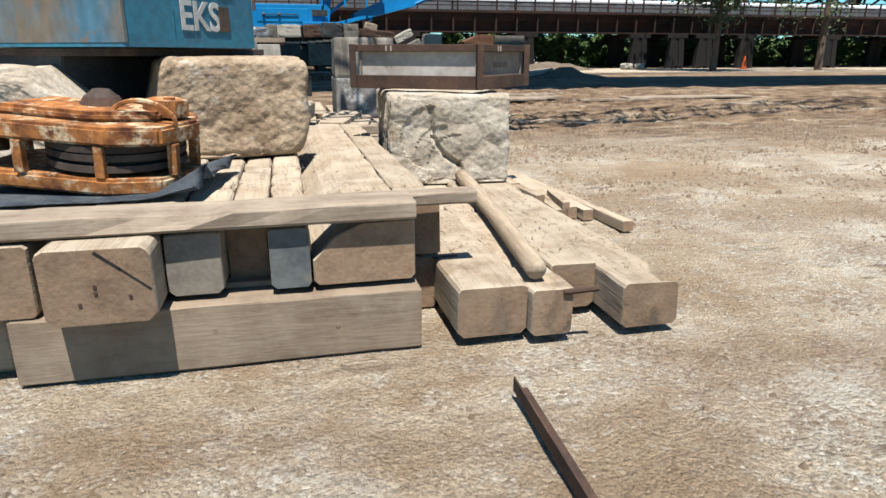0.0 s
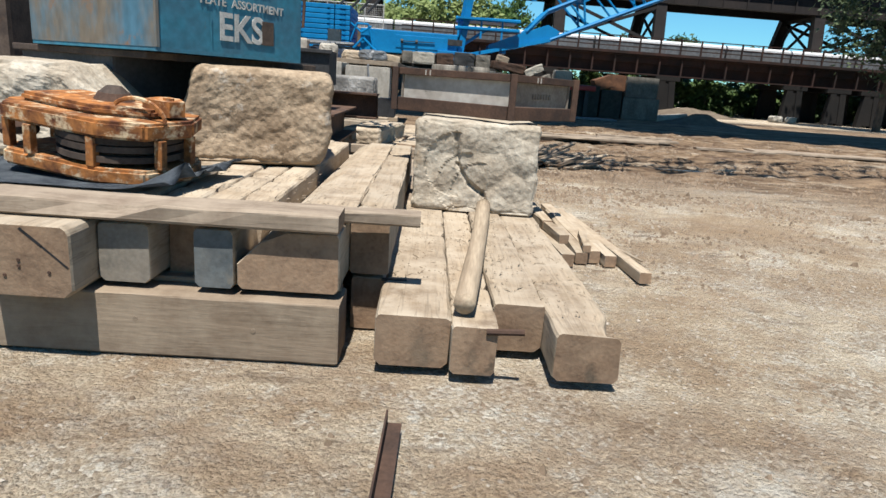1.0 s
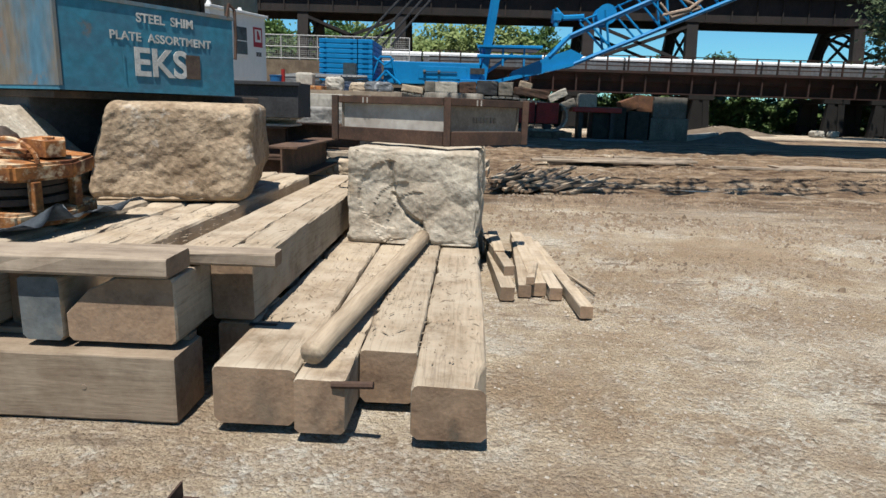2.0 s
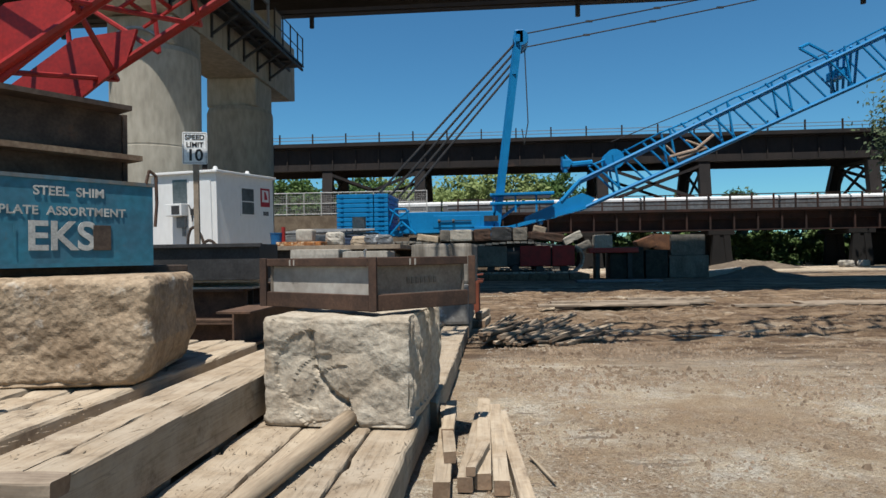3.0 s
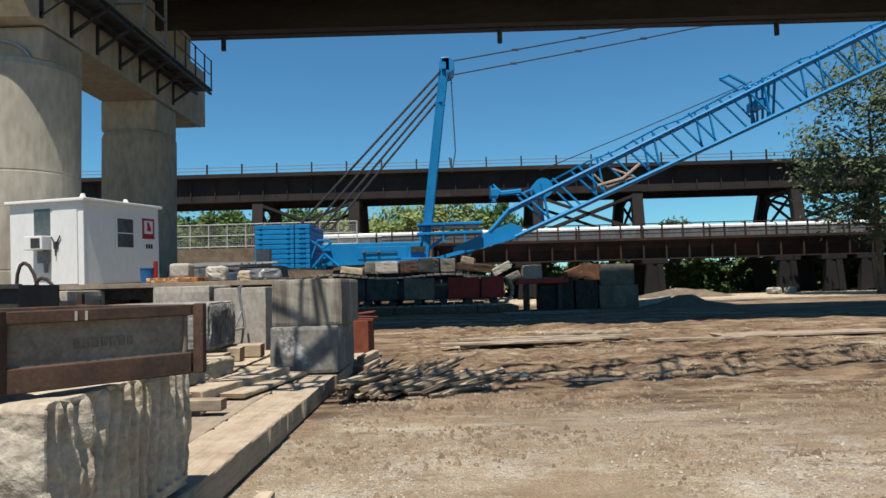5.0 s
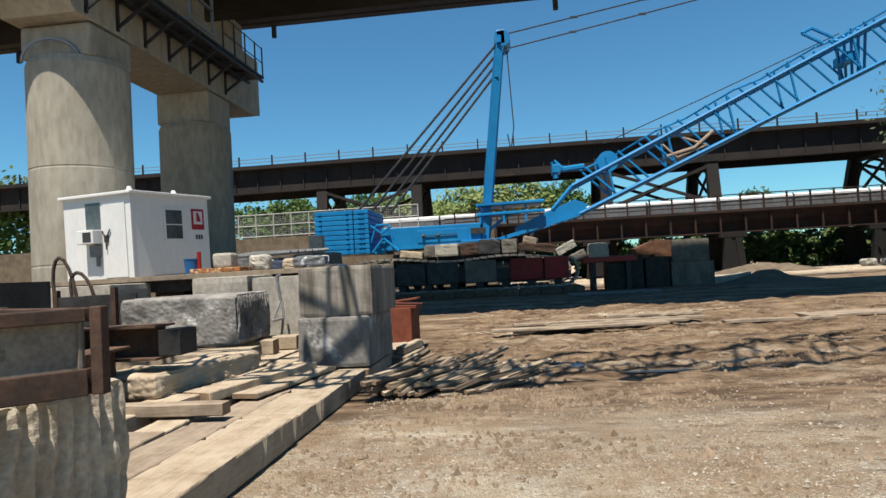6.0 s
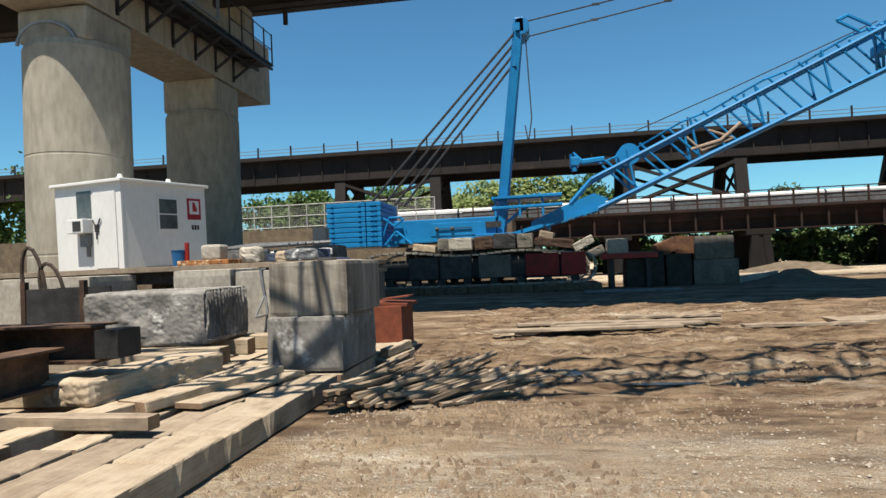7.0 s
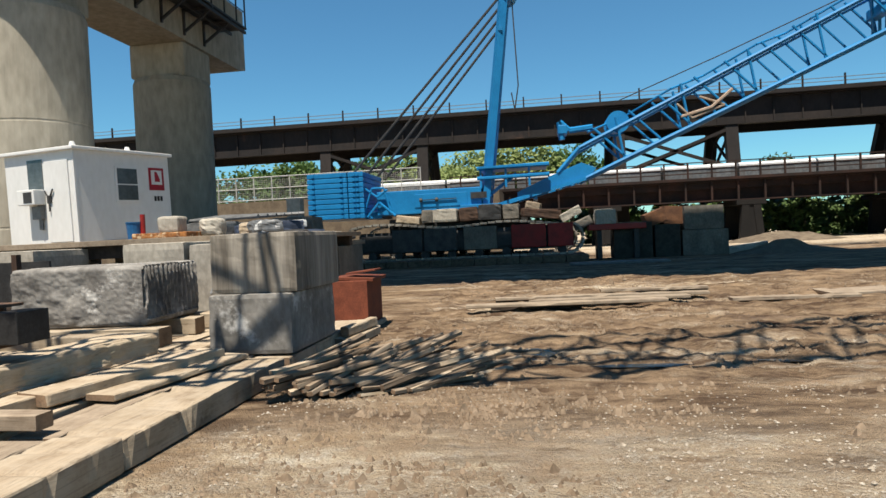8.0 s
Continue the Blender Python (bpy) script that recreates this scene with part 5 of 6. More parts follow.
# black bars drawn for a split, nails and bolts in the timber ends
crack = bmesh.new()
bar(crack, (-0.745, 2.961, 0.685), (-0.645, 2.961, 0.6), 0.006, 0.013)
bar(crack, (-0.65, 2.961, 0.605), (-0.53, 2.961, 0.5), 0.006, 0.009)
single("iron_strap", crack, BLACK, pose(0, 0, 0), "thin black bars drawn for the split across a timber end", "strap")
for i, (x, z) in enumerate(((-0.76, 0.53), (-0.76, 0.5), (-0.62, 0.475), (-0.83, 0.45))):
    single("nail", rod(bmesh.new(), (0, -0.008, 0), (0, 0.02, 0), 0.008, 8), RUST, pose(x, 2.962, z), "rusty nail in a timber end", "nail", "nails")
for i, (x, y, z) in enumerate(((-0.3, 3.125, 0.2), (0.3, 3.125, 0.17))):
    single("bolt", rod(bmesh.new(), (0, -0.006, 0), (0, 0.02, 0), 0.013, 10), SILL, pose(x, y, z), "dusty bolt head in a timber", "bolt", "bolts")
# planks laid across the front edge
lay_cross(-2.6, 0.72, 3.14, 3.4, 0.705, 0.80, 40, "long thick plank lying across the timber ends", "planks", WOODX, 0.4, "plank")
lay_cross(0.3, 1.13, 3.44, 3.56, 0.70, 0.775, 41, "thick plank end sticking out past the stack", "planks", WOODX, 0, "plank")

# low timbers on the ground beside the stack
LOWER = "heavy square timber lying on the gravel beside the stack"
for i, y in enumerate((3.55, 5.6)):
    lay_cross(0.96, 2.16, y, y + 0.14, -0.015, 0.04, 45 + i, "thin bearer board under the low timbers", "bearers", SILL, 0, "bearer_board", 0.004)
lay_timber(0.93, 1.32, 3.08, 6.3, 0.04, 0.325, 50, LOWER, "low timbers", wane=0.02)
lay_timber(1.325, 1.56, 3.02, 6.2, 0.04, 0.305, 51, LOWER, "low timbers", wane=0.016)
lay_timber(1.565, 1.855, 3.36, 6.2, 0.04, 0.325, 52, LOWER, "low timbers", wane=0.016)
lay_timber(1.86, 2.2, 3.01, 6.9, 0.04, 0.305, 53, LOWER, "low timbers", wane=0.015)
lay_timber(0.8, 1.18, 6.35, 9.6, 0.0, 0.3, 54, LOWER, "low timbers", top=WOODX)
lay_timber(1.2, 1.66, 6.25, 10.05, 0.0, 0.27, 55, LOWER, "low timbers", top=WOODX)
lay_timber(1.68, 2.26, 6.95, 10.1, 0.0, 0.28, 56, LOWER, "low timbers")
lay_timber(1.62, 2.24, 10.14, 13.3, 0.0, 0.25, 57, LOWER, "low timbers")
lay_timber(1.2, 1.6, 10.2, 13.4, 0.0, 0.24, 58, LOWER, "low timbers", top=WOODX)
lay_timber(0.78, 1.14, 9.7, 13.3, 0.0, 0.27, 59, LOWER, "low timbers", turn=2)
lay_timber(1.75, 2.25, 13.45, 17.0, 0.0, 0.22, 60, LOWER, "low timbers")
lay_timber(1.1, 1.7, 13.45, 17.0, 0.0, 0.24, 61, LOWER, "low timbers")
lay_timber(0.1, 0.5, 9.6, 13.0, 0.0, 0.34, 62, LOWER, "low timbers", turn=-3)
lay_timber(0.55, 0.82, 10.4, 13.2, 0.0, 0.4, 63, LOWER, "low timbers", turn=-6)
single("iron_pin", rod(bmesh.new(), (1.5, 3.02, 0.285), (1.69, 3.0, 0.3), 0.018, 8), RUST, pose(0, 0, 0), "rusty iron pin sticking out of a timber", "pin")
# flat black bar drawn for a slot in the timber's top
slot = bmesh.new()
box(slot, 0.92, 1.07, 3.63, 3.66, 0.325, 0.334)
single("iron_staple", slot, BLACK, pose(0, 0, 0), "black bar drawn for a slot in a timber", "staple")
# round pole lying askew on them
bm = bmesh.new()
rings = []
for k in range(15):
    f = k / 14
    rr = 0.058 + 0.006 * f + 0.002 * math.sin(9 * f)
    rings.append([bm.verts.new((rr * math.cos(a) + 0.012 * math.sin(3.0 * f), 2.75 * f, rr * math.sin(a))) for a in np.linspace(0, 2 * math.pi, 20, endpoint=False)])
for r0, r1 in zip(rings, rings[1:]):
    for i in range(20):
        bm.faces.new((r0[i], r0[(i + 1) % 20], r1[(i + 1) % 20], r1[i]))
for ring in (rings[0], rings[-1]):
    bm.faces.new(ring)
single("wooden_pole", bm, POLE, pose(1.385, 3.14, 0.385, 0.3, 0, -6.5), "thick pale wooden pole lying across the timbers", "pole", smooth=True)

# splinters, bark and grit lying on the timbers
rnd = random.Random(61)
gv, gf = [], []
for i in range(1100):
    if i < 800:
        x, y, z = rnd.uniform(0.95, 2.18), rnd.uniform(3.2, 6.0), 0.335
        z = 0.326 if x < 1.32 else 0.307 if x < 1.56 else 0.336 if x < 1.82 else 0.306
        if 1.56 < x < 1.86 and y < 3.45:
            continue
    else:
        x, y, z = rnd.uniform(-0.5, 0.9), rnd.uniform(3.7, 5.2), 0.69
    long_ = rnd.random() < 0.3
    s, l, a_ = rnd.uniform(0.003, 0.008), rnd.uniform(1.0, 1.6) if not long_ else rnd.uniform(3, 7), rnd.gauss(1.57, 0.5)
    ca, sa_, k = math.cos(a_) * s, math.sin(a_) * s, len(gv)
    for px, py, pz in ((l, 0, 0), (0, 0.8, 0), (-l, 0, 0), (0, -0.8, 0), (0.1, 0.1, 0.8)):
        gv.append((x + px * ca - py * sa_, y + px * sa_ + py * ca, z + pz * s - 0.001))
    gf += [(k, k + 1, k + 4), (k + 1, k + 2, k + 4), (k + 2, k + 3, k + 4), (k + 3, k, k + 4)]
dm = bpy.data.meshes.new("debris")
dm.from_pydata(gv, [], gf)
dm.materials.append(POLE)
tagged(new("wood_debris", dm), "pale splinters and grit strewn over the timbers", "debris", "", "stuff")

# rusty angle iron on the gravel in front
bm = bmesh.new()
box(bm, -0.035, 0.035, 0, 1.5, 0, 0.008)
box(bm, -0.035, -0.027, 0, 1.5, 0.008, 0.07)
single("angle_iron", bm, RUST, pose(1.02, 1.0, 0.012, 1.0, 0, -2), "rusty angle iron lying on the gravel", "angle iron")

# small loose square timbers at the stone's foot
for i, (x, y, z, l, tn, w) in enumerate(((2.43, 5.38, 0.0, 1.75, 3, 0.12), (2.58, 5.5, 0.0, 2.0, -2, 0.11), (2.70, 5.55, 0.0, 2.3, 1, 0.12), (2.83, 5.45, 0.0, 2.2, 1.5, 0.11), (3.0, 5.0, 0.0, 2.4, 4, 0.1), (2.46, 5.75, 0.115, 1.5, 6, 0.09), (2.4, 6.3, 0.12, 1.0, 2, 0.1), (3.2, 5.7, 0.0, 0.6, 14, 0.02), (2.62, 5.5, 0.11, 0.6, -8, 0.07))):
    single("small_timber", timber(w, l, w * 0.95, 600 + i, 0.006, 3), (WOOD, WOODEND), pose(x, y, z, 0, 0, tn), "small square grey timber lying loose on the ground", "timber", "small timbers")

# ---- limestone blocks ----
single("stone_block", rough_block(1.16, 1.55, 0.84, 60, 0.03, 5, 0.06, 0.045, ((-0.2, 0.3), (-0.17, 0.02), (-0.05, -0.16), (0.08, -0.24), (0.16, -0.42))), STONE, pose(1.64, 6.66, 0.315, 0, 0, -3), "pale rough-hewn limestone block resting on low timbers", "stone block", "limestone blocks")
bm = rough_block(1.3, 1.3, 0.8, 60, 0.032, 9, 0.085)
for v in bm.verts:
    if v.co.x < -0.12:
        v.co.x += 0.17 * (v.co.z / 0.79) ** 1.5 * min(1, (-v.co.x - 0.12) / 0.4)
    if v.co.x > 0.3 and v.co.z < 0.3:
        v.co.x -= 0.09 * (0.3 - v.co.z) / 0.3
single("stone_block", bm, STONETAN, pose(-0.45, 6.1, 0.69, 0, 0, 12), "tan pitted limestone block with rounded corners on the timber deck", "stone block", "limestone blocks")
bm = rough_block(1.25, 0.8, 0.74, 30, 0.06, 21, 0.12)
for v in bm.verts:
    if v.co.x > 0.15:
        v.co.z *= 1 - 0.75 * min(1, (v.co.x - 0.15) / 0.6)
single("stone_block", bm, STONE, pose(-1.72, 5.37, 0.69, 0, 0, 0), "pale limestone block with a sloping broken side", "stone block", "limestone blocks")
single("stone_block", rough_block(2.05, 1.6, 0.86, 50, 0.035, 33, 0.07, 0.08), STONEGREY, pose(-1.1, 14.75, 0.6, 0, 0, 3), "long grey stone block with a jagged split end", "stone block", "limestone blocks")

# ---- rusted pulley block on its rubber mat ----
mt = bmesh.new()
n = 26
for j in range(n):
    for i in range(n):
        u, v = i / (n - 1) - 0.5, j / (n - 1) - 0.5
        z = 0.018 + 0.03 * abs(noise.noise(Vector((u * 5, v * 5, 1)))) + (0.13 * max(0, u - 0.32) / 0.18 * (0.6 + noise.noise(Vector((v * 6, 3, 1)))) if u > 0.32 else 0)
        mt.verts.new((u * 1.75, v * 1.25 * (1 - 0.3 * max(0, u)), z))
mt.verts.ensure_lookup_table()
for j in range(n - 1):
    for i in range(n - 1):
        mt.faces.new((mt.verts[j * n + i], mt.verts[j * n + i + 1], mt.verts[(j + 1) * n + i + 1], mt.verts[(j + 1) * n + i]))
bmesh.ops.solidify(mt, geom=mt.faces[:], thickness=0.012)
single("rubber_mat", mt, RUBBER, pose(-1.2, 4.5, 0.69, 0, 0, -9), "crumpled grey rubber mat on the timber deck", "mat", smooth=True)

pb = thing("pulley_block", pose(-1.06, 4.5, 0.75, 3, 4, -14), "large orange-rusted crane pulley block lying on its side", "pulley block")
CHEEK = [(-0.62, -0.18), (-0.5, -0.36), (0.26, -0.42), (0.52, -0.3), (0.62, 0.05), (0.5, 0.34), (-0.4, 0.36), (-0.6, 0.2)]
for z0, z1, k in ((0.0, 0.1, 1.0), (0.29, 0.4, 1.0)):
    bm = bmesh.new()
    prism(bm, [(x * k, y * k) for x, y in CHEEK], z0, z1)
    bmesh.ops.bevel(bm, geom=bm.edges[:], offset=0.018, segments=2, affect="EDGES")
    part("cheek_plate", bm, RUSTORANGE, pb)
bm = bmesh.new()
prism(bm, [(-0.5, -0.2), (0.1, -0.28), (0.44, -0.12), (0.42, 0.14), (-0.4, 0.24)], 0.4, 0.46)
bmesh.ops.bevel(bm, geom=bm.edges[:], offset=0.02, segments=2, affect="EDGES")
part("top_plate", bm, RUSTORANGE, pb, "flaking cream and orange top plate")
for z in (0.15, 0.215, 0.265):
    bm = bmesh.new()
    rod(bm, (0.12, 0, z - 0.02), (0.12, 0, z + 0.02), 0.4, 32)
    rod(bm, (0.12, 0, z - 0.028), (0.12, 0, z + 0.028), 0.34, 32)
    part("sheave", bm, RUSTDARK, pb)
for x, y in ((-0.53, -0.27), (-0.28, -0.36), (0.2, -0.38), (0.54, -0.18), (0.56, 0.1), (-0.56, 0.15), (0.25, 0.3)):
    part("spacer", box(bmesh.new(), x - 0.028, x + 0.028, y - 0.028, y + 0.028, 0.1, 0.29, 0.006), RUSTORANGE, pb)
part("hub", rod(bmesh.new(), (0.02, 0.05, 0.46), (0.02, 0.05, 0.51), 0.13, 16, 0.1), RUST, pb, "brown rusted hub nut")
bm = bmesh.new()
rod(bm, (0.02, 0.05, 0.51), (0.02, 0.05, 0.55), 0.095, 16, 0.05)
part("hub_pin", bm, RUSTDARK, pb)
bm = bmesh.new()
path_rod(bm, [(0.36 + 0.2 * math.cos(a), -0.16, 0.4 + 0.13 * math.sin(a)) for a in np.linspace(0, math.pi * 0.8, 12)], 0.014)
part("lifting_bail", bm, RUSTORANGE, pb)
bm = bmesh.new()
prism(bm, [(0.32, -0.06), (0.52, -0.06), (0.56, 0.05), (0.44, 0.16), (0.32, 0.12)], 0.42, 0.52)
rod(bm, (0.45, 0.03, 0.52), (0.45, 0.03, 0.535), 0.035, 12)
part("shackle_lug", bm, RUSTORANGE, pb)
part("side_hook", rod(bmesh.new(), (-0.6, 0, 0.2), (-0.82, -0.05, 0.14), 0.07, 8, 0.04), RUST, pb)

# ---- blue shim box on its dark base ----
C0, C1 = Vector((-0.95, 5.12)), Vector((-0.13, 6.45))
ang = math.degrees(math.atan2(C1.y - C0.y, C1.x - C0.x))
L0 = (C1 - C0).length
shim = thing("steel_box", pose(C0.x, C0.y, 1.585, 0, 0, ang), "worn blue steel box with white stencilled lettering", "steel box")
for x0, x1, y0, y1 in ((0, L0, 0, 0.03), (0, L0, 1.67, 1.7), (L0 - 0.03, L0, 0.03, 1.67)):
    part("wall", box(bmesh.new(), x0, x1, y0, y1, 0, 0.66), BLUEBOX, shim)
part("bottom", box(bmesh.new(), 0, L0, 0, 1.7, -0.03, 0.0), BLUEBOX, shim)
part("end_wall", box(bmesh.new(), -0.004, 0.03, 0.0, 1.7, 0, 0.66), BLUERUST, shim, "end wall streaked with rust")
bm = bmesh.new()
box(bm, -0.01, L0 + 0.01, -0.012, 0.03, 0.64, 0.67)
box(bm, -0.012, 0.03, 0.0, 1.7, 0.661, 0.675)
part("rim", bm, BLUERUST, shim)
bm = bmesh.new()
box(bm, -0.008, 0.02, -0.008, 0.02, 0, 0.66, 0.002)
part("corner_edge", bm, BLUERUST, shim)
WSTEN = mat("white_stencil_paint", (0.72, 0.72, 0.68), (0.55, 0.56, 0.54), 0.7, 0, 14, 60, 0.0)
letters("STEEL  SHIM", 0.098, pose(0.89, -0.006, 0.55, 90), shim, WSTEN)
letters("PLATE  ASSORTMENT", 0.092, pose(0.86, -0.006, 0.40, 90), shim, WSTEN, space=1.05)
letters("EKS", 0.31, pose(0.83, -0.006, 0.2, 90), shim, WSTEN, 0.003)
bm = bmesh.new()
for x0, x1, z0, z1 in ((0.5, 0.51, 0.09, 0.31),):
    box(bm, x0 - 0.002, x1 - 0.008, -0.012, -0.0085, z0, z1)
part("stencil_bridge", bm, BLUEBOX, shim)
part("burnt_patch", box(bmesh.new(), 1.06, 1.2, -0.01, -0.002, 0.1, 0.3, 0.002), RUSTDARK, shim, "dark burnt patch")
part("load", rough_block(1.1, 1.2, 0.3, 6, 0.06, 90), RUST, shim).location = (0.8, 0.85, 0.0)
bm = bmesh.new()
path_rod(bm, [(L0 - 0.06, 0.0, 0.66), (L0 - 0.03, 0.0, 0.78), (L0 + 0.03, 0.0, 0.74), (L0 + 0.03, -0.01, 0.5), (L0 + 0.01, -0.015, 0.3)], 0.014)
part("lifting_hook", bm, RUST, shim)
base = thing("steel_tank", pose(C0.x, C0.y, 0.69, 0, 0, ang), "dark grey steel tank under the blue box", "tank")
part("shell", box(bmesh.new(), 0.1, L0 + 0.4, 0.72, 2.1, 0, 0.86, 0.03), mat("dark_grey_tank", (0.1, 0.1, 0.105), (0.06, 0.06, 0.065), 0.6, 0.2, 2.5, 30, 0.15, (1, 1, 1), (0.2, 0.2, 0.2), 0.2, 2.0), base)
part("lip", box(bmesh.new(), 0.05, L0 + 0.45, 0.2, 2.15, 0.802, 0.86, 0.01), RUSTDARK, base)
part("lip", box(bmesh.new(), 0.05, L0 + 0.45, 0.6, 0.72, 0.0, 0.05, 0.01), RUSTDARK, base)
# dark girder lying on the box
gd = thing("rusty_girder", pose(C0.x, C0.y, 2.26, 0, 0, ang), "dark rusted plate girder lying across the blue box", "girder")
bm = bmesh.new()
box(bm, 0.02, L0 - 0.1, 0.32, 0.38, 0.0, 0.62)
box(bm, 0.02, L0 - 0.1, 1.25, 1.3, 0.0, 0.62)
part("web", bm, RUSTDARK, gd)
part("flange", box(bmesh.new(), 0.02, L0 - 0.02, 0.12, 1.5, 0.2, 0.245), DUSTYFLANGE, gd, "lighter dusty brown flange")
part("flange", box(bmesh.new(), 0.02, L0 - 0.12, 0.1, 1.5, 0.62, 0.66), RUSTDARK, gd)
part("end_plate", box(bmesh.new(), L0 - 0.1, L0 - 0.06, 0.3, 1.4, 0.0, 0.62), RUSTDARK, gd)

# ---- rusty steel frame on the pale stone ----
fr = thing("welded_crib", pose(1.88, 5.93, 1.185), "rusty welded steel beam frame with dusty pale webs on the stone", "steel crib")


def channel_side(a, b, name_mat):
    a, b = Vector(a), Vector(b)
    d = (b - a).normalized()
    m = Matrix.Translation((a.x, a.y, 0)) @ Matrix.Rotation(math.atan2(d.y, d.x), 4, "Z")
    l = (b - a).length
    part("web", box(bmesh.new(), 0.045, l - 0.045, 0.05, 0.065, 0.12, 0.37, 0, m), name_mat, fr, "dusty pale web panel")
    bm = bmesh.new()
    box(bm, 0.045, l - 0.045, 0.0, 0.1, 0.0, 0.125, 0.006, m)
    part("lower_flange", bm, RUST, fr)
    part("upper_flange", box(bmesh.new(), 0.045, l - 0.045, 0.0, 0.1, 0.345, 0.41, 0.006, m), RUST, fr)
    for k in (0.35, 0.4):
        part("weld_mark", box(bmesh.new(), k, k + 0.012, -0.006, 0.0, 0.35, 0.4, 0, m), PANEL, fr)


PL, PR, PB = (-1.1, 0.68), (0.72, 0.72), (-0.38, 1.4)
# the dusty web again, darkened for the sides turned from the sun
PANELSHADE = mat("shaded_dusty_web", (0.36, 0.31, 0.25), (0.25, 0.2, 0.16), 0.8, 0.1, 3, 40, 0.2, (1, 1, 1), (0.12, 0.08, 0.06), 0.2, 3.0, 0.05, 0.004)
PANELDARK = mat("faded_stencil", (0.2, 0.17, 0.14), (0.14, 0.115, 0.09))
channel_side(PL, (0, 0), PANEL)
channel_side((0, 0), PR, PANELSHADE)
channel_side(PR, PB, PANELSHADE)
channel_side(PB, PL, PANELSHADE)
for x, y in (PL, (0, 0), PR, PB):
    part("corner_post", box(bmesh.new(), x - 0.03, x + 0.03, y - 0.012, y + 0.048, 0.0, 0.415, 0.006), RUST, fr)
m = Matrix.Rotation(math.atan2(0.72, 0.72), 4, "Z")
bm2 = bmesh.new()
for k in range(7):
    box(bm2, 0.36 + 0.045 * k, 0.39 + 0.045 * k, 0.044, 0.0495, 0.2, 0.25, 0, m)
part("stencil_mark", bm2, PANELDARK, fr, "faded dark stencil marks")

# ---- speed limit sign ----
sign = thing("speed_limit_sign", pose(-1.55, 10.16, 0.0, 0, 0, 14), "small white speed limit sign on a leaning wooden post", "sign")
bm = bmesh.new()
bar(bm, (0.03, 0.05, 0.0), (0.0, 0.05, 3.4), 0.085, 0.07)
part("post", bm, WOODX, sign)
bm = bmesh.new()
r, w, h = 0.026, 0.174, 0.235
outl = []
for cx, cy, a0 in ((w - r, h - r, 0), (-w + r, h - r, 90), (-w + r, -h + r, 180), (w - r, -h + r, 270)):
    outl += [(cx + r * math.cos(radians(a0 + a)), cy + r * math.sin(radians(a0 + a))) for a in (0, 30, 60, 90)]
SM = pose(0, 0, 3.21, 90)
prism(bm, outl, -0.003, 0.003, SM)
part("plate", bm, ALU, sign)
bm = bmesh.new()
for x0, x1, y0, y1 in ((-0.161, 0.161, 0.213, 0.219), (-0.161, 0.161, -0.219, -0.213), (-0.161, -0.155, -0.213, 0.213), (0.155, 0.161, -0.213, 0.213)):
    box(bm, x0, x1, y0, y1, 0.003, 0.005, 0, SM)
part("border", bm, BLACK, sign)
letters("SPEED", 0.102, pose(0, -0.006, 3.21 + 0.155, 90), sign, BLACK)
letters("LIMIT", 0.102, pose(0, -0.006, 3.21 + 0.045, 90), sign, BLACK)
letters("10", 0.235, pose(0, -0.006, 3.21 - 0.11, 90), sign, BLACK, 0.003)

# ---- steel bins and beams behind the deck ----
binn = thing("steel_bin", pose(-1.5, 9.72, 1.345), "black open-topped steel bin on stacked beams", "bin")
for q in ((-1.2, 1.2, -0.35, -0.31), (-1.2, 1.2, 0.31, 0.35), (-1.2, -1.16, -0.31, 0.31), (1.16, 1.2, -0.31, 0.31)):
    part("side", box(bmesh.new(), *q, 0, 0.44), STEELDARK, binn)
part("bottom", box(bmesh.new(), -1.2, 1.2, -0.35, 0.35, -0.03, 0), STEELDARK, binn)
part("rim", box(bmesh.new(), -1.24, 1.24, -0.41, -0.35, 0.4, 0.45, 0.005), STEELDARK, binn)


def ibeam(x0, x1, y, z, w, h, m_, label, tn=0.0, along="x"):
    t = thing("steel_beam", pose(x0, y, z, 0, 0, tn + (90 if along == "y" else 0)), label, "steel beam", "steel beams")
    l = x1 - x0
    part("web", box(bmesh.new(), 0, l, -0.012, 0.012, 0.03, h - 0.03), m_, t)
    part("lower_flange", box(bmesh.new(), 0, l, -w / 2, w / 2, 0, 0.03, 0.004), m_, t)
    part("upper_flange", box(bmesh.new(), 0, l, -w / 2, w / 2, h - 0.03, h, 0.004), m_, t)
    return t


ibeam(-2.9, -0.42, 9.72, 1.19, 0.6, 0.12, CONCPALE, "pale dusty flat beam under the black bin")
ibeam(-2.8, -0.55, 9.58, 0.755, 0.3, 0.43, BEAMBROWN, "dark rusty steel beam stacked under the bin")
ibeam(-2.8, -0.62, 9.95, 0.755, 0.3, 0.43, BEAMBROWN, "dark rusty steel beam stacked under the bin")
ibeam(-2.9, -0.56, 9.58, 0.345, 0.3, 0.4, BEAMBROWN, "brown rusty steel beam lying on timbers")
ibeam(-2.9, -0.6, 9.98, 0.345, 0.3, 0.4, BEAMBROWN, "dark rusty steel beam lying on timbers")
ibeam(0, 2.6, -0.1, 0, 0.42, 0.42, BEAMBROWN, "brown rusty steel beam end on the timber deck", 0, "y").matrix_world = pose(-0.3, 8.5, 0.55, 0, 0, 90)
ibeam(0, 3.0, 0, 0, 0.45, 0.42, BEAMBROWN, "brown rusty steel beam beside the timbers", 0).matrix_world = pose(-2.75, 11.35, 0.78, 0, 0, -1)
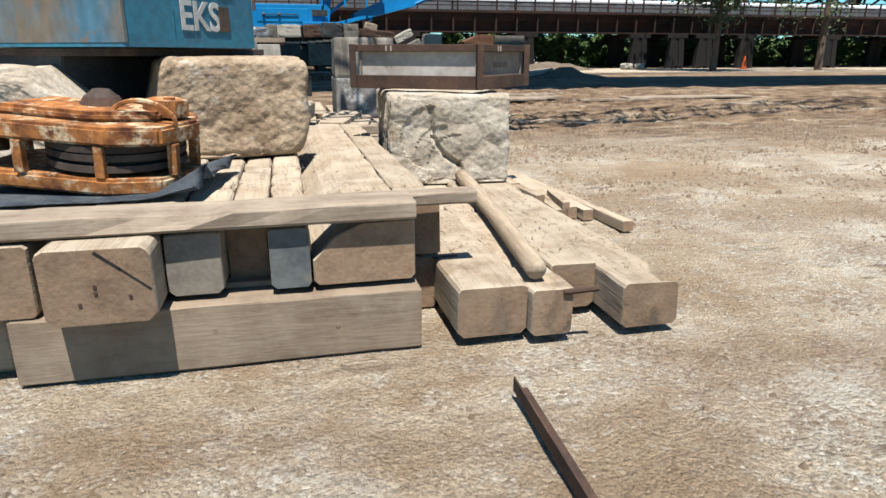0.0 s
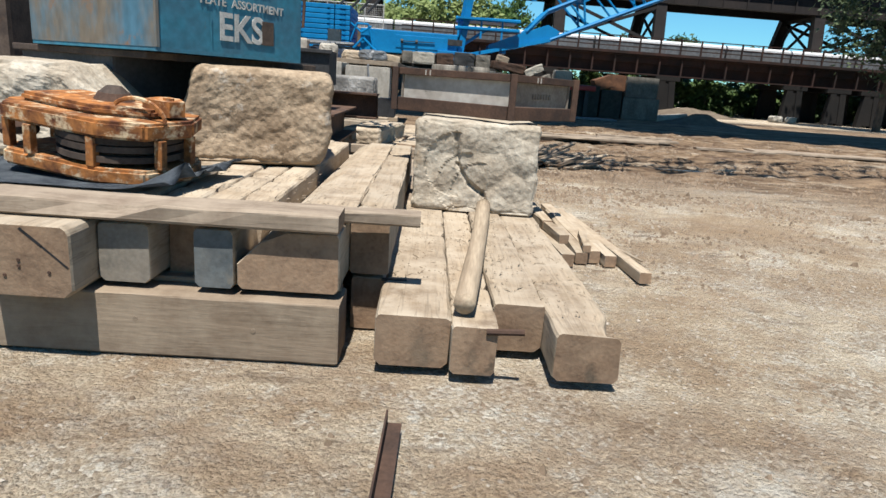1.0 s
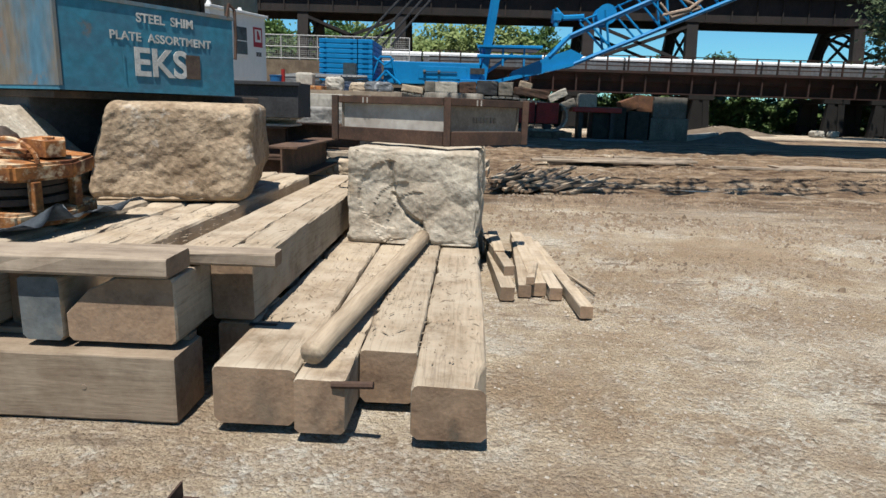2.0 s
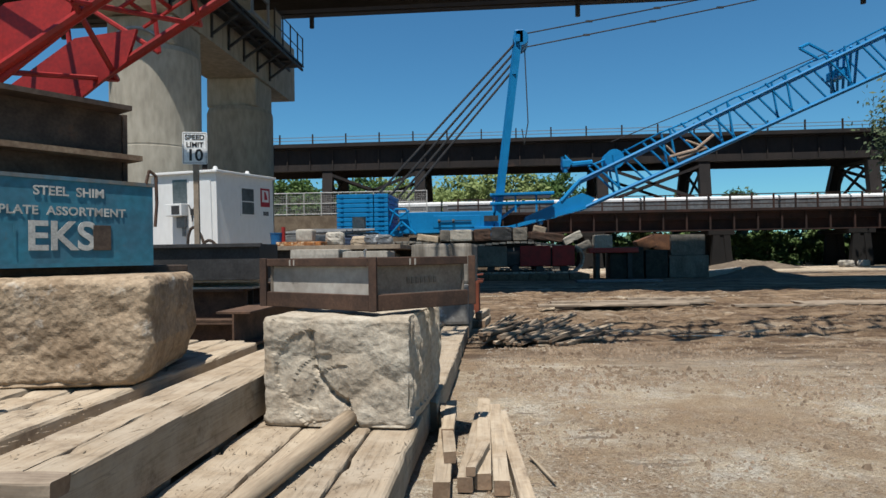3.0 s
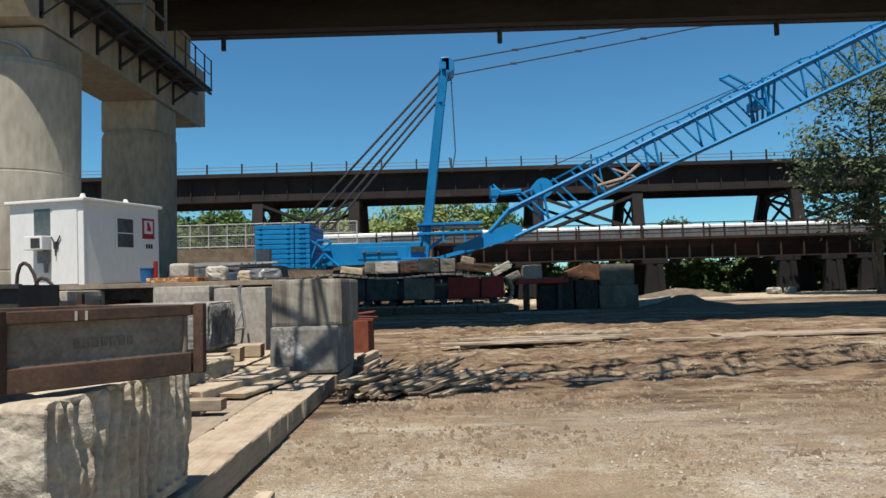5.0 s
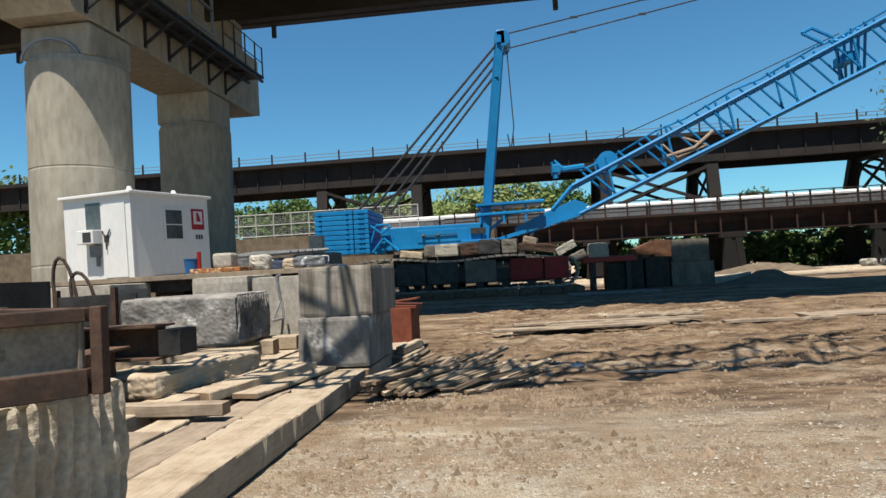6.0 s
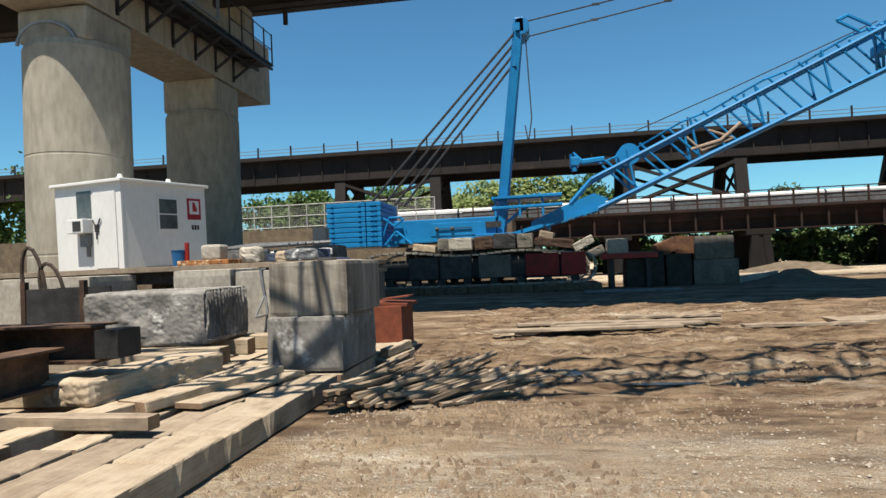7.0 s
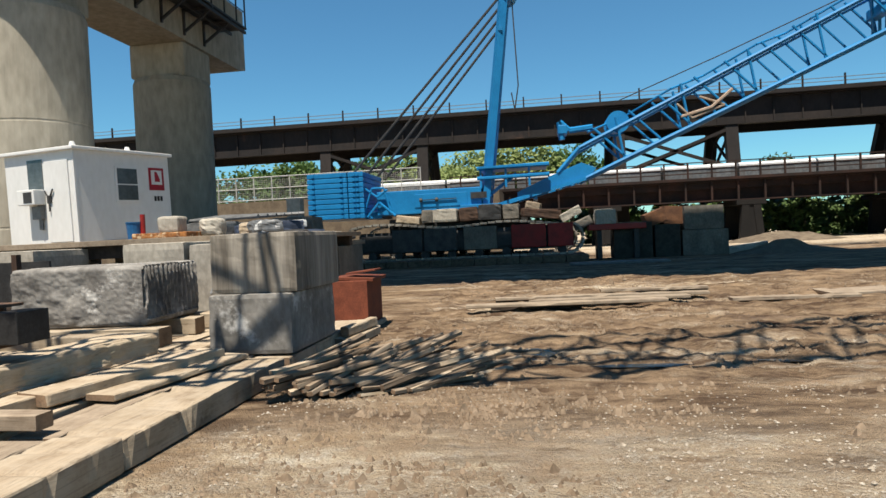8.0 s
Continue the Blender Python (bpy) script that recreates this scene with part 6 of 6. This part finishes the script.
part("end_box", box(bmesh.new(), 3.02, 3.3, -0.2, 0.2, 0.05, 0.36, 0.01), STEELDARK, bpy.data.objects["steel_beam.006"], "black box at the beam's end")
for i, (x, y) in enumerate(((-2.2, 11.2), (-0.8, 11.25))):
    lay_timber(x, x + 0.35, y, y + 1.1, 0.34, 0.57, 700 + i, "short bearer timber under rusty beams", "bearers")
# slings and upright plates in front of the shed
cage = thing("lifting_cradle", pose(-3.4, 14.9, 0.6), "dark rusty lifting cradle with bent wire loops", "cradle")
part("side_plate", box(bmesh.new(), -0.55, 0.55, -0.03, 0.03, 0.25, 0.95), STEELDARK, cage)
part("side_plate", box(bmesh.new(), -0.55, 0.55, 0.75, 0.8, 0.25, 0.95), STEELDARK, cage)
for x in (-0.6, 0.55):
    part("upright", box(bmesh.new(), x, x + 0.09, -0.05, 0.05, 0, 1.08), RUST, cage)
for k, (x, h) in enumerate(((-0.45, 0.75), (-0.1, 0.45))):
    bm = bmesh.new()
    path_rod(bm, [(x + 0.22 * math.cos(a) - 0.1 * math.sin(a), 0.1, 0.95 + h * math.sin(a)) for a in np.linspace(math.pi, 0, 9)], 0.035)
    part("wire_loop", bm, RUSTDARK, cage)
bm = bmesh.new()
box(bm, -0.6, 0.64, -0.05, 0.82, 0.0, 0.25)
part("base_beam", bm, RUSTDARK, cage)

# timber dunnage in front of the grey stone
single("timber", rough_block(0.66, 2.3, 0.3, 30, 0.045, 720, 0.06), WOOD, pose(0.18, 12.1, 0.335, 0, 0, -9), "thick rough tan timber in the dappled shade", "timber", "dunnage")
lay_cross(-1.6, 1.5, 10.15, 10.33, 0.3, 0.43, 721, "thin board lying across the low timbers", "dunnage", WOODX, -1.5, "board")
for i, (x0, x1, y, z, tn) in enumerate(((-2.4, 0.1, 11.0, 0.34, 3), (-2.5, 0.2, 13.2, 0.34, 1), (-2.4, 0.3, 13.75, 0.34, -2), (-4.1, 0.2, 14.85, 0.34, 0), (-4.1, 0.4, 15.5, 0.34, 0))):
    lay_cross(x0, x1, y, y + 0.3, z, z + 0.25, 730 + i, "weathered bearer timber under the stones", "dunnage", None, tn)
for i, (x, y, l, tn) in enumerate(((0.3, 13.5, 3.5, 2), (0.75, 13.6, 3.4, 0), (-2.3, 9.5, 2.5, 4), (-1.4, 9.6, 4.0, 2), (-0.7, 9.4, 4.5, 0))):
    lay_timber(x - 0.2, x + 0.2, y, y + l, 0.0, 0.33, 740 + i, LOWER, "low timbers", turn=tn)
lay_timber(0.62, 1.02, 10.9, 13.2, 0.3, 0.42, 750, "split grey plank lying on the low timbers", "dunnage", turn=-14)
lay_timber(1.05, 1.45, 11.2, 13.3, 0.27, 0.33, 751, "split grey plank lying on the low timbers", "dunnage", turn=-10)

# ---- concrete blocks ----
def block(x0, x1, y0, y1, z0, z1, seed, m_, label, tn=0):
    single("concrete_block", rough_block(x1 - x0, y1 - y0, z1 - z0, 12, 0.014, seed, 0.035), m_, pose((x0 + x1) / 2, (y0 + y1) / 2, z0, 0, 0, tn), label, "concrete block", "concrete blocks")


block(1.13, 2.28, 13.55, 15.25, 0.245, 1.03, 800, CONCWASH, "grey concrete block at the foot of a stack of two", -1)
# the upper block wears the painted sun streaks
block(1.15, 2.36, 13.65, 15.3, 1.03, 1.82, 801, CONCSUN, "grey concrete block with painted sun streaks on top of another", -2)
block(-2.4, -1.15, 17.0, 18.5, 0.0, 1.78, 802, CONCPALE, "pale tall concrete block under the shed's platform")
block(-1.1, 0.05, 17.05, 18.6, 0.0, 1.72, 803, CONCPALE, "pale concrete block with rusty runs", 2)
block(-4.2, -2.45, 17.2, 18.6, 0.0, 1.2, 804, CONCBLK, "concrete block with the platform's shade in its dark grey")
block(-6.6, -4.3, 17.0, 18.6, 0.0, 1.75, 805, CONCPALE, "pale concrete block under the shed's platform")
redbox = thing("red_steel_box", pose(2.0, 17.5, 0.1), "red rusty steel box section standing beside the blocks", "steel box")
bm = bmesh.new()
box(bm, -0.3, 0.35, -0.5, 0.6, 0, 0.82, 0.015)
part("body", bm, RUSTRED, redbox)
part("lid", box(bmesh.new(), -0.34, 0.4, -0.45, 0.6, 0.822, 0.88, 0.005, Matrix.Rotation(0.06, 4, "Y")), RUSTRED, redbox)
part("flap", box(bmesh.new(), 0.0, 0.55, -0.3, 0.2, 0.93, 0.96, 0.004, Matrix.Rotation(-0.1, 4, "Y")), RUSTRED, redbox)
for i, (x, y, z, l) in enumerate(((2.3, 15.3, 0.0, 1.6), (2.46, 15.2, 0.0, 1.5), (2.38, 15.4, 0.16, 1.2))):
    single("small_timber", timber(0.15, l, 0.15, 820 + i), (WOOD, WOODEND), pose(x, y, z, 0, 0, -4 * i), "small square grey timber lying loose on the ground", "timber", "small timbers")
for x in (1.8, 2.3):
    lay_timber(x - 0.1, x + 0.1, 16.9, 18.2, 0, 0.1, int(x * 10), "low bearer under the red box", "bearers")
# iron rod leaning by the blocks
single("wire_rope", path_rod(bmesh.new(), [(-0.5, 17.2, 1.75), (-0.5, 16.98, 1.72), (-0.42, 16.95, 1.2), (-0.55, 16.8, 0.8), (-0.3, 16.8, 0.85), (-0.35, 16.85, 1.2)], 0.025), STEELGREY, pose(0, 0, 0), "pale wire rope hanging down a concrete block", "wire rope")

# heap of broken sticks and lath
rnd = random.Random(44)
for i in range(190):
    f = rnd.random()
    x = 2.5 + 1.55 * f ** 1.15
    y = 11.95 + 0.45 * f + rnd.uniform(0, 1.0)
    l = rnd.uniform(0.6, 1.6)
    z = rnd.uniform(0.01, 0.27) * (1 - f) ** 0.8
    w = rnd.uniform(0.035, 0.09)
    single("stick", timber(w, l, w * 0.6, 900 + i, 0.004, 1), ((WOOD, SILL, WOODX, SILL, STICKDARK)[i % 5], WOODEND), pose(x, y, z, rnd.uniform(-6, 10), rnd.uniform(-15, 15), -26 - 26 * f + rnd.uniform(-14, 14)), "broken grey stick in a heap of split wood", "stick", "heap of sticks")

# ---- white site shed on its platform ----
plat = thing("platform", pose(-5.0, 20.3, 0), "timber platform on concrete blocks carrying the shed", "platform")
part("deck", box(bmesh.new(), -5.0, 5.2, -1.9, 4.4, 1.78, 1.9, 0.01), WOODX, plat)
part("beam", box(bmesh.new(), -5.0, 5.0, -1.7, -1.4, 1.5, 1.78, 0.01), RUSTDARK, plat)
part("beam", box(bmesh.new(), -5.0, 5.0, 3.8, 4.1, 1.5, 1.78, 0.01), RUSTDARK, plat)
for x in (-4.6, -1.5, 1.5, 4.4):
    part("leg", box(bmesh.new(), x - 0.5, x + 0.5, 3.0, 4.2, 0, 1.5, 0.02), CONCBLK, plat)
sa = math.degrees(math.atan2(23.17 - 20.17, -5.0 + 5.71))
shed = thing("site_shed", pose(-5.71, 20.17, 1.93, 0, -1.6, sa), "small white panelled site shed with a window and door", "shed")
LS, WS, HS = 3.05, 2.44, 2.28
part("wall", box(bmesh.new(), 0, LS, 0, 0.06, 0, HS), WHITE, shed)
part("wall", box(bmesh.new(), 0, LS, WS - 0.06, WS, 0, HS), WHITE, shed)
part("wall", box(bmesh.new(), 0, 0.06, 0.06, WS - 0.06, 0, HS), WHITE, shed)
part("wall", box(bmesh.new(), LS - 0.06, LS, 0.06, WS - 0.06, 0, HS), WHITE, shed)
part("floor", box(bmesh.new(), -0.02, LS + 0.02, -0.02, WS + 0.02, -0.08, -0.001), WOODX, shed)
part("roof", box(bmesh.new(), -0.1, LS + 0.1, -0.1, WS + 0.1, HS + 0.001, HS + 0.09, 0.02), WHITE, shed)
bm = bmesh.new()
for x in (0.0, LS - 0.04):
    box(bm, x - 0.006, x + 0.046, -0.008, 0.0, 0, HS)
box(bm, 0, LS, -0.01, 0, HS - 0.06, HS)
part("trim", bm, WHITE, shed)
win = part("window", box(bmesh.new(), 1.18, 1.95, -0.03, 0.0, 0.98, 1.94, 0.006), WHITE, shed, "small window with a white frame")
part("pane", box(bmesh.new(), 1.24, 1.89, -0.034, -0.0305, 1.04, 1.88), WINDOW, win)
part("mullion", box(bmesh.new(), 1.24, 1.89, -0.042, -0.0345, 1.44, 1.47), WHITE, win)
sg = part("wall_sign", box(bmesh.new(), 2.32, 2.86, -0.012, 0.0, 1.32, 1.95), REDSIGN, shed, "red-bordered company sign")
part("sign_panel", box(bmesh.new(), 2.4, 2.78, -0.017, -0.0125, 1.48, 1.88), ALU, sg)
bm = bmesh.new()
prism(bm, [(0.12, 0.06), (0.3, 0.06), (0.3, 0.14), (0.2, 0.34), (0.12, 0.34)], 0, 0.004, pose(2.4, -0.0175, 1.5, 90))
part("sign_mark", bm, REDSIGN, sg)
bm = bmesh.new()
for k in range(3):
    box(bm, 2.47 + k * 0.11, 2.55 + k * 0.11, -0.006, 0.0, 1.02, 1.16)
part("number_mark", bm, STEELDARK, shed, "small dark number marks")
# the end wall with air conditioner, dark window and door
dwin = part("window", box(bmesh.new(), -0.012, 0.0, 1.08, 1.62, 1.3, 2.12), WINDOW, shed, "dark window in the end wall")
ac = part("air_conditioner", box(bmesh.new(), -0.32, -0.0, 1.05, 1.65, 0.98, 1.36, 0.02), WHITE, shed, "white window air conditioner")
part("grille", box(bmesh.new(), -0.326, -0.321, 1.12, 1.42, 1.03, 1.3), STEELDARK, ac)
door = part("door", box(bmesh.new(), -0.035, -0.0, 0.18, 0.98, 0.02, 2.05, 0.006), WHITE, shed, "white flush door")
part("door_lock", box(bmesh.new(), -0.07, -0.036, 0.78, 0.93, 1.0, 1.2, 0.01), STEELDARK, door)
bm = bmesh.new()
for a, b in (((-0.06, 0.86, 1.1), (-0.07, 0.7, 1.35)), ((-0.06, 0.86, 1.1), (-0.07, 0.98, 1.32)), ((-0.06, 0.86, 1.1), (-0.07, 0.86, 0.8))):
    rod(bm, a, b, 0.02, 5)
part("door_handle", bm, STEELDARK, door)
bm = bmesh.new()
rod(bm, (-0.06, 1.2, 0.98), (-0.06, 1.2, 0.35), 0.05, 8)
box(bm, -0.14, -0.02, 1.1, 1.4, 0.62, 0.95, 0.01)
part("meter_box", bm, GREYSTUFF, shed)
for x, y in ((0.05, 0.05), (1.75, 0.1)):
    part("roof_vent", rod(bmesh.new(), (x, y, HS + 0.08), (x, y, HS + 0.2), 0.09, 10, 0.05), WHITE, shed)

# clutter on the platform
crate = thing("tool_cart", pose(-2.75, 19.2, 1.9), "orange-brown tool tray with a white tub on it", "tool tray")
part("tray", box(bmesh.new(), -0.65, 0.65, -0.4, 0.4, 0.0, 0.12, 0.02), RUSTORANGE, crate)
part("tub", rough_block(0.5, 0.45, 0.36, 5, 0.03, 60, 0.06), CONCPALE, crate, "white plastic tub").location = (0.1, 0, 0.12)
part("gas_bottle", rod(bmesh.new(), (-0.5, -0.2, 0.1), (-0.5, -0.2, 0.55), 0.055, 10), CRANERED, crate, "red gas bottle")
bk = thing("bucket", pose(-3.45, 19.0, 1.9), "blue plastic bucket on the platform", "bucket")
part("shell", rod(bmesh.new(), (0, 0, 0), (0, 0, 0.36), 0.15, 16, 0.18), BLUEBUCKET, bk)
part("rim", rod(bmesh.new(), (0, 0, 0.361), (0, 0, 0.385), 0.19, 16), BLUEBUCKET, bk)
CLUT = ((-1.9, 19.6, 0.5, 0.4, 0.4, CONCPALE, "pale sack of material on the platform"), (-1.3, 20.3, 0.6, 0.5, 0.3, WOOD, "pale wood offcut on the platform"), (-0.6, 19.5, 0.7, 0.6, 0.3, GREYSTUFF, "grey metal part on the platform"))
for i, (x, y, w, d, h, m_, lab) in enumerate(CLUT):
    single("clutter", rough_block(w, d, h, 6, 0.08, 850 + i, 0.1), m_, pose(x, y, 1.9, 0, 0, 20 * i), lab, "clutter", "platform clutter")
plat2 = thing("platform", pose(-2.7, 24.5, 0), "low stacked platform of blocks heaped with site material", "platform")
part("deck", box(bmesh.new(), -3.0, 2.0, -2.0, 4.0, 1.5, 1.65, 0.01), WOODX, plat2)
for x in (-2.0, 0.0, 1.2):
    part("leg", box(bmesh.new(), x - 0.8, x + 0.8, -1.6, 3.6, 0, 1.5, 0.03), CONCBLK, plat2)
rnd = random.Random(71)
for i in range(26):
    w, d, h = rnd.uniform(0.5, 1.8), rnd.uniform(0.4, 1.0), rnd.uniform(0.12, 0.5)
    x, y = -5.2 + 4.2 * rnd.random(), 23 + 4.2 * rnd.random()
    m_, lab = rnd.choice(((GREYSTUFF, "grey sheet metal bundle heaped on the platform"), (STEELDARK, "dark steel pieces heaped on the platform"), (TARP, "dark blue folded tarpaulin on the heap"), (CONCPALE, "pale concrete piece on the heap"), (WOOD, "weathered wood piece on the heap"), (WHITE, "white plastic sheet on the heap")))
    single("package", rough_block(w, d, h, 5, 0.05, 870 + i, 0.05), m_, pose(x, y, 1.65 + 0.25 * int(rnd.random() * 2.2) * (1 if x < -1.1 else 0.3), 0, rnd.uniform(-5, 5), rnd.uniform(-40, 40)), lab, "package", "heaped material")
for i in range(7):
    bm = bmesh.new()
    rod(bm, (-1.3, 0, 0), (1.3, 0.1, 0.02), 0.06, 8)
    single("pipe", bm, GREYSTUFF, pose(-3.7 + 0.1 * i, 23.6 + 0.25 * i, 2.45 + 0.02 * i, 0, 0, 6 * i - 18), "grey steel pipe on the heap", "pipe", "pipes on the heap")
single("white_box", box(bmesh.new(), -0.25, 0.25, -0.2, 0.2, 0, 0.65, 0.02), CONCPALE, pose(-2.9, 27.5, 2.55), "pale upright box on the heap", "box")
single("package", rough_block(1.6, 1.2, 0.9, 6, 0.05, 898, 0.05), CONCBLK, pose(-2.9, 27.5, 1.65), "grey block on the heap", "package", "heaped material")
